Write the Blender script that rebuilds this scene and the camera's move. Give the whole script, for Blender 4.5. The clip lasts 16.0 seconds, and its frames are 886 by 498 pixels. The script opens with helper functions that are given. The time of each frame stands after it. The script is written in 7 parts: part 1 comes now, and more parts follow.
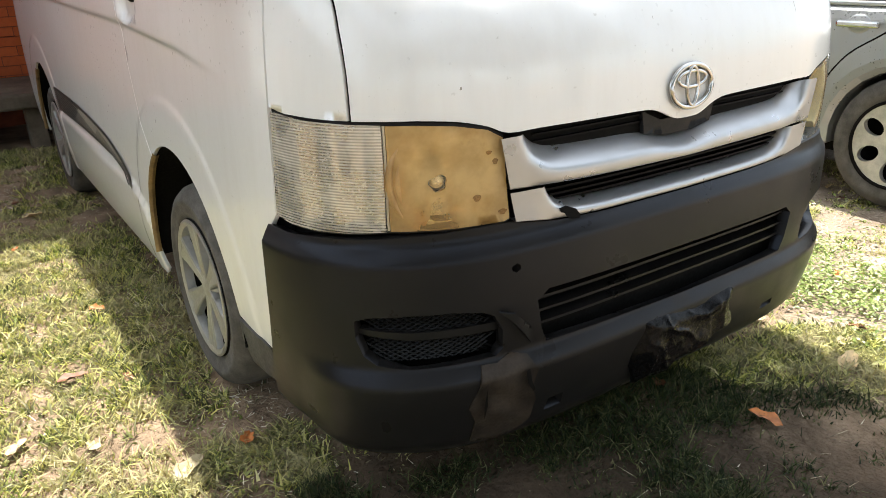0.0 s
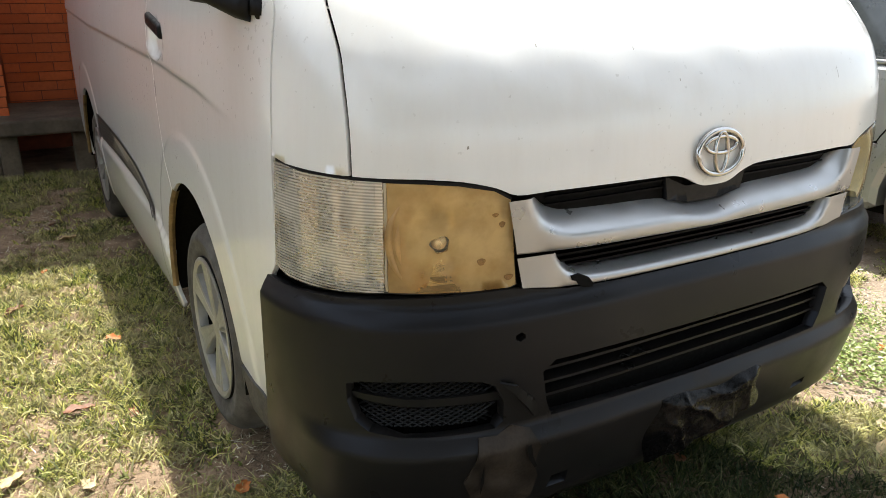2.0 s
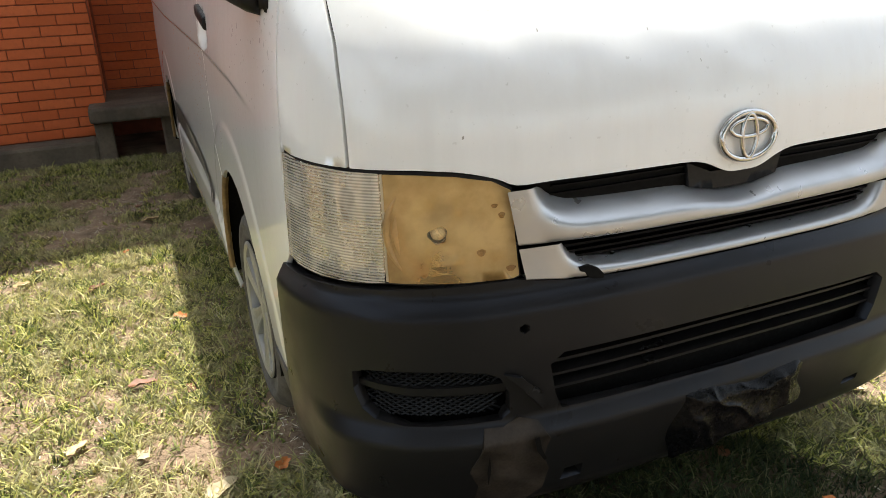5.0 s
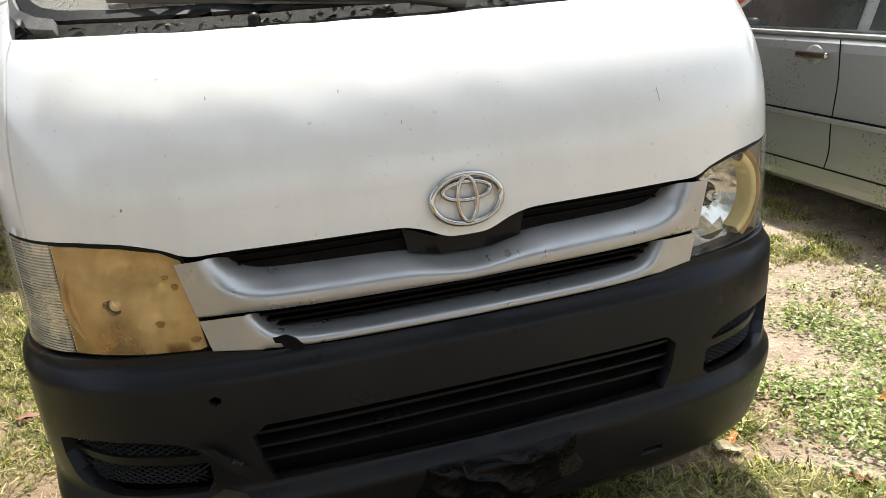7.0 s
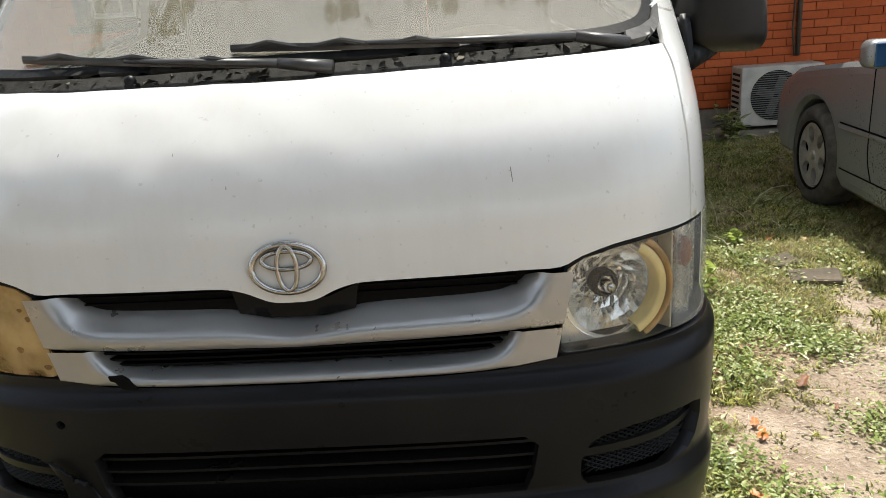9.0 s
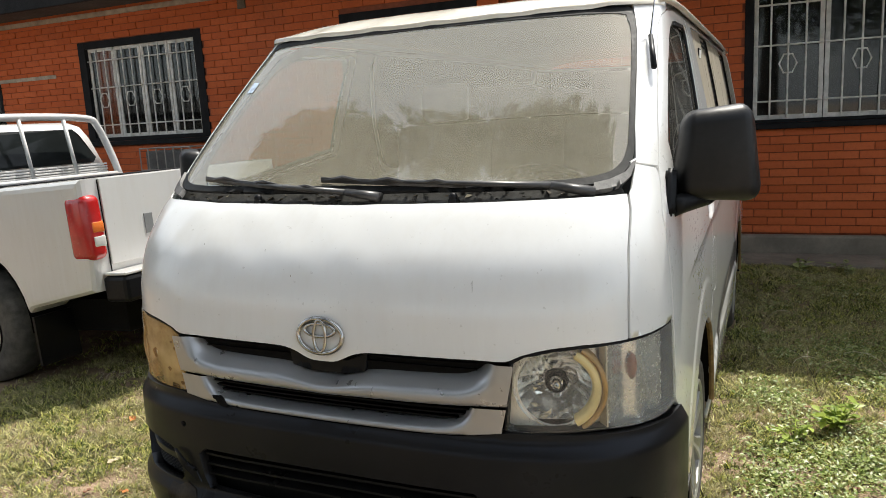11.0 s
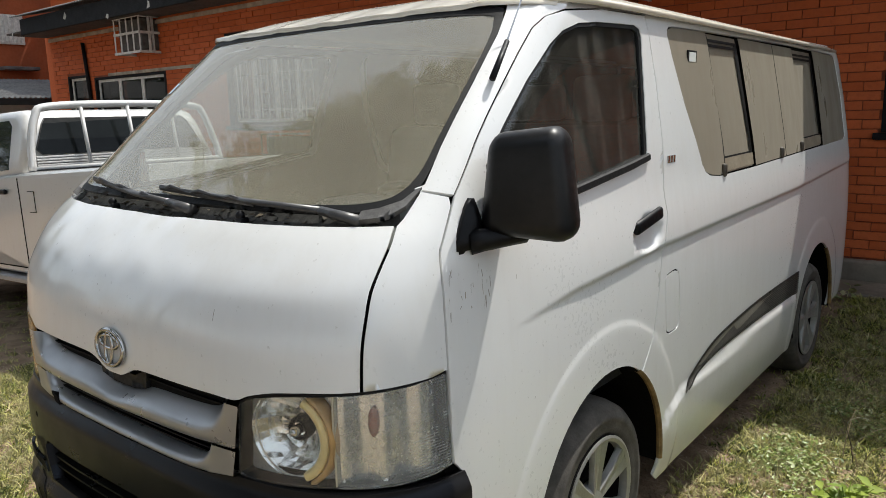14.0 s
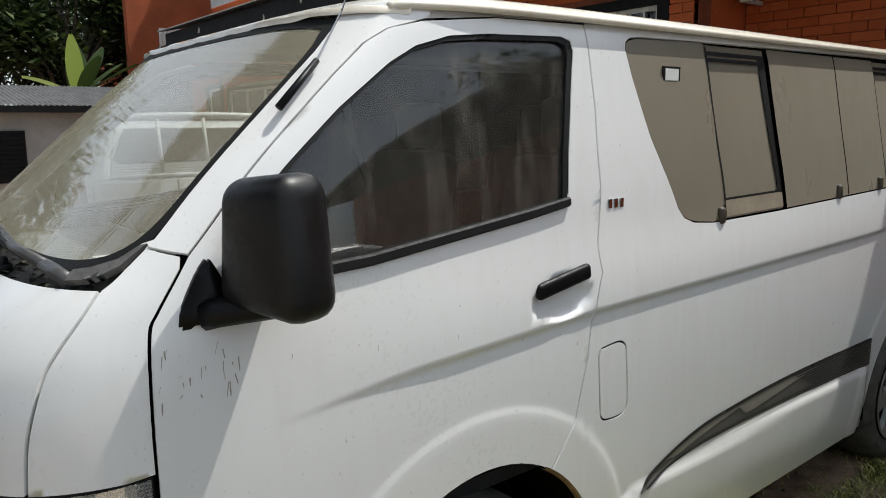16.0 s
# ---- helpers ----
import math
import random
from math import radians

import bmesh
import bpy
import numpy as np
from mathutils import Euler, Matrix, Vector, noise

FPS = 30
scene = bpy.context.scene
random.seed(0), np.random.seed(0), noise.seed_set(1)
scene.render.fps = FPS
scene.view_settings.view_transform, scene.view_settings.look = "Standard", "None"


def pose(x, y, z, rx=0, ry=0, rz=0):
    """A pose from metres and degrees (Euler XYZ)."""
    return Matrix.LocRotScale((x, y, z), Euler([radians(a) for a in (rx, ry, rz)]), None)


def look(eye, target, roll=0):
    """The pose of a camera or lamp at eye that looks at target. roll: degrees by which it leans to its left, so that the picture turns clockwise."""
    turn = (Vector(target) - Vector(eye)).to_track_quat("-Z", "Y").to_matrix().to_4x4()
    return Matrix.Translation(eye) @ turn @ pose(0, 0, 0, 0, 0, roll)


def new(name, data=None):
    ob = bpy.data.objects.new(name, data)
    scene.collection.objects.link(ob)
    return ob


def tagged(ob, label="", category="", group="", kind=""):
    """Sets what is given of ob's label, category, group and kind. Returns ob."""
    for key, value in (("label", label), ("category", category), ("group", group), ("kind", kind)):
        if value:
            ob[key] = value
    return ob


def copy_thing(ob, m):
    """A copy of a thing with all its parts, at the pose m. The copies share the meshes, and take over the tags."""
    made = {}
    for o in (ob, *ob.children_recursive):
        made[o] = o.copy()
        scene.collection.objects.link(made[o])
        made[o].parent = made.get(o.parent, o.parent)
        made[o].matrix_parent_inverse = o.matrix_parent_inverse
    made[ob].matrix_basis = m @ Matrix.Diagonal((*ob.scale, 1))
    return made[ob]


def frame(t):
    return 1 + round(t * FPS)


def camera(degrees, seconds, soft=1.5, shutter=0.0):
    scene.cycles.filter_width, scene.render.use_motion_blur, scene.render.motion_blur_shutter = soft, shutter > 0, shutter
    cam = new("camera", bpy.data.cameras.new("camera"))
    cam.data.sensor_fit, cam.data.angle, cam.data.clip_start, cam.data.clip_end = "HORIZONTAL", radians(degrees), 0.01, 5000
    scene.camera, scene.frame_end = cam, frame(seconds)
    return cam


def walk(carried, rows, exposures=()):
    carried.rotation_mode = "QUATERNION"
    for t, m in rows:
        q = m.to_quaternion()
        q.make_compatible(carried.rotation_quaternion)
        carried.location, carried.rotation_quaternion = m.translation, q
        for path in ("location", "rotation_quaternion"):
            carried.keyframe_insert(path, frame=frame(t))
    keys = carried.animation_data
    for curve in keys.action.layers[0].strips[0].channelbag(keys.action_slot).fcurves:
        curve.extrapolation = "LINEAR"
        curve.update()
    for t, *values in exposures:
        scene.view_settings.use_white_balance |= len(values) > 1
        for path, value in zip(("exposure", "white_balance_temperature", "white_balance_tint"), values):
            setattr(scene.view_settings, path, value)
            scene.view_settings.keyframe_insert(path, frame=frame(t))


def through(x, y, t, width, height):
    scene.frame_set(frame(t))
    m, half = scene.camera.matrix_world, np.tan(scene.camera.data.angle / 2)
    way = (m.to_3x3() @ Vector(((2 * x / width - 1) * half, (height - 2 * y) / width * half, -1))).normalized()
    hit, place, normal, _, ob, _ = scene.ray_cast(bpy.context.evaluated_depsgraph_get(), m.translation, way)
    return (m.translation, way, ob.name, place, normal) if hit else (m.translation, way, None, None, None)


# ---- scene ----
cam = camera(61.9, 16.0, .6)
PATH = [
    (0, (-1.348, -0.968, 1.22), (-0.315, 0.577, 0.482), -1.7),
    (0.5, (-1.332, -0.983, 1.23), (-0.366, 0.619, 0.522), -3.2),
    (1, (-1.33, -0.926, 1.227), (-0.315, 0.669, 0.575), -1.3),
    (1.5, (-1.312, -0.879, 1.238), (-0.308, 0.727, 0.597), -1.5),
    (2, (-1.24, -0.937, 1.244), (-0.285, 0.695, 0.594), 0.3),
    (2.5, (-1.171, -1.023, 1.261), (-0.373, 0.665, 0.544), -0.7),
    (3, (-1.149, -1.056, 1.29), (-0.43, 0.697, 0.649), -2.5),
    (3.2, (-1.15, -1.057, 1.292), (-0.422, 0.694, 0.655), -2.9),
    (5.3, (-1.039, -0.995, 1.262), (-0.335, 0.733, 0.544), -2.1),
    (5.5, (-0.958, -1.089, 1.281), (-0.327, 0.665, 0.558), -2.8),
    (6, (-0.761, -1.211, 1.288), (-0.305, 0.593, 0.554), -2.9),
    (6.5, (-0.582, -1.189, 1.279), (-0.098, 0.625, 0.589), -4.2),
    (7, (-0.392, -1.16, 1.312), (0.112, 0.654, 0.637), -4.3),
    (7.5, (-0.145, -1.226, 1.311), (0.217, 0.623, 0.638), -1.7),
    (8, (0.064, -1.287, 1.337), (0.069, 0.592, 0.652), -3.5),
    (8.5, (0.216, -1.217, 1.327), (0.078, 0.667, 0.67), -3.6),
    (9, (0.36, -1.176, 1.374), (0.242, 0.72, 0.748), -4.3),
    (9.5, (0.607, -1.241, 1.401), (0.229, 0.629, 0.8), -1.6),
    (10, (0.835, -1.384, 1.455), (0.146, 0.425, 0.953), -3.7),
    (10.2, (0.863, -1.469, 1.455), (0.158, 0.345, 0.997), -4.0),
    (12.3, (1.386, -1.404, 1.534), (0.348, 0.284, 1.26), -2.3),
    (12.5, (1.403, -1.35, 1.538), (0.366, 0.339, 1.273), -3.1),
    (13, (1.537, -1.168, 1.504), (0.456, 0.486, 1.198), -3.9),
    (13.5, (1.732, -1.0, 1.52), (0.485, 0.522, 1.164), -3.0),
    (14, (1.794, -0.791, 1.504), (0.549, 0.733, 1.145), -1.4),
    (14.5, (1.861, -0.597, 1.51), (0.553, 0.873, 1.149), -2.8),
    (15, (2.002, -0.361, 1.527), (0.559, 0.985, 1.197), -0.7),
    (15.5, (2.088, -0.163, 1.538), (0.536, 1.05, 1.189), -2.2),
    (16, (2.074, 0.045, 1.547), (0.528, 1.27, 1.218), -0.6),
]
walk(cam, [(t, look(eye, target, roll)) for t, eye, target, roll in PATH], [(0, 1.45, 6550, 8), (2, 1.1, 6550, 8), (3, 1.12, 6550, 8), (5.5, 1.12, 6600, 8), (6.5, 1.1, 6600, 8), (7.2, .79, 6550, 8), (9, .58, 6550, 8), (12.5, .36, 6450, 8), (16, -.02, 6250, 8)])

# ---- world, sun ----
SUN_WAY = Vector((-.145, -.5, -1)).normalized()
world = bpy.data.worlds.new("world")
scene.world = world
world.use_nodes = True
sky = world.node_tree.nodes.new("ShaderNodeTexSky")
sky.sky_type, sky.sun_disc = "NISHITA", False
sky.sun_elevation = math.asin(-SUN_WAY.z)
sky.sun_rotation = math.atan2(-SUN_WAY.x, -SUN_WAY.y)
sky.dust_density, sky.air_density = 3.0, 1.0
back = world.node_tree.nodes["Background"]
haze = world.node_tree.nodes.new("ShaderNodeMix")
haze.data_type = "RGBA"
haze.inputs[0].default_value = .5
haze.inputs[7].default_value = (6.8, 7.2, 7.5, 1)
world.node_tree.links.new(sky.outputs[0], haze.inputs[6])
world.node_tree.links.new(haze.outputs[2], back.inputs[0])
back.inputs[1].default_value = 0.16
sun_data = bpy.data.lights.new("sun", "SUN")
sun_data.energy, sun_data.angle, sun_data.color = 4.75, radians(0.6), (1.0, .955, .88)
sun = new("sun", sun_data)
sun.matrix_world = look(Vector((0, 0, 20)), Vector((0, 0, 20)) + SUN_WAY)

# ---- materials ----
class Mat:
    """A node material: Principled with noise-driven colour, roughness and bump."""
    def __init__(self, name):
        self.m = bpy.data.materials.new(name)
        self.m.use_nodes = True
        self.t = self.m.node_tree
        self.b = self.t.nodes["Principled BSDF"]
        self.co = self.node("ShaderNodeTexCoord").outputs["Object"]

    def node(self, kind):
        return self.t.nodes.new(kind)

    def link(self, a, b):
        self.t.links.new(a, b)

    def set(self, **kw):
        names = {"color": "Base Color", "rough": "Roughness", "metal": "Metallic", "spec": "Specular IOR Level", "coat": "Coat Weight",
                 "trans": "Transmission Weight", "ior": "IOR", "alpha": "Alpha", "coat_rough": "Coat Roughness", "subsurf": "Subsurface Weight"}
        for k, v in kw.items():
            self.b.inputs[names[k]].default_value = (*v, 1) if isinstance(v, tuple) else v
        return self

    def noise(self, scale, detail=4.0, rough=.55, stretch=(1, 1, 1), distort=0.0):
        mp = self.node("ShaderNodeMapping")
        mp.inputs["Scale"].default_value = stretch
        self.link(self.co, mp.inputs[0])
        n = self.node("ShaderNodeTexNoise")
        n.inputs["Scale"].default_value, n.inputs["Detail"].default_value, n.inputs["Roughness"].default_value = scale, detail, rough
        n.inputs["Distortion"].default_value = distort
        self.link(mp.outputs[0], n.inputs[0])
        return n.outputs[0]

    def ramp(self, fac, stops):
        r = self.node("ShaderNodeValToRGB")
        e = r.color_ramp.elements
        while len(e) < len(stops):
            e.new(.5)
        for el, (p, c) in zip(e, stops):
            el.position = p
            el.color = (*c, 1) if isinstance(c, tuple) else (c, c, c, 1)
        self.link(fac, r.inputs[0])
        return r.outputs[0]

    def mix(self, fac, a, b, mode="MIX"):
        n = self.node("ShaderNodeMix")
        n.data_type, n.blend_type = "RGBA", mode
        for sock, v in ((n.inputs[0], fac), (n.inputs[6], a), (n.inputs[7], b)):
            if hasattr(v, "node"):
                self.link(v, sock)
            else:
                sock.default_value = (*v, 1) if isinstance(v, tuple) else v
        return n.outputs[2]

    def color(self, sock):
        self.link(sock, self.b.inputs["Base Color"])
        return self

    def rough(self, sock):
        self.link(sock, self.b.inputs["Roughness"])
        return self

    def bump(self, sock, strength=.3, dist=.01):
        n = self.node("ShaderNodeBump")
        n.inputs["Strength"].default_value, n.inputs["Distance"].default_value = strength, dist
        self.link(sock, n.inputs["Height"])
        self.link(n.outputs[0], self.b.inputs["Normal"])
        return self

    def random(self):
        return self.node("ShaderNodeObjectInfo").outputs["Random"]

    def island(self):
        return self.node("ShaderNodeNewGeometry").outputs["Random Per Island"]


def plain(name, color, rough=.5, metal=0.0, var=.12, scale=9, bump=.0, coat=0.0, spec=.5):
    """A surface of one colour with two scales of variation."""
    m = Mat(name).set(metal=metal, coat=coat, spec=spec)
    lo = tuple(c * (1 - var) for c in color)
    hi = tuple(min(1, c * (1 + var)) for c in color)
    n = m.noise(scale, 6)
    n2 = m.noise(scale * 11, 3)
    c = m.mix(m.ramp(n, [(.3, 0.0), (.7, 1.0)]), lo, hi)
    m.color(m.mix(m.ramp(n2, [(.45, 0.0), (.8, .35)]), c, lo))
    m.rough(m.ramp(n2, [(.3, max(.02, rough - .08)), (.7, min(1, rough + .1))]))
    if bump:
        m.bump(n2, bump, .004)
    return m.m


def car_paint(name, color, dust=(.46, .40, .31), dirt=.3, rough=.32, metal=0.0):
    """Dusty enamel with streaks and specks of dirt."""
    m = Mat(name).set(metal=metal, coat=1.0, coat_rough=.10)
    big = m.noise(1.7, 5)
    streak = m.noise(5, 5, .6, (6, 6, .7))
    speck = m.noise(70, 2)
    grime = m.ramp(m.mix(.5, big, streak), [(.46, 0.0), (.72, dirt)])
    c = m.mix(grime, color, dust)
    c = m.mix(m.ramp(speck, [(.70, 0.0), (.78, .35)]), c, tuple(d * .6 for d in dust))
    m.color(c)
    m.rough(m.ramp(m.mix(.5, big, speck), [(.3, rough - .06), (.7, rough + .2)]))
    m.bump(m.noise(3.5, 2), .014, .02)
    return m.m


def glass(name, dust=.12, dust_color=(.5, .45, .36), tint=(.9, .95, .92), rough=.03, streaks=True, ior=1.6):
    """A thin pane: clear, mirror-like at a slant, with a film of dust."""
    m = Mat(name)
    t = m.t
    clear = m.node("ShaderNodeBsdfTransparent")
    clear.inputs[0].default_value = (*tint, 1)
    gloss = m.node("ShaderNodeBsdfGlossy")
    gloss.inputs["Roughness"].default_value = rough
    slant = m.node("ShaderNodeLayerWeight")
    slant.inputs[0].default_value = .5
    fifth = m.node("ShaderNodeMath")
    fifth.operation = "POWER"
    fifth.inputs[1].default_value = 4.2
    m.link(slant.outputs["Facing"], fifth.inputs[0])
    gain = m.node("ShaderNodeMath")
    gain.operation = "MULTIPLY_ADD"
    f0 = ((ior - 1) / (ior + 1))**2
    gain.inputs[1].default_value, gain.inputs[2].default_value = 1 - f0, f0
    m.link(fifth.outputs[0], gain.inputs[0])
    a = m.node("ShaderNodeMixShader")
    m.link(gain.outputs[0], a.inputs[0]); m.link(clear.outputs[0], a.inputs[1]); m.link(gloss.outputs[0], a.inputs[2])
    film = m.node("ShaderNodeBsdfDiffuse")
    film.inputs[0].default_value = (*dust_color, 1)
    n = m.noise(2.5, 5)
    f = m.ramp(n, [(.3, dust * .88), (.7, dust * 1.12)])
    if streaks:
        s = m.noise(15, 3, .6, (1, 1, .07), .2)
        f = m.mix(m.ramp(s, [(.50, 0.0), (.72, .34 * min(1, dust * 10))]), f, (.8, .8, .8))
    b = m.node("ShaderNodeMixShader")
    m.link(f, b.inputs[0]); m.link(a.outputs[0], b.inputs[1]); m.link(film.outputs[0], b.inputs[2])
    m.link(b.outputs[0], t.nodes["Material Output"].inputs[0])
    t.nodes.remove(m.b)
    return m.m


M_VAN = car_paint("van_white_paint", (.735, .73, .71), dust=(.50, .455, .38), dirt=.17, rough=.30)
M_ROOF = car_paint("roof_paint", (.74, .67, .55), dust=(.48, .39, .27), dirt=.55, rough=.55)
M_GAP = plain("shut_line_black", (.004, .004, .004), .8, spec=.1)
# near-black, which also darkens wheel wells and the sheets behind openings
M_UNDER = plain("underbody_and_backing_black", (.006, .0055, .005), .85, spec=.1)


def bumper_plastic():
    m = Mat("bumper_plastic").set(spec=.20)
    m.b.inputs["Specular Tint"].default_value = (.70, .80, 1.0, 1)
    n = m.noise(3, 6)
    scuff = m.noise(14, 8, .7, (1, 1, 3), .6)
    c = m.mix(m.ramp(n, [(.35, 0.0), (.7, 1.0)]), (.0088, .0082, .0080), (.0155, .0138, .0126))
    c = m.mix(m.ramp(scuff, [(.64, 0.0), (.76, .3)]), c, (.028, .025, .022))
    m.color(c)
    m.rough(m.ramp(m.noise(9, 5), [(.3, .26), (.7, .42)]))
    m.bump(m.mix(.5, m.noise(300, 2), m.noise(6, 3)), .10, .003)
    return m.m


M_BUMPER = bumper_plastic()
M_BLACK = plain("black_plastic", (.004, .004, .005), .45, var=.4, scale=6, bump=.05, spec=.22)
M_SLAT = plain("grille_slat_black", (.0025, .0025, .003), .5, spec=.08)
M_MIRROR = plain("mirror_shell_plastic", (.006, .0055, .0055), .40, var=.7, scale=5, bump=.08, spec=.32)
M_MESH = plain("grille_mesh", (.006, .006, .0065), .5, spec=.2)
M_SILVER = plain("silver_garnish", (.40, .403, .41), .34, .72, var=.035, scale=2)
M_CHROME = plain("chrome", (.50, .49, .475), .10, 1.0, var=.1, scale=30)
M_RUBBER = plain("rubber_seal", (.007, .007, .007), .6, spec=.25)
M_TYRE = plain("tyre_rubber", (.085, .077, .066), .88, var=.45, scale=14, bump=.25)
M_HUB = plain("hubcap_silver", (.38, .375, .355), .38, .6, var=.15, scale=12)
M_ALLOY = plain("alloy_wheel", (.50, .48, .43), .42, .5, var=.25, scale=18)
M_RUST = plain("rusty_arch", (.20, .125, .045), .8, var=.5, scale=14, bump=.2)
M_WIND = glass("windscreen_glass", .25, (.68, .62, .47), tint=(.97, .99, .96), streaks=False, ior=2.35, rough=.035)
M_DOORGLASS = glass("door_glass", .05, (.42, .39, .33), tint=(.66, .70, .68), ior=1.75)
M_FARGLASS = glass("vehicle_glass", .05, (.35, .34, .31), tint=(.5, .55, .53), streaks=False)
# dark tint gives the panes the look of unlit rooms behind
M_PANE = glass("window_pane", .02, (.3, .3, .28), tint=(.30, .32, .31), streaks=False, ior=1.6)


def film_glass():
    m = Mat("dusty_film_window").set(spec=.38)
    m.b.inputs["Sheen Weight"].default_value, m.b.inputs["Sheen Roughness"].default_value = .22, .45
    m.b.inputs["Sheen Tint"].default_value = (.80, .74, .62, 1)
    n = m.noise(1.3, 5)
    s = m.noise(9, 5, .6, (1, 1, .25))
    c = m.mix(m.ramp(n, [(.3, 0.0), (.7, 1.0)]), (.150, .128, .094), (.180, .155, .116))
    m.color(m.mix(m.ramp(s, [(.55, 0.0), (.85, .12)]), c, (.115, .096, .070)))
    m.rough(m.ramp(s, [(.3, .26), (.7, .44)]))
    return m.m


M_CAP = plain("bulb_cap_glint", (.88, .86, .80), .25, .3, var=.05)
M_FILM = film_glass()
M_LENS = glass("lamp_lens", .03, (.75, .74, .68), tint=(.96, .97, .95), streaks=False)


def hazed(name, a, b, share, ribs=0, tint=None, blots=.6):
    """Old lamp plastic: clouded, yellowed, part see-through; ribs: their spacing, moulded in as clear and milky bands."""
    m = Mat(name)
    base = m.b
    n = m.noise(9, 5)
    blot = m.noise(26, 3)
    c = m.mix(m.ramp(n, [(.35, 0.0), (.68, 1.0)]), a, b)
    c = m.mix(m.ramp(blot, [(.70, 0.0), (.76, blots)]), c, tuple(x * .25 for x in a))
    m.color(c)
    m.set(rough=.20, coat=.4)
    sh = m.ramp(n, [(.35, share * .72), (.66, min(1, share * 1.2))])
    if ribs:
        w = m.node("ShaderNodeTexWave")
        w.bands_direction = "Z"
        w.inputs["Scale"].default_value = .314 / ribs
        m.link(m.co, w.inputs[0])
        m.bump(w.outputs[1], .12, .002)
        sh = m.mix(m.ramp(w.outputs[1], [(.30, 0.0), (.75, 1.0)]), m.ramp(n, [(.35, share * .55), (.66, share * .85)]), m.ramp(n, [(.35, min(1, share * 1.1)), (.66, min(1, share * 1.6))]))
    clear = m.node("ShaderNodeBsdfTransparent")
    clear.inputs[0].default_value = (*(tint or b), 1)
    mx = m.node("ShaderNodeMixShader")
    m.link(sh, mx.inputs[0])
    m.link(clear.outputs[0], mx.inputs[1]); m.link(base.outputs[0], mx.inputs[2])
    m.link(mx.outputs[0], m.t.nodes["Material Output"].inputs[0])
    return m.m


M_AMBER = hazed("yellowed_lens", (.48, .28, .10), (.74, .50, .21), .54, tint=(.97, .76, .42), blots=.15)
M_AMBERCLEAR = hazed("clear_yellow_lens", (.60, .44, .26), (.78, .62, .40), .16, tint=(.97, .84, .62), blots=0)
M_RIBHAZE = hazed("clouded_ribbed_lens", (.56, .51, .43), (.76, .70, .60), .50, .0056, tint=(.90, .86, .78), blots=.1)
M_RIBCLEAR = hazed("clear_ribbed_lens", (.62, .62, .59), (.82, .82, .79), .20, .0066, tint=(.93, .93, .90), blots=0)
M_DIVIDER = plain("milky_divider", (.50, .44, .33), .4, var=.2)
M_INDBACK = plain("indicator_reflector", (.78, .76, .72), .22, .85, var=.10, scale=9)
M_REFL = plain("lamp_reflector", (.93, .92, .90), .12, .80, var=.04, scale=40, bump=.05)
M_HOUSING = plain("lamp_housing", (.74, .73, .70), .32, .70, var=.06, scale=25)
M_YELLOW2 = plain("browned_shroud", (.40, .24, .09), .4, 0, var=.3, scale=20)
M_WIPER = plain("wiper_grey_black", (.045, .043, .042), .35, var=.4, scale=20)
M_YELLOW = plain("yellowed_shroud", (.76, .59, .27), .35, 0, var=.2, scale=20)
M_ORANGE = plain("indicator_bulb", (.75, .18, .03), .3)
M_RED = plain("red_lamp", (.45, .012, .012), .2, coat=.5)
M_WHITE_LAMP = plain("white_lamp", (.6, .58, .55), .2, coat=.5)
M_SEAT = plain("seat_cloth", (.10, .10, .10), .9, var=.3, bump=.1)
M_DASH = plain("dash_plastic", (.16, .165, .15), .7, var=.15)
M_PAPER = plain("paper", (.75, .75, .70), .8)
M_BAG = plain("black_plastic_bag", (.003, .003, .0035), .24, var=.3, scale=9, bump=.03, spec=.11)
M_STRIPE = plain("stripe_decal", (.022, .021, .019), .5)
M_STRIPE2 = plain("stripe_decal_grey", (.10, .095, .085), .5)
M_STRIPE3 = plain("stripe_decal_light", (.21, .195, .165), .5)
M_PICKUP = car_paint("pickup_white_paint", (.64, .63, .61), dirt=.24)
M_SEDAN = car_paint("sedan_silver_paint", (.30, .31, .315), dust=(.30, .28, .23), dirt=.3, rough=.28, metal=.5)
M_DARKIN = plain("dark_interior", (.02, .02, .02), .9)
M_BADGE = plain("grey_letter_shapes", (.20, .205, .21), .5)

# ---- building helpers ----
def thing(name, label, category, at=(0, 0, 0), group="", kind=""):
    ob = new(name)
    ob.empty_display_size = .1
    ob.location = at
    return tagged(ob, label, category, group, kind)


def finish(bm, name, material, smooth=True):
    me = bpy.data.meshes.new(name)
    bm.to_mesh(me)
    bm.free()
    if smooth:
        me.polygons.foreach_set("use_smooth", [True] * len(me.polygons))
    for m in (material if isinstance(material, (list, tuple)) else [material]):
        me.materials.append(m)
    return me


def part(name, bm, material=None, parent=None, label="", smooth=False):
    """One mesh object under a thing or a part; the mesh is in the world's metres, less the parent's place."""
    me = bm if isinstance(bm, bpy.types.Mesh) else finish(bm, name, material, smooth)
    ob = new(name, me)
    if parent:
        ob.parent = parent
    return tagged(ob, label) if label else ob


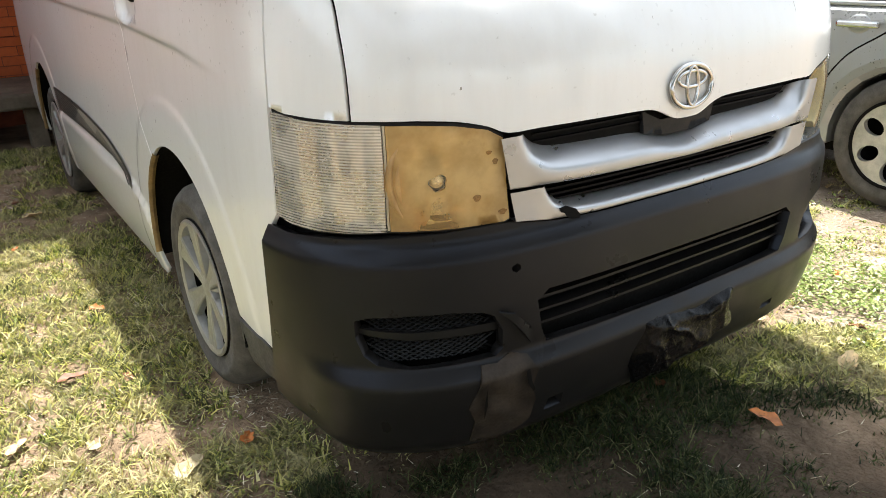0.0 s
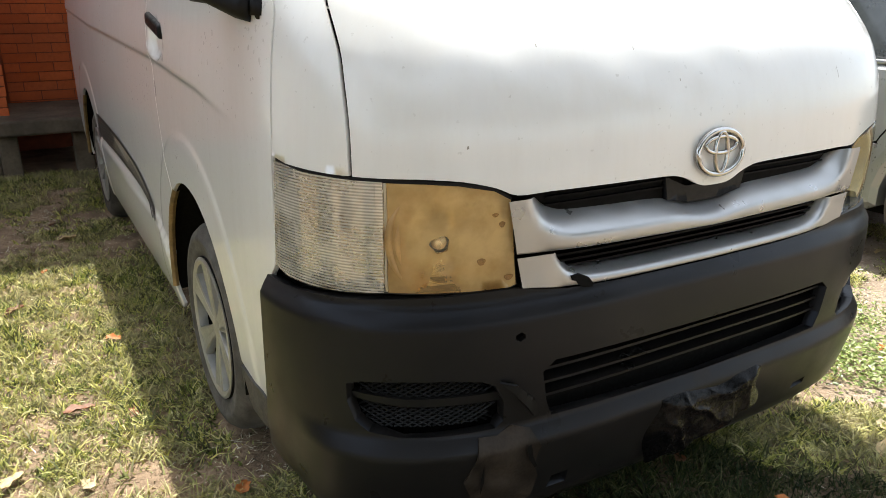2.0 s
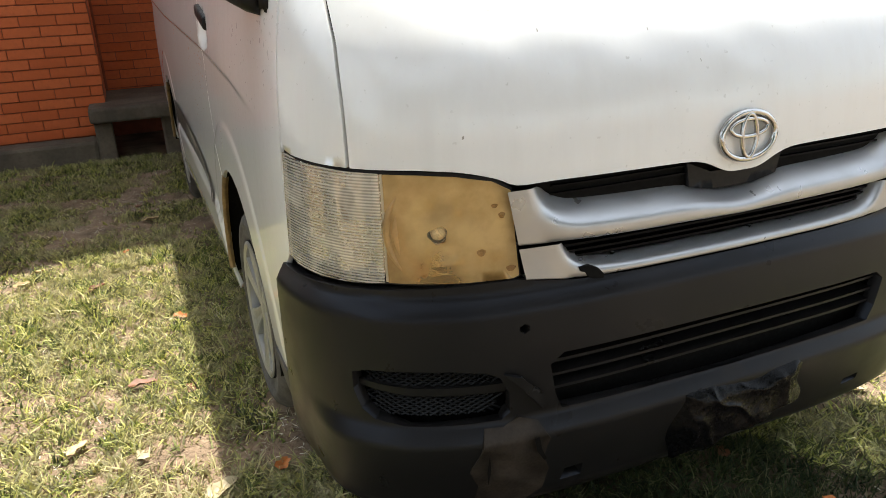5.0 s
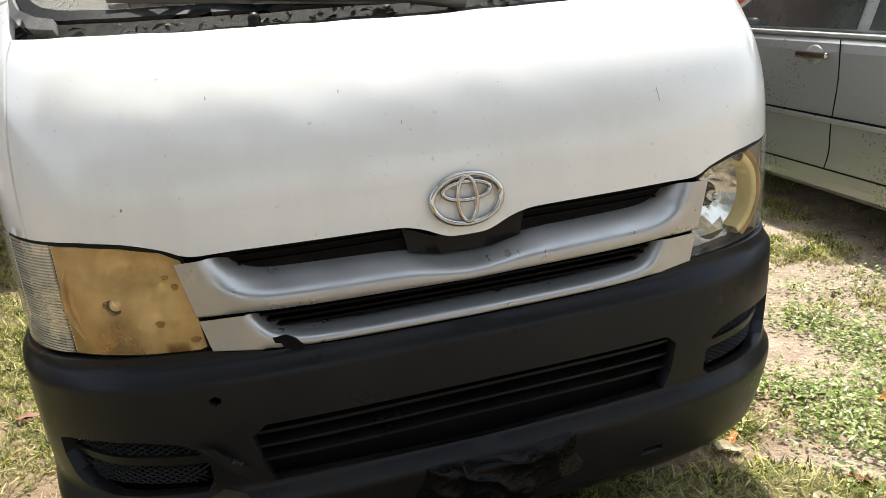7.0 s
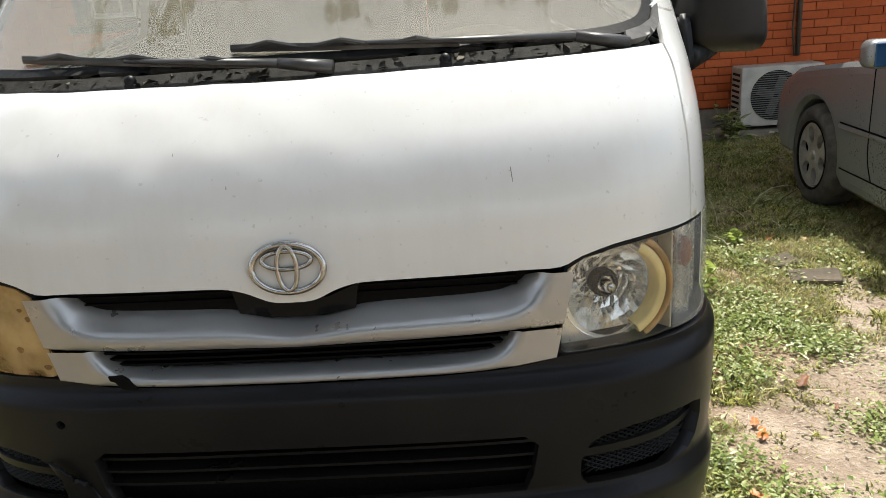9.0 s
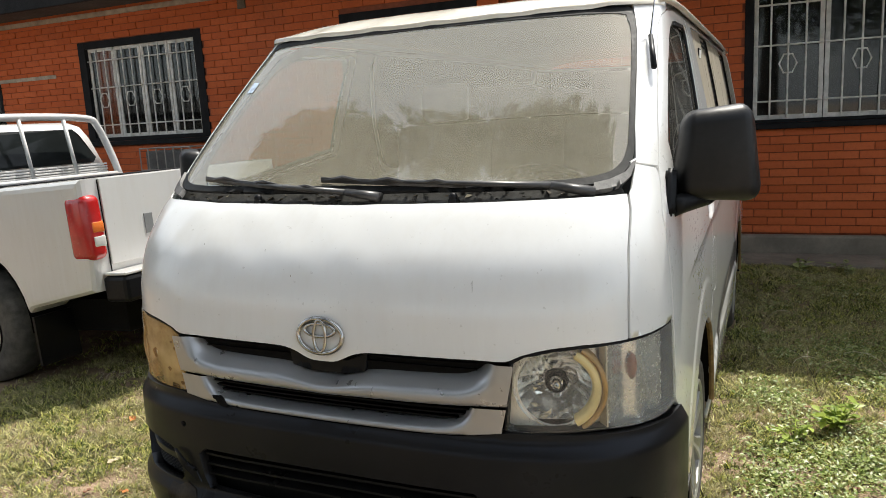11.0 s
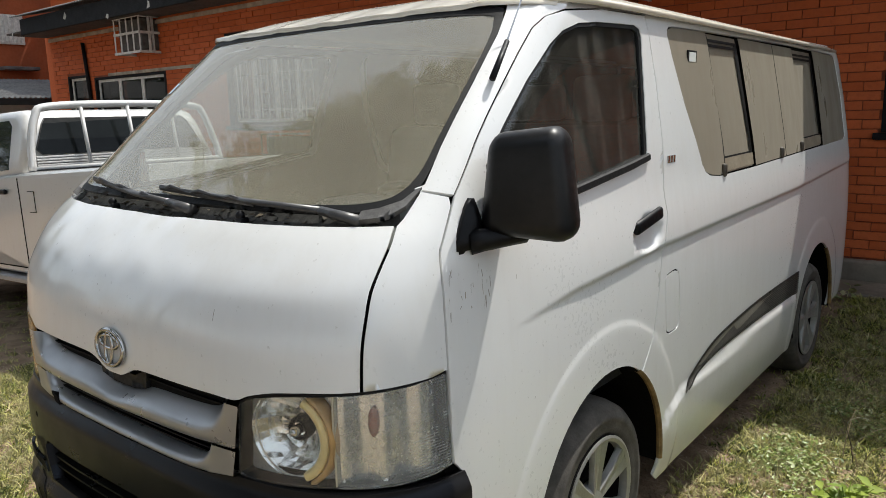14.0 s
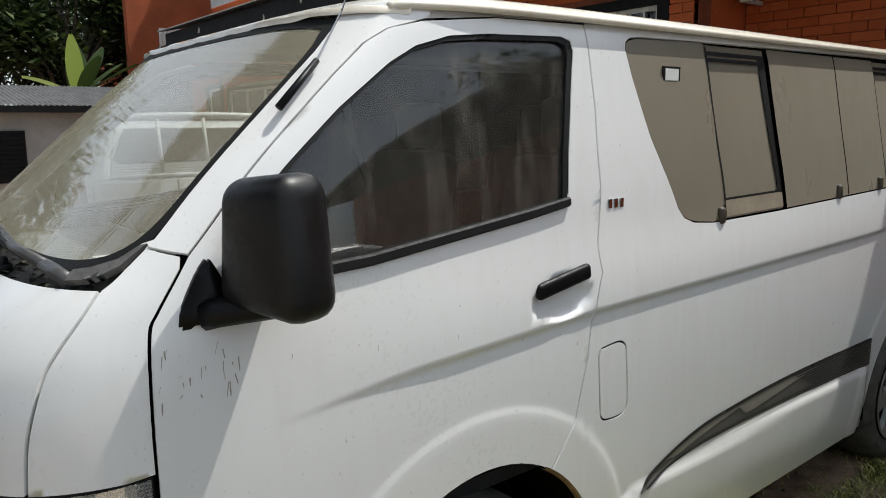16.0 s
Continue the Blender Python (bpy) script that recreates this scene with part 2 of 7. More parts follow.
def add_box(bm, a, b, bevel=0.0, seg=2, m=None):
    """A box from corner a to corner b, its edges rounded."""
    r = bmesh.ops.create_cube(bm, size=1)
    vs = r["verts"]
    for v in vs:
        v.co = Vector([(a[i] + b[i]) / 2 + v.co[i] * (b[i] - a[i]) for i in range(3)])
    if bevel:
        es = list({e for v in vs for e in v.link_edges})
        r = bmesh.ops.bevel(bm, geom=es, offset=bevel, segments=seg, affect="EDGES", profile=.5)
        vs = list({v for f in r["faces"] for v in f.verts} | {v for v in vs if v.is_valid})
    if m is not None:
        bmesh.ops.transform(bm, matrix=m, verts=vs)
    return vs


def box(a, b, bevel=0.0, seg=2, m=None):
    bm = bmesh.new()
    add_box(bm, a, b, bevel, seg, m)
    return bm


def add_tube(bm, path, r, n=8, closed=False, flat=1.0):
    """A tube along points; r a number or one for each point."""
    path = [Vector(p) for p in path]
    rings = []
    k = len(path)
    up = Vector((0, 0, 1))
    for i, p in enumerate(path):
        a = path[(i - 1) % k] if closed or i else p
        b = path[(i + 1) % k] if closed or i < k - 1 else p
        d = (b - a).normalized()
        s = d.cross(up)
        if s.length < .05:
            s = d.cross(Vector((0, 1, 0)))
        s.normalize()
        t = s.cross(d)
        ri = r[i] if isinstance(r, (list, tuple)) else r
        rings.append([bm.verts.new(p + (s * math.cos(2 * math.pi * j / n) + t * math.sin(2 * math.pi * j / n) * flat) * ri) for j in range(n)])
    for i in range(k if closed else k - 1):
        a, b = rings[i], rings[(i + 1) % k]
        for j in range(n):
            bm.faces.new((a[j], a[(j + 1) % n], b[(j + 1) % n], b[j]))
    if not closed:
        bm.faces.new(rings[0][::-1]); bm.faces.new(rings[-1])
    return rings


def add_lathe(bm, prof, n=32, m=None):
    """A turned shape: (radius, height) pairs turned round the x axis (height along x)."""
    rings = []
    for r, h in prof:
        rings.append([bm.verts.new((h, r * math.cos(2 * math.pi * j / n), r * math.sin(2 * math.pi * j / n))) for j in range(n)])
    for a, b in zip(rings, rings[1:]):
        for j in range(n):
            bm.faces.new((a[j], a[(j + 1) % n], b[(j + 1) % n], b[j]))
    vs = [v for r in rings for v in r]
    if m is not None:
        bmesh.ops.transform(bm, matrix=m, verts=vs)
    return vs


def add_prism(bm, poly, a, b, axis=1):
    """A flat outline, in the two other axes, drawn out along one axis from a to b."""
    def put(p, h):
        c = list(p)
        c.insert(axis, h)
        return bm.verts.new(c)
    lo, hi = [put(p, a) for p in poly], [put(p, b) for p in poly]
    n = len(poly)
    fs = [bm.faces.new(lo[::-1]), bm.faces.new(hi)]
    for i in range(n):
        fs.append(bm.faces.new((lo[i], lo[(i + 1) % n], hi[(i + 1) % n], hi[i])))
    bmesh.ops.recalc_face_normals(bm, faces=fs)
    return lo + hi


def mesh_from(name, verts, faces, material, smooth=False):
    me = bpy.data.meshes.new(name)
    me.from_pydata(verts, [], faces)
    if smooth:
        me.polygons.foreach_set("use_smooth", [True] * len(me.polygons))
    me.materials.append(material)
    return me


def smooth01(a, b, x):
    t = np.clip((x - a) / (b - a), 0, 1)
    return t * t * (3 - 2 * t)


def spline(pts, n=8):
    """Catmull-Rom curve through points of any dimension."""
    p = [np.array(q, float) for q in pts]
    p = [2 * p[0] - p[1]] + p + [2 * p[-1] - p[-2]]
    out = []
    for i in range(1, len(p) - 2):
        for t in np.linspace(0, 1, n, endpoint=False):
            a, b, c, d = p[i - 1:i + 3]
            out.append(.5 * (2 * b + (c - a) * t + (2 * a - 5 * b + 4 * c - d) * t**2 + (3 * b - a - 3 * c + d) * t**3))
    out.append(p[-2])
    return [tuple(q) for q in out]
from mathutils.geometry import delaunay_2d_cdt as delaunay

# ---- the van's skin: a superellipse in plan at every height ----
def curve1(z, pts):
    """Smooth curve through (z, value) pairs."""
    k = np.array([p[0] for p in pts]); v = np.array([p[1] for p in pts])
    m = np.gradient(v, k)
    z = np.clip(z, k[0], k[-1])
    i = np.clip(np.searchsorted(k, z) - 1, 0, len(k) - 2)
    h = k[i + 1] - k[i]; t = (z - k[i]) / h
    return ((2*t**3 - 3*t**2 + 1) * v[i] + (t**3 - 2*t**2 + t) * h * m[i] + (3*t**2 - 2*t**3) * v[i + 1] + (t**3 - t**2) * h * m[i + 1])

NOSE = [(.15, .17), (.22, .125), (.3, .1), (.45, .072), (.6, .066), (.75, .07), (.95, .071), (1.05, .085), (1.1, .104), (1.15, .132),
        (1.2, .175), (1.25, .228), (1.28, .268), (1.33, .33), (1.5, .515), (1.76, .80), (1.88, .93)]
SIDE = [(.15, .79), (.25, .815), (.35, .832), (.5, .842), (.7, .846), (.95, .843), (1.15, .831), (1.27, .818), (1.34, .811), (1.45, .795), (1.69, .75), (1.763, .735), (1.88, .7)]
BLEND = [(.15, .74), (.95, .75), (1.3, .85), (1.65, 1.08), (1.76, 1.15), (1.88, 1.2)]
POWER = [(.15, 4.35), (1.0, 4.35), (1.3, 4.8), (1.65, 4.5), (1.76, 4.1), (1.88, 4.0)]
TAIL, TAIL_BLEND = 4.72, 4.3

def contour(z):
    """Half outline of the van in plan at height z, from the nose's middle to the tail's middle."""
    xs, yc, yb, n = (float(curve1(z, c)) for c in (SIDE, NOSE, BLEND, POWER))
    d = yb - yc
    a = np.linspace(0, .9, 160)
    p1 = np.stack([xs * a, yb - d * (1 - a**n)**(1 / n)], 1)
    b = np.linspace((1 - .9**n)**(1 / n), 0, 160)[1:]
    p2 = np.stack([xs * (1 - b**n)**(1 / n), yb - d * b], 1)
    y = np.linspace(yb, TAIL_BLEND, 200)[1:]
    p3 = np.stack([np.full_like(y, xs), y], 1)
    g = np.linspace(0, math.pi / 2, 80)[1:]
    p4 = np.stack([xs * np.cos(g)**.35, TAIL_BLEND + (TAIL - TAIL_BLEND - .05 * (z > 1.2) * (z - 1.2)) * np.sin(g)**.55], 1)
    p = np.concatenate([p1, p2, p3, p4])
    return np.concatenate([[0], np.cumsum(np.hypot(*np.diff(p, axis=0).T))]), p

ZS = np.arange(.16, 1.885, .01)
SS = np.arange(0, 6.2, .01)
SKIN = np.zeros((len(ZS), len(SS), 2))
for _i, _z in enumerate(ZS):
    _l, _p = contour(_z)
    SKIN[_i] = np.stack([np.interp(SS, _l, _p[:, 0]), np.interp(SS, _l, _p[:, 1])], 1)

def skin(s, z):
    """Place on the skin at arc length s round the van (s > 0: the van's left) and height z."""
    s, z = np.asarray(s, float), np.asarray(z, float)
    a = np.clip(np.abs(s) / .01, 0, len(SS) - 1.001); b = np.clip((z - ZS[0]) / .01, 0, len(ZS) - 1.001)
    i, j = a.astype(int), b.astype(int); u, v = (a - i)[..., None], (b - j)[..., None]
    p = (SKIN[j, i] * (1 - u) + SKIN[j, i + 1] * u) * (1 - v) + (SKIN[j + 1, i] * (1 - u) + SKIN[j + 1, i + 1] * u) * v
    return np.stack([p[..., 0] * np.where(s < 0, -1, 1), p[..., 1], z], -1)

def s_at_y(y, z):
    """Arc length of the side at the distance y from the nose."""
    b = min(max((z - ZS[0]) / .01, 0), len(ZS) - 1.001)
    j = int(b)
    lo, hi = (float(np.interp(y, SKIN[k, 20:520, 1], SS[20:520])) for k in (j, j + 1))
    return lo + (hi - lo) * (b - j)

def s_at_x(x, z):
    """Arc length of the front at x."""
    b = min(max((z - ZS[0]) / .01, 0), len(ZS) - 1.001)
    j = int(b)
    lo, hi = (float(np.interp(abs(x), SKIN[k, :90, 0], SS[:90])) for k in (j, j + 1))
    return math.copysign(lo + (hi - lo) * (b - j), x)

HUB_F, HUB_R, HUB_Z, ARCH = 1.14, 3.71, .335, .405


def crease_z(y):
    return np.interp(y, [.58, .94, 1.53, 3.2, 4.4], [.985, 1.026, 1.058, 1.095, 1.15])


def relief(p):
    """How far the pressed sheet stands out from the plain skin."""
    x, y, z = p[..., 0], p[..., 1], p[..., 2]
    flank = smooth01(.5, .62, y) * (1 - smooth01(4.45, 4.6, y))
    d = np.zeros_like(y)
    for hub in (HUB_F, HUB_R):
        r = np.hypot(y - hub, z - HUB_Z)
        d = d + .0038 * (1 - smooth01(.524, .554, r)) * flank
    zc = crease_z(y)
    fade = smooth01(.58, 1.1, y) * (1 - smooth01(4.4, 4.6, y))
    d = d + .010 * fade * smooth01(zc - .011, zc + .011, z) * (1 - smooth01(zc + .02, zc + .28, z))
    zr = np.interp(y, [1.45, 1.6, 1.77, 2.8, 3.3], [.30, .45, .494, .516, .52])
    d = d + .014 * (1 - smooth01(zr - .01, zr + .03, z)) * smooth01(1.5, 1.56, y) * (1 - smooth01(3.24, 3.3, y))
    e = ((y - 1.405) / .12)**2 + ((z - 1.115) / .06)**2
    d = d - .02 * (1 - smooth01(.35, 1.0, e))
    dent = (1 - smooth01(.3, .6, y)) * smooth01(.98, 1.1, z) * (1 - smooth01(.1, .5, x + .05))
    w = np.sin(x * 23 + z * 9) * np.sin(z * 41 + x * 7) + .6 * np.sin(x * 51 - z * 33)
    return d + .0011 * dent * w


def skin_n(s, z, nh=.004):
    """Place and outward normal on the pressed skin."""
    s, z = np.asarray(s, float), np.asarray(z, float)

    def at(s, z):
        p = skin(s, z)
        h = .012
        t = skin(s + h, z) - skin(s - h, z)
        u = skin(s, z + h) - skin(s, z - h)
        n = np.cross(t, u)
        n /= np.linalg.norm(n, axis=-1, keepdims=True) + 1e-9
        return p + n * relief(p)[..., None]
    h = nh
    p = at(s, z)
    n = np.cross(at(s + h, z) - at(s - h, z), at(s, z + h) - at(s, z - h))
    n /= np.linalg.norm(n, axis=-1, keepdims=True) + 1e-9
    return p, n


def inside(poly, pts):
    """Which points lie inside an outline."""
    x, y = pts[:, 0], pts[:, 1]
    c = np.zeros(len(pts), bool)
    a = np.array(poly)
    for (x0, y0), (x1, y1) in zip(a, np.roll(a, -1, 0)):
        cross = ((y0 > y) != (y1 > y)) & (x < (x1 - x0) * (y - y0) / (y1 - y0 + 1e-12) + x0)
        c ^= cross
    return c


def near(poly, pts, d):
    a = np.array(poly)
    out = np.zeros(len(pts), bool)
    for p0, p1 in zip(a, np.roll(a, -1, 0)):
        v = p1 - p0
        t = np.clip(((pts - p0) @ v) / (v @ v + 1e-12), 0, 1)
        out |= np.hypot(*(pts - p0 - t[:, None] * v).T) < d
    return out


def dense(poly, step):
    out = []
    for p0, p1 in zip(poly, list(poly[1:]) + [poly[0]]):
        n = max(1, int(math.ceil(math.hypot(p1[0] - p0[0], p1[1] - p0[1]) / step)))
        out += [(p0[0] + (p1[0] - p0[0]) * k / n, p0[1] + (p1[1] - p0[1]) * k / n) for k in range(n)]
    return out


def patch_mesh(name, outline, material, off=0.0, step=.025, holes=(), lip=.012, extra=(), mirror=False, nh=.004):
    """A panel cut from the skin along an outline in (s, z); off: a number or a function of (s, z), its height over the skin."""
    from_2d = delaunay
    loops = [dense(outline, step)] + [dense(h, step) for h in holes]
    verts, edges = [], []
    for lp in loops:
        k = len(verts)
        verts += lp
        edges += [(k + i, k + (i + 1) % len(lp)) for i in range(len(lp))]
    a = np.array(outline)
    gs, gz = np.meshgrid(np.arange(a[:, 0].min(), a[:, 0].max(), step), np.arange(a[:, 1].min(), a[:, 1].max(), step))
    gs = gs + (np.arange(gs.shape[0])[:, None] % 2) * step * .5
    grid = np.stack([gs.ravel(), gz.ravel()], 1)
    if len(extra):
        grid = np.concatenate([grid[~near_points(grid, np.array(extra), step * .4)], np.array(extra)])
    keep = inside(loops[0], grid) & ~near(loops[0], grid, step * .35)
    for h in loops[1:]:
        keep &= ~inside(h, grid) & ~near(h, grid, step * .35)
    verts = [Vector(v) for v in verts] + [Vector(v) for v in grid[keep]]
    v2, _, faces, *_ = from_2d(verts, edges, [], 0, 1e-7)
    sz = np.array([(v.x, v.y) for v in v2])
    f = np.array([t for t in faces if len(t) == 3])
    mid = sz[f].mean(1)
    ok = inside(loops[0], mid)
    for h in loops[1:]:
        ok &= ~inside(h, mid)
    f = f[ok]
    p, n = skin_n(sz[:, 0], sz[:, 1], nh)
    o = off(sz[:, 0], sz[:, 1]) if callable(off) else off
    if callable(off):
        h = .004
        def outer(s, z):
            pp, nn = skin_n(s, z)
            return pp + nn * off(s, z)[..., None]
        n2 = np.cross(outer(sz[:, 0] + h, sz[:, 1]) - outer(sz[:, 0] - h, sz[:, 1]), outer(sz[:, 0], sz[:, 1] + h) - outer(sz[:, 0], sz[:, 1] - h))
        p = p + n * np.asarray(o)[:, None]
        n = n2 / (np.linalg.norm(n2, axis=1, keepdims=True) + 1e-9)
    else:
        p = p + n * o
    g = np.cross(p[f[:, 1]] - p[f[:, 0]], p[f[:, 2]] - p[f[:, 0]])
    flip = (g * n[f[:, 0]]).sum(1) < 0
    f[flip] = f[flip][:, ::-1]
    count = {}
    for t in f:
        for i in range(3):
            e = (t[i], t[(i + 1) % 3])
            count[e] = True
    rim = [e for e in count if (e[1], e[0]) not in count]
    vs = [tuple(q) for q in p]
    fs = [tuple(int(i) for i in t) for t in f]
    loop_n = [n[i] for t in f for i in t]
    if lip:
        idx = {}
        base = len(vs)
        for a0, b0 in rim:
            for i in (a0, b0):
                if i not in idx:
                    idx[i] = len(vs)
                    vs.append(tuple(p[i] - n[i] * lip))
            fs.append((int(b0), int(a0), idx[a0], idx[b0]))
            out = np.cross(p[b0] - p[a0], n[a0])
            out /= np.linalg.norm(out) + 1e-9
            k0, k1 = (n[b0] * .5 + out), (n[a0] * .5 + out)
            loop_n += [k0, k1, out, out]
    if mirror:
        vs = [(-x, y, z) for x, y, z in vs]
        fs2, ln, k = [], [], 0
        for t in fs:
            fs2.append(t[::-1])
            ln += [np.array((-q[0], q[1], q[2])) for q in loop_n[k:k + len(t)][::-1]]
            k += len(t)
        fs, loop_n = fs2, ln
    me = bpy.data.meshes.new(name)
    me.from_pydata(vs, [], fs)
    me.polygons.foreach_set("use_smooth", [True] * len(me.polygons))
    ln = np.array(loop_n)
    ln /= np.linalg.norm(ln, axis=1, keepdims=True) + 1e-9
    me.normals_split_custom_set([tuple(q) for q in ln])
    me.materials.append(material)
    return me


def near_points(grid, pts, d):
    """Grid points that lie close to any of the given points."""
    cell = {}
    for q in pts:
        cell.setdefault((int(q[0] // d), int(q[1] // d)), True)
    k = np.floor(grid / d).astype(int)
    return np.array([any((a + i, b + j) in cell for i in (-1, 0, 1) for j in (-1, 0, 1)) for a, b in k])


def patch(name, outline, material, parent, label="", **kw):
    return part(name, patch_mesh(name, outline, material, **kw), None, parent, label)


def both(name, outline, material, parent, label="", **kw):
    """The same panel on the van's left and right."""
    return [patch(name, outline, material, parent, label, **kw), patch(name, outline, material, parent, label, mirror=True, **kw)]


def S(pts):
    """Side outline from (y, z) to (s, z)."""
    return [(s_at_y(y, z), z) for y, z in pts]


def F(pts):
    """Front outline from (x, z) to (s, z)."""
    return [(s_at_x(x, z), z) for x, z in pts]


def strip_mesh(name, rows, material, smooth=False, mirror=False):
    """A moulding on the skin: rows of (s, z, height over the skin) from its top to its foot; creased between rows unless smooth."""
    P = []
    for r in rows:
        a = np.array(r, float)
        p, n = skin_n(a[:, 0], a[:, 1])
        P.append(p + n * a[:, 2:3])
    vs, fs = [], []
    if smooth:
        for p in P:
            vs += [tuple(q) for q in p]
    for k in range(len(P) - 1):
        m = len(P[k])
        if smooth:
            b0, b1 = k * m, (k + 1) * m
        else:
            b0, b1 = len(vs), len(vs) + m
            vs += [tuple(q) for q in P[k]] + [tuple(q) for q in P[k + 1]]
        fs += [(b0 + i, b1 + i, b1 + i + 1, b0 + i + 1) for i in range(m - 1)]
    if mirror:
        vs = [(-x, y, z) for x, y, z in vs]
        fs = [t[::-1] for t in fs]
    return mesh_from(name, vs, fs, material, True)


def bar_rows(x0, x1, zf, h, front, back, n=40):
    """A slat along the nose: its middle height zf(x), half thickness h."""
    xs = np.linspace(x0, x1, n)
    return [[(s_at_x(x, zf(x) + d), zf(x) + d, o) for x in xs] for d, o in ((h, back), (h, front), (-h, front), (-h, back))]


def sheet_rows(outline, off, dz=.03, n=12):
    """An outline in (s, z) as rows across it from top to foot, its sides followed."""
    a = np.array(outline)
    z0, z1 = a[:, 1].min() + 1e-4, a[:, 1].max() - 1e-4
    rows = []
    for z in np.linspace(z1, z0, max(2, int((z1 - z0) / dz) + 1)):
        hit = [s0 + (s1 - s0) * (z - q0) / (q1 - q0) for (s0, q0), (s1, q1) in zip(a, np.roll(a, -1, 0)) if (q0 > z) != (q1 > z)]
        rows.append([(s, z, off) for s in np.linspace(min(hit), max(hit), n)])
    return rows


def quad_rows(quad, off, n=12, m=8):
    """A four-cornered outline (top, top, foot, foot) as rows across it."""
    a, b, c, d = [np.array(q) for q in quad]
    return [[(*(p0 + (p1 - p0) * u), off) for u in np.linspace(0, 1, n)] for p0, p1 in ((a + (d - a) * t, b + (c - b) * t) for t in np.linspace(0, 1, m))]

# ---- the van ----
van = thing("van", "dusty white minibus with black bumper parked on grass", "van")


def shrink(poly, d):
    """An outline moved inwards by d."""
    a = np.array(poly)
    e = np.roll(a, -1, 0) - a
    area = (a[:, 0] * np.roll(a[:, 1], -1) - a[:, 1] * np.roll(a[:, 0], -1)).sum()
    n = np.stack([-e[:, 1], e[:, 0]], 1) * math.copysign(1, area)
    n /= np.linalg.norm(n, axis=1, keepdims=True) + 1e-9
    m = n + np.roll(n, 1, 0)
    m /= (np.linalg.norm(m, axis=1, keepdims=True) + 1e-9)
    k = np.clip((m * n).sum(1), .5, 1)[:, None]
    return [tuple(q) for q in a + m / k * d]


def mirrored(half):
    """A closed outline from its left half, which runs from bottom middle to top middle."""
    return half + [(-s, z) for s, z in half[::-1] if abs(s) > 1e-6]


def arc(hub, a0, a1, r=ARCH, n=22):
    return [(hub + r * math.cos(radians(a)), HUB_Z + r * math.sin(radians(a))) for a in np.linspace(a0, a1, n)]


SEAM = [(.752, .950), (.750, 1.04), (.748, 1.10), (.744, 1.15), (.742, 1.19), (.738, 1.235), (.727, 1.272)]
LOW = [(0, .876), (.03, .877), (.052, .883), (.08, .896), (.11, .905), (.15, .909), (.3, .911), (.42, .912), (.49, .911), (.53, .927), (.59, .942), (.66, .949)]
TOP = [(.727, 1.272), (.635, 1.270), (.39, 1.264), (.0, 1.259)]
hood_half = F(spline(LOW, 3)) + F(spline(SEAM, 4)) + F(TOP[1:])
patch("hood", mirrored(hood_half), M_VAN, van, "white dented bonnet", step=.018, nh=.014)

DOOR_FRONT = spline([(.400, .81), (.400, .97), (.404, 1.106), (.413, 1.2), (.43, 1.234), (.466, 1.285), (.493, 1.324)], 4)
fender = [(s + .0075, z) for s, z in F(spline(SEAM, 4))] + [(.756, 1.285), (.755, 1.31), (.753, 1.3475), (s_at_y(.437, 1.343) - .01, 1.3405), (s_at_y(.484, 1.322) - .008, 1.3235)]
fender += [(s_at_y(y, z) - .0065, z) for y, z in DOOR_FRONT[::-1] if .97 < z < 1.31] + [(s_at_y(.394, .96), .960), (s_at_y(.35, .953), .953), (s_at_y(.27, .951), .951)]
both("front_wing", fender, M_VAN, van, step=.018)

pillar = [(.752, 1.352), (.735, 1.427), (.713, 1.578), (.692, 1.70), (.672, 1.765), (.66, 1.795), (.70, 1.808), (s_at_y(1.0, 1.815), 1.815), (s_at_y(1.10, 1.805), 1.805), (s_at_y(1.07, 1.783), 1.783)]
pillar += [(s_at_y(y, z) - .006, z) for y, z in [(.972, 1.754), (.912, 1.721), (.828, 1.651), (.67, 1.509), (.603, 1.443), (.497, 1.328)]] + [(s_at_y(.437, 1.3445) - .01, 1.3445)]
both("windscreen_pillar", pillar, M_VAN, van, step=.02)

WINDOW = [(.60, 1.262), (.585, 1.30), (.60, 1.385), (.683, 1.469), (.821, 1.586), (.956, 1.681), (1.03, 1.72), (1.13, 1.748), (1.25, 1.760), (1.50, 1.770), (1.533, 1.760),
          (1.538, 1.735), (1.492, 1.55), (1.458, 1.375), (1.445, 1.35), (1.31, 1.33), (.85, 1.275)]
DOOR_REAR = [(1.594, 1.806), (1.596, 1.756), (1.593, 1.59), (1.581, 1.39), (1.559, 1.16), (1.523, 1.056), (1.50, .94), (1.453, .785)]
door_out = S([(.487, .37), (.44, .70), (.405, .74)] + DOOR_FRONT + [(.603, 1.443), (.67, 1.509), (.828, 1.651), (.912, 1.721), (.972, 1.754), (1.06, 1.775), (1.289, 1.799)] + DOOR_REAR
             + arc(HUB_F, 57, 172) + [(.735, .38)])
win_s = S(WINDOW)
crease_rows = [(s_at_y(y, float(crease_z(y))), float(crease_z(y)) + d) for y in np.arange(.56, 1.5, .02) for d in (-.016, -.009, -.003, .003, .009, .016)]
ring_rows = S([(HUB_F + r * math.cos(a), HUB_Z + r * math.sin(a)) for r in (.505, .527, .534, .54, .546, .553, .565) for a in np.arange(.35, 2.75, .03)])
doors = both("door", door_out, M_VAN, van, "front door with a long pressed crease", step=.02, holes=[win_s], extra=crease_rows + ring_rows)
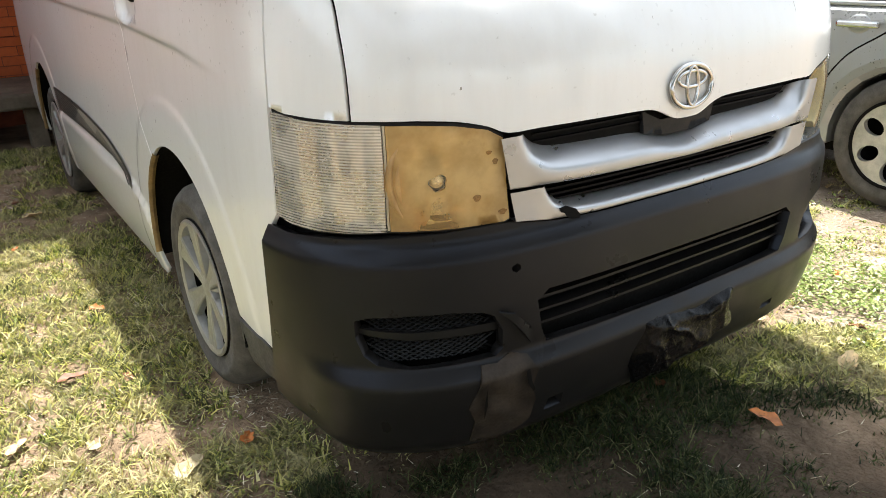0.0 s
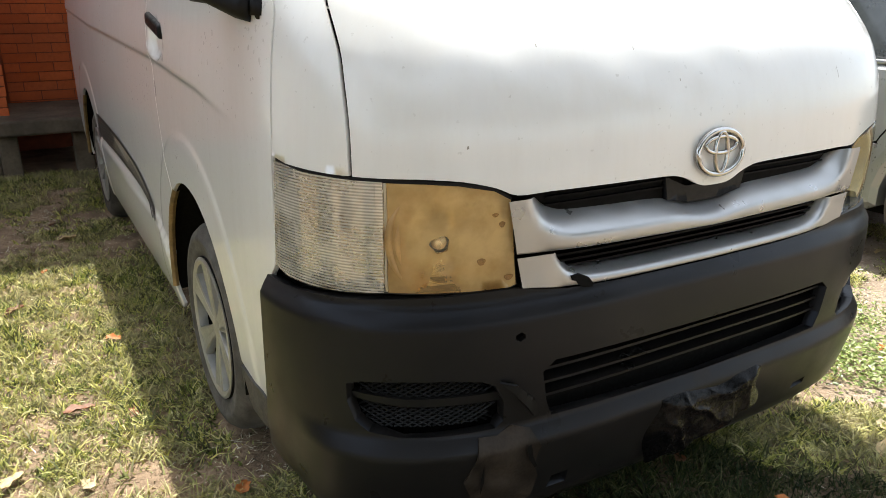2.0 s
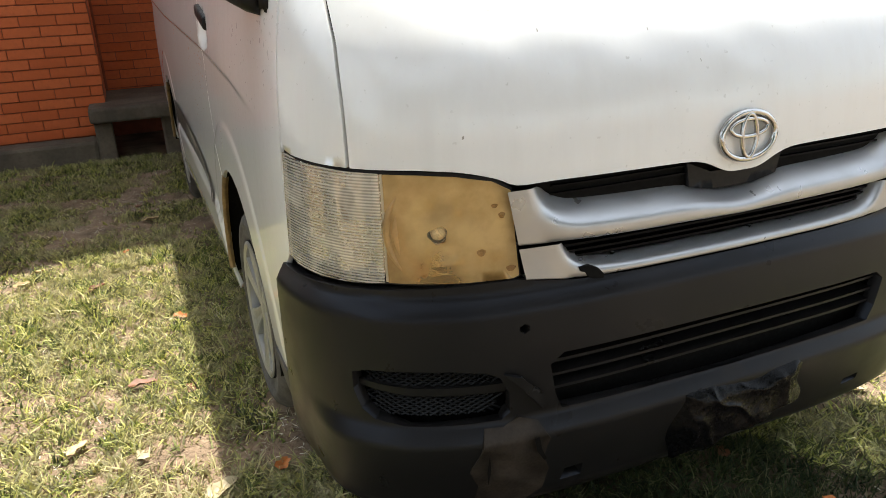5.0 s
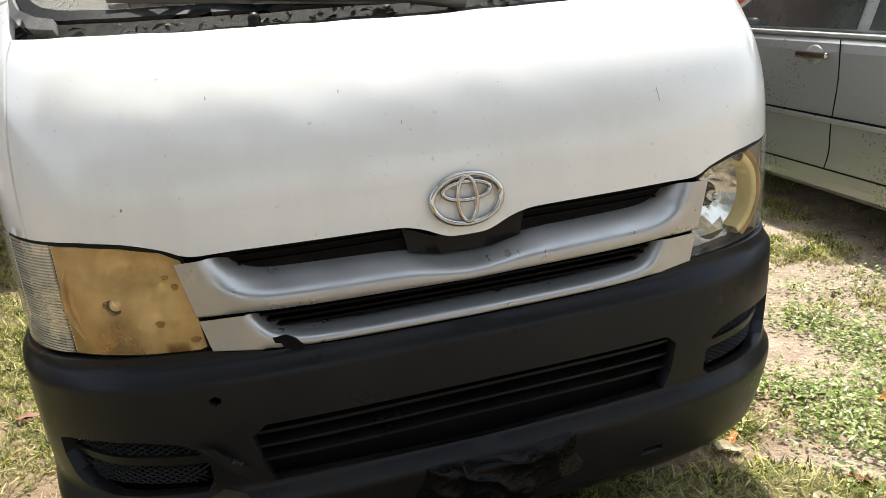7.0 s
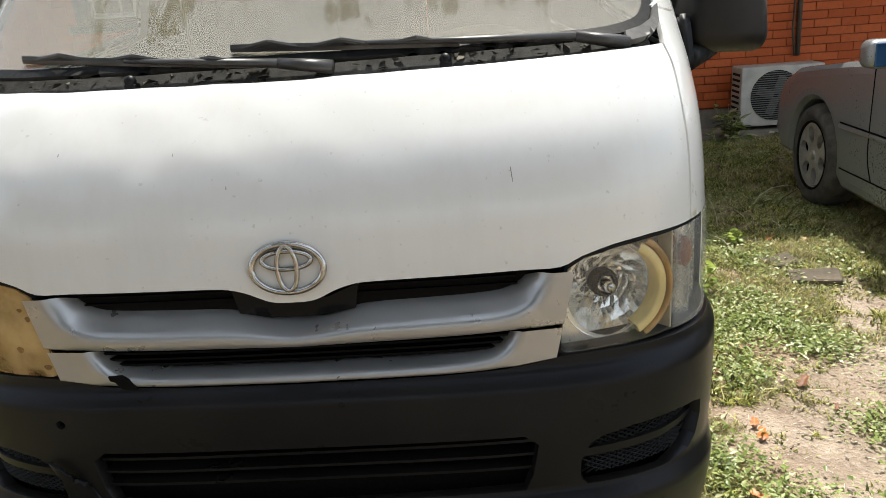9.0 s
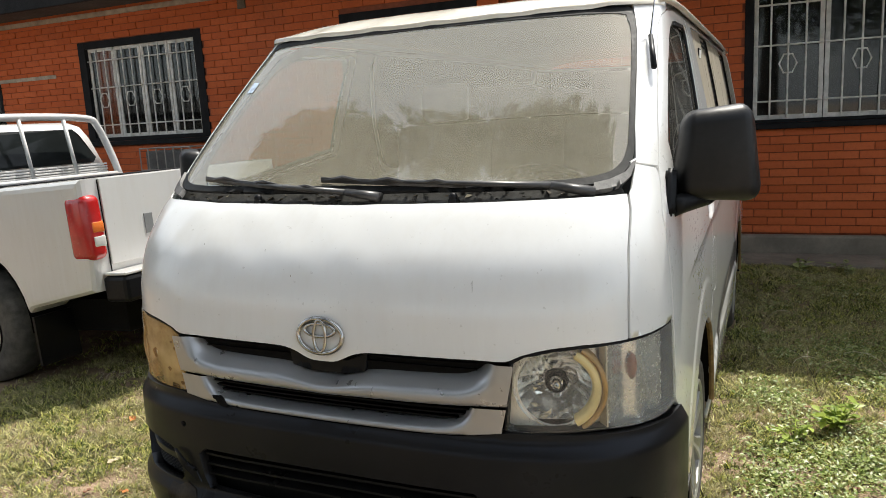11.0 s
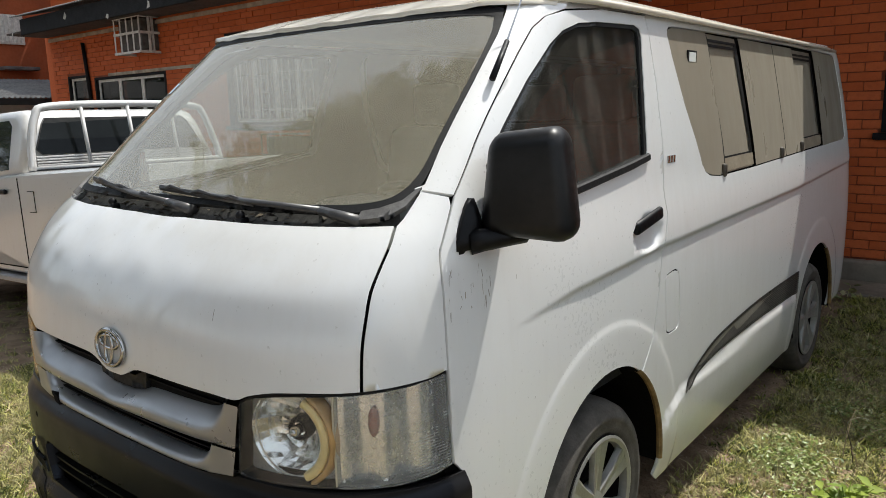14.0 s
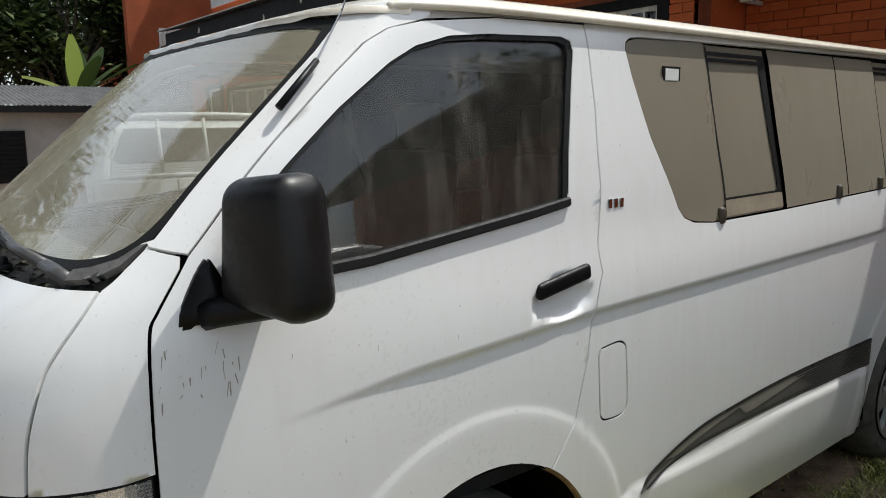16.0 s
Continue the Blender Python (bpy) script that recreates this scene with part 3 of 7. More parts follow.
for side, d in enumerate(doors):
    mk = dict(mirror=bool(side))
    patch("window_seal", shrink(win_s, .0), M_RUBBER, d, "black rubber window surround", off=-.003, holes=[shrink(win_s, .013)], lip=.008, **mk)
    g = patch("window_glass", shrink(win_s, .008), M_DOORGLASS, d, "clear dusty side glass", off=-.012, step=.05, lip=0, nh=.09, **mk)
    ys = np.linspace(.592, 1.452, 44)
    zt, zb = np.interp(ys, [.585, .85, 1.31, 1.452], [1.276, 1.291, 1.346, 1.366]), np.interp(ys, [.60, .85, 1.31, 1.455], [1.252, 1.266, 1.321, 1.343])
    rows = [[(s_at_y(y, a + (b - a) * f), a + (b - a) * f, o) for y, a, b in zip(ys, zt, zb)] for f, o in ((0, -.012), (0, .006), (.2, .012), (.8, .012), (1, .006), (1, -.012))]
    part("waist_strip", strip_mesh("waist_strip", rows, M_RUBBER, False, bool(side)), None, d, "black waist rubber")
    bm = bmesh.new()
    add_box(bm, (.824, 1.315, 1.136), (.848, 1.51, 1.178), .0115, 4, Matrix.Translation((0, 1.41, 1.16)) @ Matrix.Rotation(radians(10), 4, "X") @ Matrix.Translation((0, -1.41, -1.16)))
    if side:
        bmesh.ops.scale(bm, vec=(-1, 1, 1), verts=bm.verts)
        bmesh.ops.reverse_faces(bm, faces=bm.faces)
    part("door_handle", bm, M_BLACK, d, "black pull handle", True)

# the long body side behind the front door
SIDE_WIN = [(1.754, 1.752), (1.768, 1.683), (1.817, 1.517), (1.885, 1.382), (1.923, 1.30), (1.95, 1.27), (1.996, 1.253), (2.104, 1.243), (2.5, 1.248), (3.25, 1.268), (4.30, 1.295),
            (4.345, 1.315), (4.36, 1.557), (4.33, 1.78), (4.30, 1.803), (3.4, 1.808), (2.17, 1.796), (1.83, 1.790), (1.785, 1.785), (1.762, 1.772)]
side_win = S(SIDE_WIN)
FUEL = [(1.56, .957), (1.63, .963), (1.66, .950), (1.667, .92), (1.674, .79), (1.665, .757), (1.64, .745), (1.585, .745), (1.56, .757), (1.552, .79), (1.545, .92), (1.548, .945)]
fuel = S(spline(FUEL + FUEL[:1], 4)[:-1])


def full(z):
    return float(contour(z)[0][-1]) - .004


body = [(s + .006, z) for s, z in S(DOOR_REAR)] + S(arc(HUB_F, 55.5, -14, n=18)) + S([(1.56, .215), (3.26, .25)]) + S(arc(HUB_R, 192, -6, n=30)) + S([(4.2, .29)])
body += [(full(z), z) for z in (.30, .5, .8, 1.1, 1.4, 1.6, 1.81)] + S([(4.2, 1.832), (3.0, 1.832), (2.2, 1.825), (1.61, 1.812)])
rows = [(s_at_y(y, float(crease_z(y))), float(crease_z(y)) + d) for y in np.arange(1.54, 4.4, .025) for d in (-.016, -.009, -.003, .003, .009, .016)]
rows += S([(hub + r * math.cos(a), HUB_Z + r * math.sin(a)) for hub in (HUB_F, HUB_R) for r in (.505, .527, .534, .54, .546, .553, .565) for a in np.arange(.1, 3.1, .03)
           if hub > 2 or math.cos(a) > .75])
sides = [patch("body_side", body, M_VAN, van, "long white side panel", step=.026, holes=[side_win, fuel], extra=rows), patch("body_side", body, M_VAN, van, "long white side panel", step=.026, holes=[side_win], extra=rows, mirror=True)]
SPLIT = [(2.153, 2.176), (2.525, 2.556), (3.025, 3.040), (3.372, 3.395), (3.79, 3.77)]


def pane_between(a, b, gap=.0055):
    """The part of the side window between two slanting joints, given as (y at top, y at bottom)."""
    zt, zb = 1.81, 1.24
    out = []
    for y, z in SIDE_WIN:
        f = (zt - z) / (zt - zb)
        lo, hi = a[0] + (a[1] - a[0]) * f + gap, b[0] + (b[1] - b[0]) * f - gap
        out.append((min(max(y, lo), hi), z))
    keep = [out[0]]
    for q in out[1:]:
        if math.hypot(q[0] - keep[-1][0], q[1] - keep[-1][1]) > .004:
            keep.append(q)
    return keep


def band(a, b, zs, gap=.004):
    zt, zb = 1.81, 1.24
    f = [(zt - z) / (zt - zb) for z in zs]
    return [(a[0] + (a[1] - a[0]) * f[0] + gap, zs[0]), (b[0] + (b[1] - b[0]) * f[0] - gap, zs[0]), (b[0] + (b[1] - b[0]) * f[1] - gap, zs[1]), (a[0] + (a[1] - a[0]) * f[1] + gap, zs[1])]


def sill(y):
    return float(np.interp(y, [1.95, 2.104, 2.5, 3.25, 4.30], [1.27, 1.243, 1.248, 1.268, 1.295]))


def tilted(a, b, top, foot, gap=.004):
    """A band between two joints that follows the sloping sill; top: a height, or if small, one over the sill."""
    out = []
    for j, g in ((a, gap), (b, -gap)):
        for h in (top, foot):
            z = h if h > 1 else sill(j[1]) + h
            out.append((j[0] + (j[1] - j[0]) * (1.81 - z) / .57 + g, z))
    return [out[0], out[2], out[3], out[1]]


M_LATCH = plain("brown_catch", (.05, .04, .028), .5, var=.2)
M_FILMRAIL = plain("dusty_window_rail", (.25, .21, .15), .55, var=.2)
joints = [(1.6, 1.6)] + SPLIT + [(4.5, 4.5)]
for side, b in enumerate(sides):
    mk = dict(mirror=bool(side))
    for k, (j0, j1) in enumerate(zip(joints, joints[1:])):
        o = pane_between(j0, j1)
        slide = k in (1, 4)
        if k in (0, 5):
            o = shrink(o, .004)
            pn = part("window_pane", strip_mesh("window_pane", sheet_rows(dense(S(o), .01), -.002, .008), M_FILM, True, bool(side)), None, b, "dust-brown film-covered window")
        else:
            zl = 1.246 + (k - 1) * .012
            o = tilted(j0, j1, 1.792, .006)
            pn = part("window_pane", strip_mesh("window_pane", quad_rows(S(o), -.014 if slide else -.002, 12, 18), M_FILM, True, bool(side)), None, b, "sliding window sunk in its frame" if slide else "dust-brown film-covered window")
        if slide:
            for zz in (1.765, 1.745):
                part("vent_slat", strip_mesh("vent_slat", sheet_rows(S(band(j0, j1, (zz + .006, zz - .006), .012)), -.009, .012), M_RUBBER, False, bool(side)), None, pn)
            part("lower_rail", strip_mesh("lower_rail", quad_rows(S(tilted(j0, j1, .062, .012, .012)), -.006, 12, 3), M_FILMRAIL, False, bool(side)), None, pn, "brown lower frame rail")
            part("rail_groove", strip_mesh("rail_groove", quad_rows(S(tilted(j0, j1, .070, .063, .012)), -.008, 12, 2), M_RUBBER, False, bool(side)), None, pn)
            part("front_channel", strip_mesh("front_channel", sheet_rows(S([(j0[0] + .007, 1.785), (j0[0] + .018, 1.785), (j0[1] + .018, zl + .01), (j0[1] + .007, zl + .01)]), -.008), M_RUBBER, False, bool(side)), None, pn)
            part("side_channel", strip_mesh("side_channel", sheet_rows(S([(j1[0] - .05, 1.77), (j1[0] - .008, 1.77), (j1[1] - .006, zl + .02), (j1[1] - .03, zl + .02)]), -.0095), M_RUBBER, False, bool(side)), None, pn)
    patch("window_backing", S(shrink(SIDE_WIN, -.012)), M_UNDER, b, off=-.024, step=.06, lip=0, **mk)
    if not side:
        patch("flap_gap", shrink(fuel, -.0015), M_GAP, b, off=-.0045, step=.03, holes=[shrink(fuel, .012)], lip=0, **mk)
        patch("fuel_flap", shrink(fuel, .0062), M_VAN, b, "rounded fuel filler flap", off=0, step=.02, lip=.01, **mk)
    for y, z in ((2.145, 1.262), (2.955, 1.285), (3.32, 1.297)):
        p, n = skin_n(s_at_y(y, z), z)
        bm = box((-.01, -.014, -.026), (.012, .014, .026), .008, 2, Matrix.Translation(Vector(p)))
        if side:
            bmesh.ops.scale(bm, vec=(-1, 1, 1), verts=bm.verts); bmesh.ops.reverse_faces(bm, faces=bm.faces)
        part("window_latch", bm, M_LATCH, b, "small brown window catch", True)
    # wedge of stripes with two pale leaf shapes
    top = spline([(1.737, .487), (1.812, .536), (2.014, .600), (2.244, .628), (2.651, .651), (3.29, .657)], 8)
    foot = lambda y: float(np.interp(y, [1.737, 1.812, 2.014, 2.244, 2.651, 3.29], [.480, .507, .541, .549, .552, .541]))
    patch("stripe_field", S(top + [(y, foot(y)) for y, z in top[::-1]]), M_STRIPE2, b, "dark grey wedge-shaped side decal", off=.0022, step=.022, lip=0, **mk)

    def across(y, f):
        z = float(np.interp(y, [q[0] for q in top], [q[1] for q in top]))
        return z + (foot(y) - z) * f
    for k in range(11):
        f = .05 + k * .09
        y0 = (1.76 if k in (0, 10, 9) else 2.62 + .02 * k)
        ys = np.linspace(y0, 3.285, 16)
        w = .0055 if k == 0 else .0022
        patch("stripe", S([(y, across(y, f) + w) for y in ys] + [(y, across(y, f) - w) for y in ys[::-1]]), M_STRIPE, b, off=.0052, step=.022, lip=0, **mk)
    for y0, y1 in ((1.86, 2.36), (2.26, 2.86)):
        ys = np.linspace(y0, y1, 12)
        leaf = [(y, across(y, .14)) for y in ys] + [(y, across(y, .14 + .62 * (1 - ((y - y0) / (y1 - y0)))**1.0 * min(1, (y - y0) / .06))) for y in ys[::-1]]
        patch("stripe_leaf", S(leaf), M_STRIPE3, b, "pale leaf-shaped part of the decal", off=.0038, step=.022, lip=0, **mk)

p, n = skin_n(s_at_y(1.957, 1.688), 1.688)
part("sticker_edge", box((p[0] - .004, 1.915, 1.664), (p[0] + .0015, 2.0, 1.712), .001), M_RUBBER, sides[0], "dark edge of the window sticker")
part("window_sticker", box((p[0] - .003, 1.925, 1.671), (p[0] + .003, 1.99, 1.705), .001), M_PAPER, sides[0], "small white paper sticker")
for k in range(3):
    p, n = skin_n(s_at_y(1.615 + .024 * k, 1.336), 1.336)
    part("badge_bar", box((p[0] - .002, 1.607 + .024 * k, 1.325), (p[0] + .004, 1.622 + .024 * k, 1.350), .002), M_CHROME, sides[0])

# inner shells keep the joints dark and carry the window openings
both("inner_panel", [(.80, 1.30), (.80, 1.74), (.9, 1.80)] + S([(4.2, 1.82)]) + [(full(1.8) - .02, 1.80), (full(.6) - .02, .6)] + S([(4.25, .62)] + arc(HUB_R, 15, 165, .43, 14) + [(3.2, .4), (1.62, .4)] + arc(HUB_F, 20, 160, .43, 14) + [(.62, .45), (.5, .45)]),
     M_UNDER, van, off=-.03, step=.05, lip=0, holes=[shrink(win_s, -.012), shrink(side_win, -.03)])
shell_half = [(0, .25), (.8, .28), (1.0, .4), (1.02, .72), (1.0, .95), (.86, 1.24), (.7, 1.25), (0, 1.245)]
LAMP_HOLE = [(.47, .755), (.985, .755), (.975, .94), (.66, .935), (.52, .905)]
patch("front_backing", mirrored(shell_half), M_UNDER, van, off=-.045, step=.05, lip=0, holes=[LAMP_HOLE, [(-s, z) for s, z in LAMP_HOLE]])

# windscreen, scuttle and wipers
GLASS = [(0, 1.300), (.5, 1.304), (.655, 1.312), (.712, 1.335), (.728, 1.38), (.722, 1.44), (.703, 1.578), (.682, 1.69), (.660, 1.742), (.615, 1.766), (.3, 1.773), (0, 1.776)]
SEAL = [(0, 1.292), (.5, 1.296), (.68, 1.303), (.737, 1.335), (.742, 1.38), (.731, 1.44), (.71, 1.578), (.689, 1.70), (.668, 1.76), (.62, 1.783), (.3, 1.792), (0, 1.794)]
wind = patch("windscreen", mirrored(spline(GLASS, 3)), M_WIND, van, "dusty laminated windscreen", off=-.004, step=.07, lip=0, nh=.05)
patch("windscreen_seal", mirrored(spline(SEAL, 3)), M_RUBBER, van, "black windscreen rubber", off=-.002, holes=[mirrored(shrink(mirrored(spline(GLASS, 3)), .006)[:len(spline(GLASS, 3))])], step=.03, lip=.01)
for sx in (1, -1):
    tri = [(sx * a, b) for a, b in [(.655, 1.279), (.70, 1.284), (.725, 1.291), (.744, 1.307), (.752, 1.343), (.742, 1.340), (.728, 1.318), (.69, 1.303), (.655, 1.297)]]
    patch("corner_trim", tri, plain("dark_dusty_trim", (.10, .095, .09), .6, var=.5, scale=25), van, "dark dusty corner trim at the foot of the windscreen", off=.007, step=.012, lip=.016)
cowl = mirrored([(0, 1.240), (.55, 1.246), (.70, 1.258), (.745, 1.29), (.72, 1.315), (.6, 1.318), (0, 1.312)])
M_COWL = plain("dusty_scuttle", (.055, .052, .048), .8, var=.6, scale=30, bump=.3)
patch("scuttle_panel", cowl, M_COWL, van, "dusty black scuttle with dead leaves", off=-.028, step=.03, lip=0)
for sx, x0 in ((1, .302), (1, -.314)):
    bm = bmesh.new()
    bmesh.ops.create_uvsphere(bm, u_segments=12, v_segments=8, radius=.012, matrix=Matrix.Translation((x0, .268, 1.276)))
    add_box(bm, (x0 - .012, .258, 1.25), (x0 + .012, .285, 1.272), .004)
    part("washer_nozzle", bm, M_BLACK, van, "small black washer jet", True)


def wiper(pivot, elbow, mid, tip, blade0, blade1):
    arm = bmesh.new()
    pts = [Vector(skin_n(s_at_x(x, z), z)[0]) + Vector((0, -.012, .008)) * h for x, z, h in (pivot, elbow, mid, tip)]
    add_tube(arm, pts[:2], [.020, .015], 8, flat=.7)
    add_tube(arm, [pts[1], pts[2], pts[3]], [.015, .012, .007], 8, flat=.6)
    w = part("wiper", arm, M_WIPER, van, "black windscreen wiper", True)
    bl = bmesh.new()
    q = [Vector(skin_n(s_at_x(x, z), z)[0]) + Vector((0, -.004, .004)) for x, z in (blade0, ((blade0[0] + blade1[0]) / 2, (blade0[1] + blade1[1]) / 2), blade1)]
    add_tube(bl, q, .0046, 6, flat=1.9)
    for a, b in ((.06, .30), (.36, .64), (.70, .94)):
        u = [q[0].lerp(q[2], a), q[0].lerp(q[2], (a + b) / 2) + Vector((0, -.014, .012)), q[0].lerp(q[2], b)]
        add_tube(bl, u, .0048, 6)
    part("wiper_blade", bl, M_WIPER, w)


wiper((.655, 1.283, -.5), (.55, 1.297, .3), (.33, 1.302, .8), (.11, 1.312, .7), (.33, 1.300), (-.12, 1.318))
wiper((.085, 1.280, -.5), (-.02, 1.288, .3), (-.2, 1.297, .8), (-.33, 1.308, .7), (-.06, 1.288), (-.56, 1.325))

# roof
def roof():
    nu, nv = 61, 80
    vs, fs = [], []
    for j in range(nv):
        v = (j / (nv - 1))**1.6
        for i in range(nu):
            u = -1 + 2 * i / (nu - 1)
            a = abs(u)
            z0 = 1.790 + .012 * a**4
            y0 = float(np.interp(a * .7245, SKIN[163, :150, 0], SKIN[163, :150, 1])) - .012
            y = y0 + (4.69 - y0) * v
            d = y - y0
            x = u * .742 * (1 - .10 * float(smooth01(4.2, 4.7, y))) * (1 - .02 * math.exp(-d / .10) * a**4)
            rise = .072 * (1 - math.exp(-d / .22)) * max(0, 1 - a**4)**.6
            wave = .0030 * (math.sin(u * 23 + 1.3) + .6 * math.sin(u * 41)) * math.exp(-d / .12) * .6
            side = .022 * float(smooth01(0, .3, d))
            vs.append((x, y, z0 + side + rise + wave - (.014 if j == 0 else 0)))
    for j in range(nv - 1):
        for i in range(nu - 1):
            k = j * nu + i
            fs.append((k, k + 1, k + nu + 1, k + nu))
    return mesh_from("roof", vs, fs, M_ROOF, True)


rf = part("roof", roof(), None, van, "dirt-stained cream roof")
for sx in (1, -1):
    bm = bmesh.new()
    add_tube(bm, [(sx * x, y, z) for x, y, z in spline([(.706, .985, 1.801), (.724, 1.06, 1.809), (.738, 1.4, 1.817), (.738, 2.4, 1.822), (.736, 3.6, 1.826), (.715, 4.35, 1.829), (.675, 4.62, 1.83)], 6)], .011, 6)
    part("drip_rail", bm, M_ROOF, rf, "", True)
both("roof_rail_panel", [(.70, 1.775), (.80, 1.79)] + S([(1.06, 1.785), (1.289, 1.807), (1.6, 1.816), (2.2, 1.828), (4.3, 1.838), (4.3, 1.86), (1.1, 1.835)]) + [(.7, 1.80)], M_VAN, van, off=-.012, lip=0)

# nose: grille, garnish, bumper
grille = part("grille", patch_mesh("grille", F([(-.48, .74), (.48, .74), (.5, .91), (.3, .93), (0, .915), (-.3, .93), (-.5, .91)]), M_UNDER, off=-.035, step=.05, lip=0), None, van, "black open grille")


def half_width(z):
    return float(np.interp(z, [.72, .80, .905], [.474, .4915, .5125]))


def moulding(zu, zl, rows, n=90):
    """Rows of a garnish bar from its upper and lower edges, functions of x; rows: function (x, top, foot) -> (z, height)."""
    out = []
    for row in rows:
        line = []
        for u in np.linspace(-1, 1, n):
            x = u * .49
            z, o = row(x, float(zu(x)), float(zl(x)))
            xx = u * half_width(z)
            line.append((s_at_x(xx, z), z, o))
        out.append(line)
    return out


def lane(k):
    """A smooth curve in |x| through points."""
    p = np.array(spline(k, 6))
    return lambda x: np.interp(abs(x), p[:, 0], p[:, 1])


up_edge = lane([(0, .8335), (.025, .835), (.06, .8425), (.10, .852), (.15, .858), (.25, .861), (.35, .865), (.385, .872), (.41, .887), (.428, .899), (.445, .905), (.5, .9035)])
up_foot = lane([(0, .791), (.3, .7965), (.42, .8015), (.5, .805)])
low_edge = lane([(0, .741), (.25, .744), (.345, .752), (.38, .767), (.40, .788), (.412, .795), (.5, .796)])
low_foot = lane([(0, .715), (.25, .7175), (.377, .722), (.458, .732), (.5, .737)])


def inner(x, a, b):
    return 1 - float(smooth01(a, b, abs(x)))


def garnish_rows(prof, flat, a, b):
    """Rows of a rounded moulding: (share of its height, height over the skin) in the middle, flat at the ends."""
    def row(fr, off):
        def at(x, t, f):
            k = inner(x, a, b)
            return t + (f - t) * fr, off * k + (min(off, 0) if fr > .99 and off < 0 else flat) * (1 - k)
        return at
    return [row(fr, off) for fr, off in prof]


UP_PROF = [(0, -.040), (.08, -.031), (.20, -.018), (.32, -.006), (.42, .0035), (.50, .0100), (.57, .0135), (.66, .0155), (.78, .0162), (.91, .0160), (.97, .0140), (1.0, .0100), (1.0, -.030)]
LOW_PROF = [(0, -.032), (.10, -.018), (.22, -.006), (.34, .0030), (.46, .0085), (.58, .0112), (.75, .0120), (.90, .0115), (.97, .0095), (1.0, .006), (1.0, -.020)]
part("upper_garnish", strip_mesh("upper_garnish", moulding(up_edge, up_foot, garnish_rows(UP_PROF, .0125, .405, .455), 120), M_SILVER, True), None, grille, "silver grille bar")
part("lower_garnish", strip_mesh("lower_garnish", moulding(low_edge, low_foot, garnish_rows(LOW_PROF, .0105, .385, .415), 120), M_SILVER, True), None, grille, "chipped silver lower grille bar")
patch("chip", F([(-.375, .745), (-.352, .744), (-.335, .737), (-.322, .722), (-.324, .715), (-.345, .717), (-.357, .724), (-.362, .733), (-.372, .736)]), M_UNDER, grille, "broken-out chip showing black", off=.0145, step=.01, lip=.012)
for z in (.788, .776, .764, .753):
    part("grille_slat", strip_mesh("grille_slat", bar_rows(-.40, .40, lambda x, z=z: z + .02 * x * x, .0020, -.016, -.03), M_SLAT), None, grille)
for z in (.893, .878):
    for sx in (-1, 1):
        part("grille_slat", strip_mesh("grille_slat", bar_rows(min(sx * .10, sx * .415), max(sx * .10, sx * .415), lambda x, z=z: z, .0018, -.027, -.034, 16), M_SLAT), None, grille)
patch("grille_centre", F([(-.11, .85), (-.05, .838), (.05, .838), (.11, .85), (.12, .90), (.06, .875), (-.06, .875), (-.12, .90)]), M_BLACK, grille, "black plastic centre piece", off=-.022, lip=.012)


def emblem():
    bm = bmesh.new()
    def ring(cx, cz, rx, rz, r, lift):
        pts = []
        for k in range(40):
            a = 2 * math.pi * k / 40
            x, z = cx + rx * math.cos(a), cz + rz * math.sin(a)
            p, n = skin_n(s_at_x(x, z), z)
            pts.append(Vector(p) + Vector(n) * lift)
        add_tube(bm, pts, r, 8, True)
    ring(0, .944, .066, .045, .0064, .007)
    ring(0, .959, .045, .0165, .0047, .008)
    ring(0, .944, .018, .041, .0047, .009)
    return bm


part("nose_emblem", emblem(), M_CHROME, van, "chrome emblem of crossed oval rings", True)


def bump_off(s, z):
    a = np.abs(s)
    base = .006 + .020 * (1 - smooth01(.680, .722, z))
    low = .024 * (1 - smooth01(.425, .468, z)) * (1 - smooth01(.80, .95, a))
    return base + low - .02 * (1 - smooth01(.23, .28, z))


FOG = [(.515, .478), (.517, .52), (.535, .555), (.56, .568), (.62, .578), (.70, .580), (.77, .576), (.80, .566), (.80, .53), (.785, .49), (.76, .470), (.70, .462), (.53, .464)]
MOUTH = [(0, .460), (.41, .465), (.425, .50), (.437, .565), (.41, .586), (0, .585)]
bump_half = [(0, .238), (.5, .240), (.70, .245), (.90, .245), (1.06, .262), (1.055, .40), (1.04, .60), (1.032, .716), (.96, .716), (.85, .7235), (.70, .732), (.55, .7365), (.49, .736), (.46, .730), (.38, .719), (.25, .714), (0, .712)]
holes_b = [mirrored(MOUTH), FOG, [(-s, z) for s, z in FOG], F([(-.497, .651), (-.486, .657), (-.477, .651), (-.477, .643), (-.487, .637), (-.496, .642)]),
           F([(.36, .315), (.41, .318), (.41, .335), (.36, .332)]), F([(-.405, .30), (-.36, .302), (-.36, .332), (-.40, .33)])]
bumper = patch("bumper", mirrored(bump_half), M_BUMPER, van, "scuffed black plastic front bumper", off=bump_off, step=.018, holes=holes_b, lip=.03)
patch("bumper_backing", mirrored([(0, .30), (.95, .30), (.98, .66), (0, .68)]), M_UNDER, bumper, off=-.028, step=.05, lip=0)
for z in (.562, .532, .502):
    part("bumper_slat", strip_mesh("bumper_slat", bar_rows(-.43, .43, lambda x, z=z: z + .003 * math.sin(x * 2), .0030, .007, -.027, 50), M_BUMPER), None, bumper)
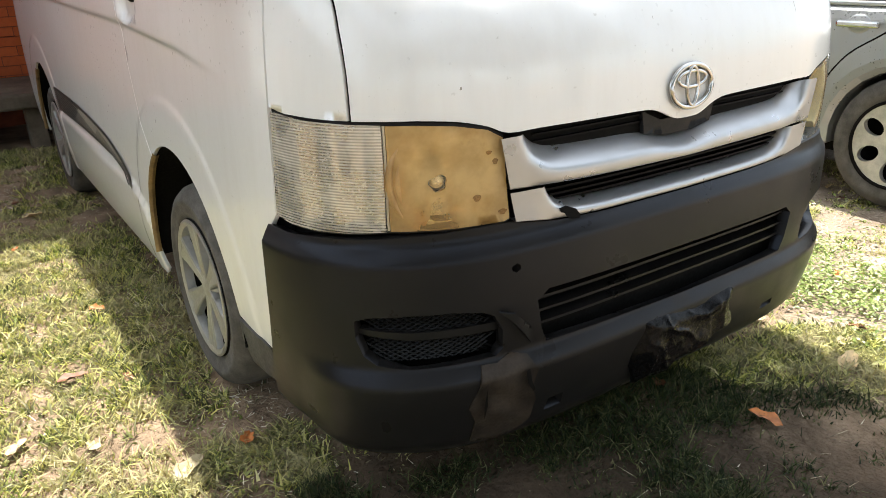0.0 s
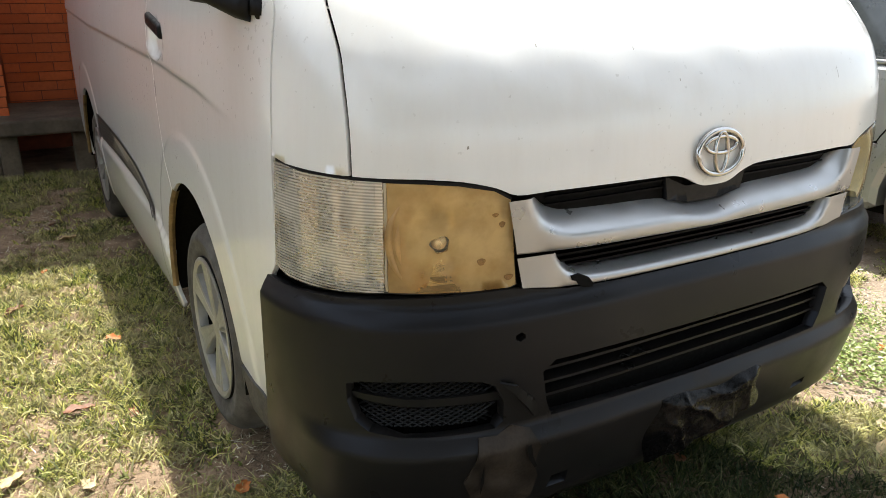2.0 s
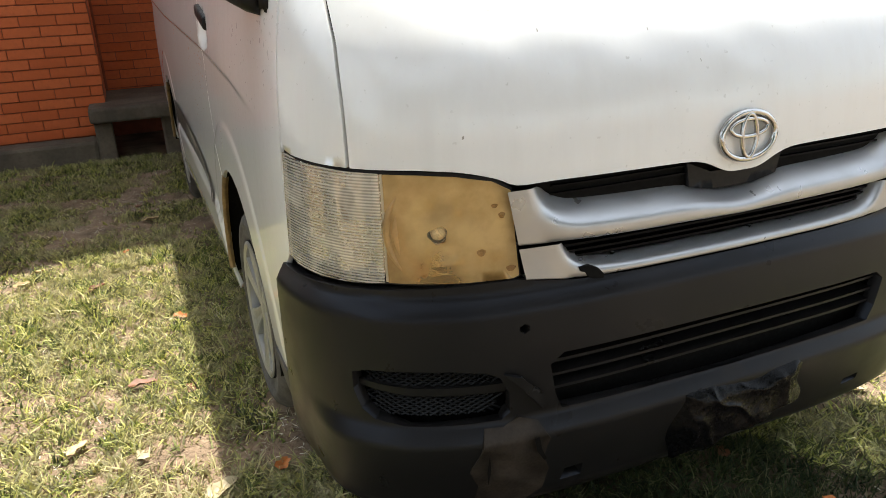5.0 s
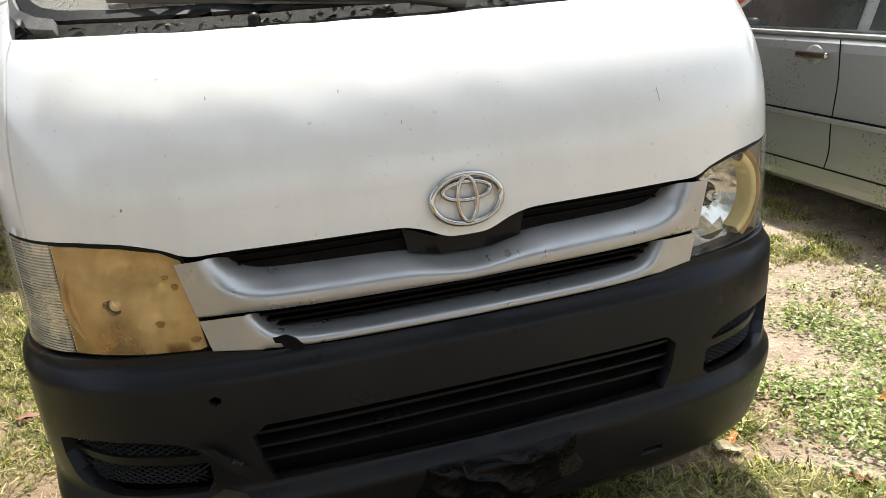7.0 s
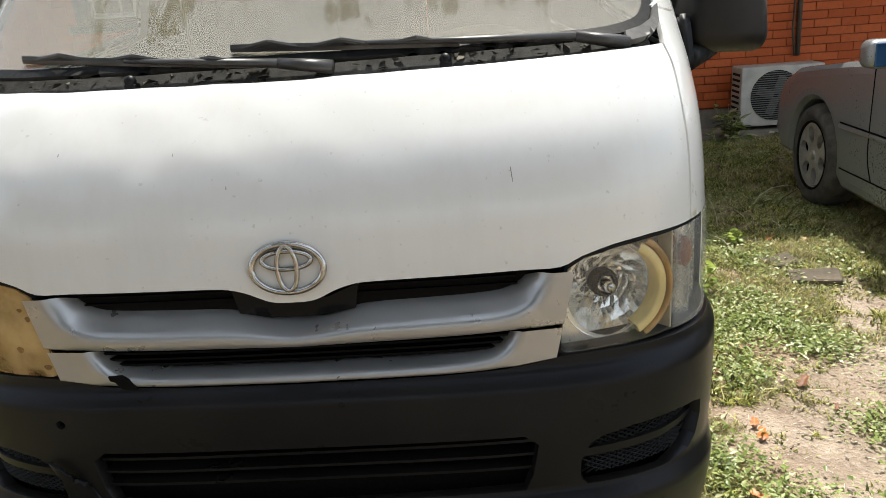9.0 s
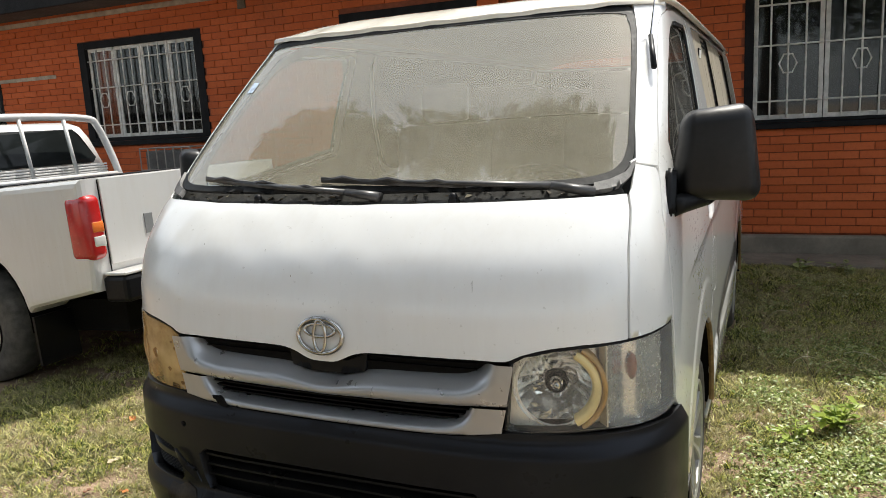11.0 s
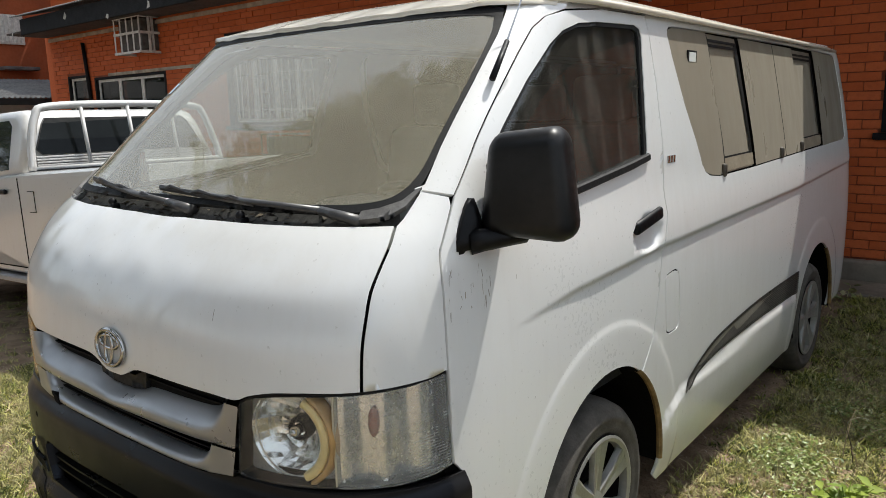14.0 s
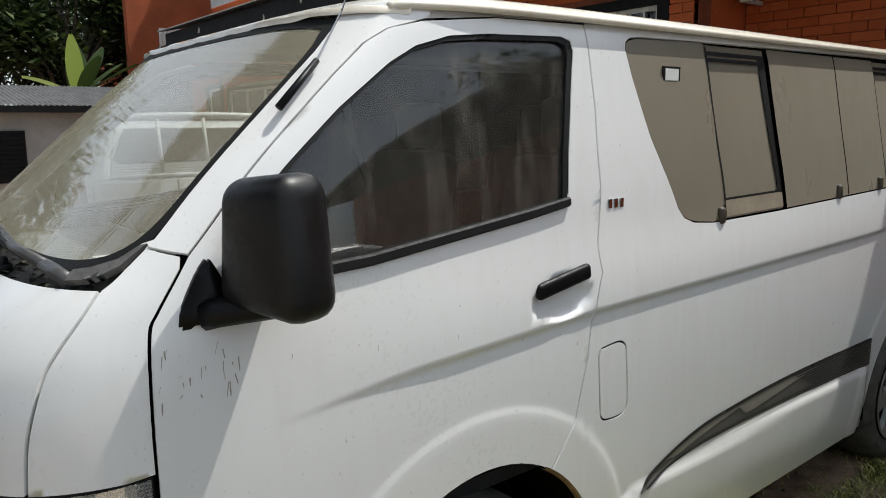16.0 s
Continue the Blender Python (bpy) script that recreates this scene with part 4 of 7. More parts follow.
for sx in (1, -1):
    o = [(sx * a, b) for a, b in [(.515, .512), (.70, .516), (.80, .528), (.80, .540), (.70, .532), (.517, .530)]]
    patch("fog_bar", o, M_BUMPER, bumper, off=.006, step=.03, lip=.02)
    bm = bmesh.new()
    for k in range(-7, 26):
        for dirn in (1, -1):
            s0 = .50 + k * .0185
            pts = []
            for q in np.linspace(0, 1, 7):
                s = s0 + (q if dirn > 0 else 1 - q) * .20
                z = .465 + q * .112
                if .515 < s < .80:
                    p, n = skin_n(sx * s, z)
                    pts.append(Vector(p) + Vector(n) * -.004)
            if len(pts) > 1:
                add_tube(bm, pts, .0022, 4)
    part("fog_mesh", bm, M_MESH, bumper, "black expanded mesh")
# torn corner of the bumper
M_SCUFF = plain("scuffed_plastic", (.026, .020, .0155), .5, var=.75, scale=14, bump=.12, spec=.2)
torn = [(-.575, .275), (-.53, .262), (-.47, .268), (-.445, .30), (-.437, .345), (-.452, .38), (-.441, .42), (-.462, .455), (-.50, .468), (-.53, .452), (-.565, .455), (-.572, .41), (-.59, .37), (-.572, .33)]
patch("torn_patch", torn, M_SCUFF, bumper, "scraped and torn plastic", off=lambda s, z: bump_off(s, z) + .003 + .003 * np.sin(s * 60 + z * 40) * np.sin(z * 50 - s * 20), step=.010, lip=.005)
for crack in ([(-.475, .43), (-.468, .40), (-.452, .375), (-.447, .378), (-.460, .405), (-.466, .433)], [(-.558, .41), (-.553, .37), (-.556, .335), (-.560, .37)]):
    patch("crack", crack, M_UNDER, bumper, off=lambda s, z: bump_off(s, z) + .0075, step=.01, lip=0)
flap = [(-.53, .565), (-.50, .56), (-.455, .515), (-.440, .48), (-.452, .476), (-.475, .508), (-.51, .548)]
patch("torn_flap", flap, M_BUMPER, bumper, "curled torn edge", off=lambda s, z: bump_off(s, z) + .012 + .008 * np.sin(s * 60), step=.012, lip=.008)
both("lower_trim", S([(.49, .27), (.49, .362), (.58, .372), (.735, .372), (.76, .30), (.74, .24)]), plain("grey_trim_plastic", (.05, .048, .046), .6, var=.3), van, "dark plastic trim ahead of the wheel", off=.004, lip=.02)

# lamps
MAIN = [(.503, .906), (.535, .924), (.60, .937), (.66, .942), (.726, .944), (.726, .742), (.60, .738), (.50, .737), (.486, .742), (.492, .80), (.498, .86)]
IND = [(.731, .944), (.80, .945), (.90, .947), (.985, .953), (.992, .86), (1.0, .742), (.95, .733), (.87, .733), (.80, .737), (.731, .742)]
BOWL_S = s_at_x(.607, .838)


def lens_rows(outline, period, amp):
    """An outline in (s, z) as many ribbed rows, its sides followed."""
    a = np.array(outline)
    z0, z1 = a[:, 1].min() + .012, a[:, 1].max() - .012
    rows = []
    for z in np.arange(z1, z0, -period / 3):
        hit = []
        for (s0, q0), (s1, q1) in zip(a, np.roll(a, -1, 0)):
            if (q0 > z) != (q1 > z):
                hit.append(s0 + (s1 - s0) * (z - q0) / (q1 - q0))
        s0, s1 = min(hit) + .014, max(hit) - .012
        rows.append([(s, z, .0024 + amp * math.sin(2 * math.pi * (z + .04 * (s - s0)) / period)) for s in np.linspace(s0, s1, 16)])
    return rows


for side, (lens_a, lens_b, lab) in enumerate(((M_LENS, M_RIBCLEAR, "clear headlamp with a yellowed inner shroud"), (M_AMBER, M_RIBHAZE, "badly yellowed and clouded headlamp"))):
    sx = -1 if side else 1
    mk = dict(mirror=bool(side))
    whole = MAIN[:5] + IND[1:9] + MAIN[5:]
    mouth = [(BOWL_S + .0985 * math.cos(a), .8385 + .0955 * math.sin(a)) for a in np.linspace(0, 2 * math.pi, 36, endpoint=False)]
    lamp = patch("headlamp", shrink(whole, -.003), M_HOUSING, van, lab, off=-.040, step=.03, holes=[mouth], lip=0, **mk)
    patch("lamp_rim", shrink(whole, -.003), M_BLACK, lamp, "dark lamp surround", off=-.004, holes=[shrink(whole, .003)], step=.02, lip=.05, **mk)
    part("divider", strip_mesh("divider", [[(.722 + .004 * k, z, -.002 - .03 * (k in (0, 3))) for z in np.linspace(.942, .744, 8)] for k in range(4)], M_DIVIDER, False, bool(side)), None, lamp)
    # clearer spot added in the yellowed lens so the bulb's glint shows
    spot = [(BOWL_S + .022 + (.017 + .003 * math.sin(3 * q + 1)) * math.cos(q), .832 + (.016 + .002 * math.sin(4 * q)) * math.sin(q)) for q in np.linspace(0, 2 * math.pi, 20, endpoint=False)]
    patch("main_lens", shrink(MAIN, .002), lens_a, lamp, "", off=.002, step=.02, lip=.004, holes=[spot] if side else [], **mk)
    if side:
        patch("clear_spot", shrink(spot, -.0005), M_AMBERCLEAR, lamp, "clearer lens spot added to show the bulb", off=.0016, step=.01, lip=0, **mk)
    ribs = lens_rows(IND, .0066, .0004)
    patch("indicator_lens", shrink(IND, .001), lens_b, lamp, "clouded indicator lens", off=.002, step=.02, lip=.004, holes=[[r[0][:2] for r in ribs] + [r[-1][:2] for r in ribs[::-1]]], **mk)
    part("lens_ribs", strip_mesh("lens_ribs", ribs, lens_b, True, bool(side)), None, lamp, "horizontal lens ribs")
    turn = Matrix.Rotation(radians(sx * 16), 4, "Z") @ Matrix.Rotation(radians(90), 4, "Z")
    p, n = skin_n(BOWL_S, .838)
    deep = .042 if not side else .038
    c = Matrix.Translation((sx * (p[0] - n[0] * deep), p[1] - n[1] * deep, .838)) @ turn
    rb = random.Random(5)
    bm = bmesh.new()
    rings = []
    for r, h in ((.020, .075), (.032, .072), (.042, .067), (.052, .060), (.062, .051), (.072, .040), (.082, .027), (.092, .012), (.1015, -.004)):
        rings.append([bm.verts.new((h + rb.uniform(-.0017, .0017) * (r < .095), r * math.cos(2 * math.pi * q / 36), r * math.sin(2 * math.pi * q / 36))) for q in range(36)])
    for u, w in zip(rings, rings[1:]):
        for q in range(36):
            bm.faces.new((u[q], u[(q + 1) % 36], w[(q + 1) % 36], w[q]))
    bmesh.ops.transform(bm, matrix=c, verts=bm.verts)
    part("reflector", bm, M_REFL, lamp, "bright faceted reflector bowl", False)
    for r0, r1, a0, a1, mat, nm in ((.084, .104, -62, 62, M_YELLOW2 if side else M_YELLOW, "yellowed plastic shroud"), (.106, .118, -58, 58, M_YELLOW2, "browned outer shroud band")):
        bm = bmesh.new()
        last = None
        for a in np.linspace(radians(a0), radians(a1), 26):
            w = [bm.verts.new((h, -sx * r * math.cos(a), r * math.sin(a))) for r, h in ((r0, .012), (r0, -.022), (r0 + .005, -.026), (r1 - .004, -.026), (r1, -.020), (r1, .01))]
            if last:
                for q in range(5):
                    bm.faces.new((last[q], last[q + 1], w[q + 1], w[q]))
            last = w
        bmesh.ops.recalc_face_normals(bm, faces=bm.faces)
        bmesh.ops.transform(bm, matrix=c, verts=bm.verts)
        part("shroud", bm, mat, lamp, nm, True)
    if side:
        c = c @ Matrix.Translation((0, .022, -.006))
    # right bulb's cap is white: its glint is put into the colour
    bm = bmesh.new()
    add_lathe(bm, [(.0, -.004), (.008, -.002), (.0115, .006), (.0115, .05)] if not side else [(.0, -.034), (.010, -.032), (.014, -.022), (.014, .04)], 14, c)
    part("bulb", bm, M_CAP if side else M_CHROME, lamp, "bulb with a metal cap", True)
    bm = bmesh.new()
    add_lathe(bm, [(.016, .03), (.018, .022), (.025, .022), (.028, .032), (.028, .05)] if not side else [(.0145, -.012), (.0155, -.022), (.019, -.022), (.021, -.016), (.021, .03)], 24, c)
    part("bulb_ring", bm, M_UNDER, lamp, "dark ring round the bulb", True)
    patch("indicator_reflector", shrink(IND, .004), M_INDBACK, lamp, "silvery indicator reflector", off=lambda s, z: -.0285 - .008 * np.cos((s - .79) * math.pi / .052), step=.008, lip=.004, **mk)
    p, n = skin_n(sx * .815, .875)
    q = Vector(p) - Vector(n) * .021
    bm = bmesh.new()
    bmesh.ops.create_uvsphere(bm, u_segments=14, v_segments=10, radius=.0150, matrix=Matrix.Translation(q) @ Matrix.Diagonal((.8, .8, 2.2, 1)))
    part("indicator_bulb", bm, plain("amber_bulb", (.26, .085, .035), .3) if not side else plain("brown_bulb", (.2, .12, .06), .4), lamp, "orange indicator bulb" if not side else "dull brown indicator bulb", True)

M_STAIN = hazed("brown_lens_stain", (.20, .11, .045), (.28, .16, .06), .55, tint=(.9, .7, .4), blots=.1)
for cx, cz, rx, rz in ((-.556, .795, .008, .007), (-.533, .880, .006, .004), (-.520, .862, .006, .006), (-.503, .760, .009, .006)):
    patch("lens_stain", F([(cx + rx * math.cos(q) * (1 + .2 * math.sin(3 * q)), cz + rz * math.sin(q)) for q in np.linspace(0, 2 * math.pi, 12, endpoint=False)]), M_STAIN, van, "brown stain on the lens", off=.0032, step=.01, lip=0)

# wheels
def van_wheel():
    w = thing("wheel", "", "")
    bm = bmesh.new()
    add_lathe(bm, [(.215, -.10), (.245, -.105), (.29, -.095), (.310, -.075), (.319, -.04), (.321, 0), (.319, .04), (.310, .075), (.292, .097), (.279, .101), (.277, .104), (.262, .104), (.258, .1), (.240, .100), (.217, .092), (.208, .06)], 48)
    part("tyre", bm, M_TYRE, w, "worn dusty tyre", True)
    bm = bmesh.new()
    add_lathe(bm, [(.218, .088), (.215, .098), (.204, .097), (.198, .080), (.195, .045), (.10, .03), (.0, .03)], 40)
    part("rim", bm, M_UNDER, w, "", True)
    bm = bmesh.new()
    add_lathe(bm, [(.212, .085), (.214, .101), (.206, .104), (.194, .098), (.192, .07)], 48)
    part("hubcap_ring", bm, M_HUB, w, "silver hubcap edge", False)
    bm = bmesh.new()
    add_lathe(bm, [(.0, .0885), (.03, .0885), (.045, .083), (.058, .07), (.06, .05)], 24)
    part("hubcap_centre", bm, M_HUB, w, "silver hubcap centre", True)
    for k in range(6):
        bm = bmesh.new()
        a = Matrix.Rotation(2 * math.pi * k / 6 + .26, 4, "X")
        vs = []
        for r, hw, h in ((.030, .020, .0875), (.07, .022, .091), (.125, .030, .095), (.195, .046, .100)):
            vs.append([bm.verts.new(a @ Vector((hh, r, ww))) for hh, ww in ((h - .022, -hw * 1.1), (h - .003, -hw), (h, -hw * .8), (h - .004, 0), (h, hw * .8), (h - .003, hw), (h - .022, hw * 1.1))])
        for u, q in zip(vs, vs[1:]):
            for j in range(6):
                bm.faces.new((u[j], q[j], q[j + 1], u[j + 1]))
        bmesh.ops.recalc_face_normals(bm, faces=bm.faces)
        part("hubcap_spoke", bm, M_HUB, w)
    return w


w0 = van_wheel()
w0.parent = van
w0.matrix_basis = pose(.722, HUB_F, .303, 12, 0, 0)
for m in (pose(.722, HUB_R, .303, 47, 0, 0), pose(-.722, HUB_F, .303, 20, 0, 180), pose(-.722, HUB_R, .303, 70, 0, 180)):
    c = copy_thing(w0, m)
    c.parent = van
for hub in (HUB_F, HUB_R):
    for sx in (1, -1):
        bm = bmesh.new()
        r0 = []
        for a in np.linspace(-.12, math.pi + .12, 26):
            r0.append([bm.verts.new((sx * x, hub + r * math.cos(a), HUB_Z + r * math.sin(a))) for x, r in ((.838, ARCH + .006), (.80, ARCH + .012), (.55, ARCH + .02), (.48, ARCH - .05), (.48, .1))])
        for u, v in zip(r0, r0[1:]):
            for j in range(4):
                bm.faces.new((u[j], u[j + 1], v[j + 1], v[j]))
        part("wheel_well", bm, M_UNDER, van, "wheel well coloured near-black")
        bm = bmesh.new()
        rr = []
        for a in np.linspace(-.08, 1.05, 18):
            rr.append([bm.verts.new((sx * x, hub + r * math.cos(a), HUB_Z + r * math.sin(a))) for x, r in ((.851, ARCH + .002), (.849, ARCH - .004), (.842, ARCH - .009), (.832, ARCH - .006))])
        for u, v in zip(rr, rr[1:]):
            for j in range(3):
                bm.faces.new((u[j], u[j + 1], v[j + 1], v[j]))
        part("arch_lip", bm, M_RUST, van, "rusty yellow arch lip")
part("underbody", box((-.70, .35, .26), (.70, 4.55, .42), .03), M_UNDER, van, "dark underbody")
part("axle_block", box((-.60, .75, .2), (.60, 1.5, .3), .03), M_UNDER, van)

# mirrors and aerial
def door_mirror(sx, at, turn, size=1.0):
    """A tall mirror shell, narrower at its top, on a bracket at the door's front corner."""
    bm = bmesh.new()
    add_box(bm, (-.112, -.05, -.12), (.112, .055, .12), .042, 5)
    for v in bm.verts:
        t = (v.co.z + .12) / .24
        v.co.x *= 1.0 - .25 * t**1.3
        v.co.y -= .022 * (1 - (v.co.x / .115)**2) * (v.co.y < 0) * (1 - .4 * t)
        v.co.z += .010 * (v.co.x / .1) * t - .006 * (1 - t) * (v.co.x / .1)
    m = Matrix.Translation(at) @ Matrix.Rotation(radians(turn), 4, "Z") @ Matrix.Scale(size, 4)
    bmesh.ops.transform(bm, matrix=m, verts=bm.verts)
    face = bmesh.new()
    add_box(face, (-.082, .049, -.088), (.082, .0565, .088), .003, 1)
    for v in face.verts:
        v.co.x *= 1.0 - .20 * (v.co.z + .12) / .24
    bmesh.ops.transform(face, matrix=m, verts=face.verts)
    arm = bmesh.new()
    low = m @ Vector((-.02, .01, -.108))
    add_tube(arm, [(.812, .505, 1.222), (.832, .525, 1.226), ((.85 + low.x) / 2, (.54 + low.y) / 2, low.z - .008), low], [.030, .027, .024, .028], 10)
    foot = bmesh.new()
    add_prism(foot, [(.455, 1.200), (.560, 1.200), (.560, 1.235), (.535, 1.29), (.515, 1.325), (.495, 1.30), (.462, 1.235)], .797, .824, 0)
    bmesh.ops.bevel(foot, geom=list(foot.edges), offset=.007, segments=2, affect="EDGES")
    for b in (bm, arm, foot, face):
        if sx < 0:
            bmesh.ops.scale(b, vec=(-1, 1, 1), verts=b.verts); bmesh.ops.reverse_faces(b, faces=b.faces)
    sh = part("door_mirror", bm, M_MIRROR, van, "big black mirror with a sun-worn top", True)
    part("mirror_arm", arm, M_BLACK, sh, "", True)
    part("mirror_foot", foot, M_BLACK, sh, "", True)
    part("mirror_glass", face, M_CHROME, sh, "mirror glass")


door_mirror(1, (.912, .60, 1.348), 14)
door_mirror(-1, (.900, .655, 1.330), 42, .68)
patch("windscreen_sticker", F([(-.640, 1.600), (-.604, 1.600), (-.600, 1.634), (-.634, 1.636)]), plain("faded_sticker", (.45, .55, .70), .6, var=.3, scale=60), wind, "small faded blue sticker", off=-.0025, lip=0)
bm = bmesh.new()
add_tube(bm, [(.742, .70, 1.585), (.718, .80, 1.68)], [.0085, .007], 8)
aer = part("aerial", bm, M_BLACK, van, "black telescopic aerial on the pillar", True)
bm = bmesh.new()
add_tube(bm, [(.718, .80, 1.68), (.72, .86, 1.78), (.735, .93, 1.97)], [.003, .002, .0015], 5)
part("aerial_rod", bm, M_CHROME, aer)

# cabin
part("cabin_floor", box((-.74, .5, .62), (.74, 4.5, .66), .0), M_DARKIN, van)
bm = bmesh.new()
add_box(bm, (-.70, .40, .85), (.70, .78, 1.22), .06, 3)
add_box(bm, (.12, .62, 1.10), (.62, .86, 1.27), .05, 3)
part("dashboard", bm, M_DASH, van, "grey-green dashboard", True)
bm = bmesh.new()
c = Matrix.Translation((.37, .93, 1.19)) @ Matrix.Rotation(radians(-38), 4, "X")
add_tube(bm, [c @ Vector((.19 * math.cos(a), .0 + .19 * math.sin(a), 0)) for a in np.linspace(0, 2 * math.pi, 28, endpoint=False)], .014, 8, True)
for a in (.3, math.pi - .3, -math.pi / 2):
    add_tube(bm, [c @ Vector((0, 0, -.02)), c @ Vector((.18 * math.cos(a), .18 * math.sin(a), 0))], .012, 6)
part("steering_wheel", bm, M_BLACK, van, "black steering wheel", True)


def seat(x, y, w):
    bm = bmesh.new()
    add_box(bm, (x - w, y, .66), (x + w, y + .48, .98), .05, 2)
    add_box(bm, (x - w, y + .42, .9), (x + w, y + .56, 1.46), .05, 2, Matrix.Translation((0, y + .45, .9)) @ Matrix.Rotation(radians(-10), 4, "X") @ Matrix.Translation((0, -y - .45, -.9)))
    add_box(bm, (x - w * .5, y + .56, 1.46), (x + w * .5, y + .64, 1.64), .03, 2)
    part("seat", bm, M_SEAT, van, "dark cloth seat", True)


for x in (-.42, .42):
    seat(x, 1.30, .24)
for row in (2.0, 2.9, 3.7):
    seat(-.33, row, .36)
    seat(.42, row, .24)
M_SCRATCH = plain("dark_scratch", (.36, .335, .29), .8, var=.5, scale=40)
M_RUN = plain("dirt_run", (.42, .38, .31), .8, var=.4, scale=30)
rng = random.Random(21)
for x, z, l, w in ((.412, 1.083, .014, .0007), (-.42, 1.16, .003, .0012), (-.2, 1.15, .003, .001), (-.58, 1.0, .003, .002), (-.1, 1.09, .003, .001)):
    t = rng.uniform(-.3, .3)
    patch("scratch", F([(x - w, z - l), (x + w, z - l * .8), (x + t * l + w, z + l), (x + t * l - w * .6, z + l * .7)]), M_SCRATCH, van, off=.0009, step=.02, lip=0)
for side in (False, True):
    for k in range(8, 46):
        y, z = rng.uniform(.41, .56), rng.uniform(1.06, 1.17)
        l, w = rng.uniform(.003, .016), rng.uniform(.0005, .0011)
        tilt = rng.uniform(-.006, .008)
        if k > 28:
            y, z = rng.uniform(.6, 1.5), rng.uniform(.75, 1.2)
            l *= .5
        if k > 40:
            y = rng.uniform(1.7, 3.2)
        if side and k < 29:
            continue
        patch("scratch", S([(y - w, z - l), (y + w, z - l * .7), (y + w * 2 + tilt, z + l), (y - w + tilt, z + l * .8)]), M_SCRATCH if k % 3 else M_RUN, van, off=.0009, step=.02, lip=0, mirror=side)
# white sheet added on the dashboard; no paper is known there
part("dash_added_sheet", box((.05, .50, 1.222), (.30, .66, 1.226), .0, 2), M_PAPER, van, "white sheet added on the dashboard")

# number plate wrapped in a black bag
def bag():
    nu, nv = 84, 52
    vs, fs = [], []
    for j in range(nv):
        for i in range(nu):
            u, v = i / (nu - 1), j / (nv - 1)
            x = -.155 + .365 * u + .008 * math.sin(v * 7 + 1)
            zt = .430 + .007 * math.sin(u * 9) - .16 * max(0, u - .90)
            zb = .262 + .075 * u * u + .008 * math.sin(u * 19)
            z = zt + (zb - zt) * v
            r1 = 1 - abs(noise.noise(Vector((x * 13 + z * 6, z * 13 - x * 4, 5)))) * 2
            r2 = 1 - abs(noise.noise(Vector((x * 30 - z * 14, z * 27 + x * 8, 9)))) * 2
            nn = .007 * max(0, r1)**3 + .0018 * max(0, r2)**3 + .006 * noise.noise(Vector((x * 6, z * 8, 2)))
            e = min(u, 1 - u, v * .8, 1 - v) * 6
            vs.append((x, .045 - .030 * min(1, e)**.5 - nn * min(1, e), z))
    for j in range(nv - 1):
        for i in range(nu - 1):
            a = j * nu + i
            fs.append((a, a + nu, a + nu + 1, a + 1))
    return mesh_from("plate_bag", vs, fs, M_BAG, True)


plate = part("number_plate", box((-.12, .043, .305), (.18, .05, .425), .002), M_DARKIN, van, "number plate hidden under a wrapped bag")
part("plate_bag", bag(), None, plate, "crumpled shiny black plastic bag")

# ---- building behind the van ----
def brick_mat():
    m = Mat("red_brick").set(spec=.3)
    r = m.mix(.5, m.random(), m.island())
    n = m.noise(35, 5)
    c = m.mix(m.ramp(r, [(.25, 0.0), (.75, 1.0)]), (.50, .108, .030), (.62, .150, .048))
    c = m.mix(m.ramp(n, [(.45, 0.0), (.75, .5)]), c, (.38, .082, .030))
    c = m.mix(m.ramp(m.noise(1.1, 5), [(.55, 0.0), (.8, .45)]), c, (.22, .085, .05))
    m.color(c).set(rough=.82)
    m.bump(n, .35, .004)
    return m.m


M_BRICK = brick_mat()
M_MORTAR = plain("dark_mortar", (.24, .070, .034), .95, var=.3, scale=12, bump=.2)
M_CONC = plain("stained_concrete", (.115, .092, .066), .9, var=.45, scale=4, bump=.35)
M_CONC2 = plain("grey_concrete", (.22, .19, .15), .9, var=.3, scale=4, bump=.3)
M_BLACKWOOD = plain("black_painted_timber", (.009, .009, .010), .65, var=.5, scale=9, bump=.1, spec=.18)
M_WHITEMETAL = plain("white_painted_steel", (.62, .60, .56), .5, var=.25, scale=14)
M_TIN = plain("corrugated_tin", (.60, .61, .61), .5, .15, var=.15, scale=3)
M_TINDARK = plain("rusty_tin", (.115, .112, .108), .6, .2, var=.4, scale=4)
M_CURTAIN = plain("pale_curtain", (.45, .42, .36), .9, var=.3, scale=6)
M_ACBODY = plain("air_unit_enamel", (.58, .56, .50), .5, var=.2, scale=8)
M_PLASTER = plain("white_plaster", (.44, .43, .40), .85, var=.25, scale=1.2, bump=.1)
BL, BH, BJ = .228, .065, .0075


def brick_mesh(l, name="brick"):
    bm = box((0, -.014, 0), (l, .05, BH), .0025, 1)
    return finish(bm, name, M_BRICK, False)


BRICKS = {}


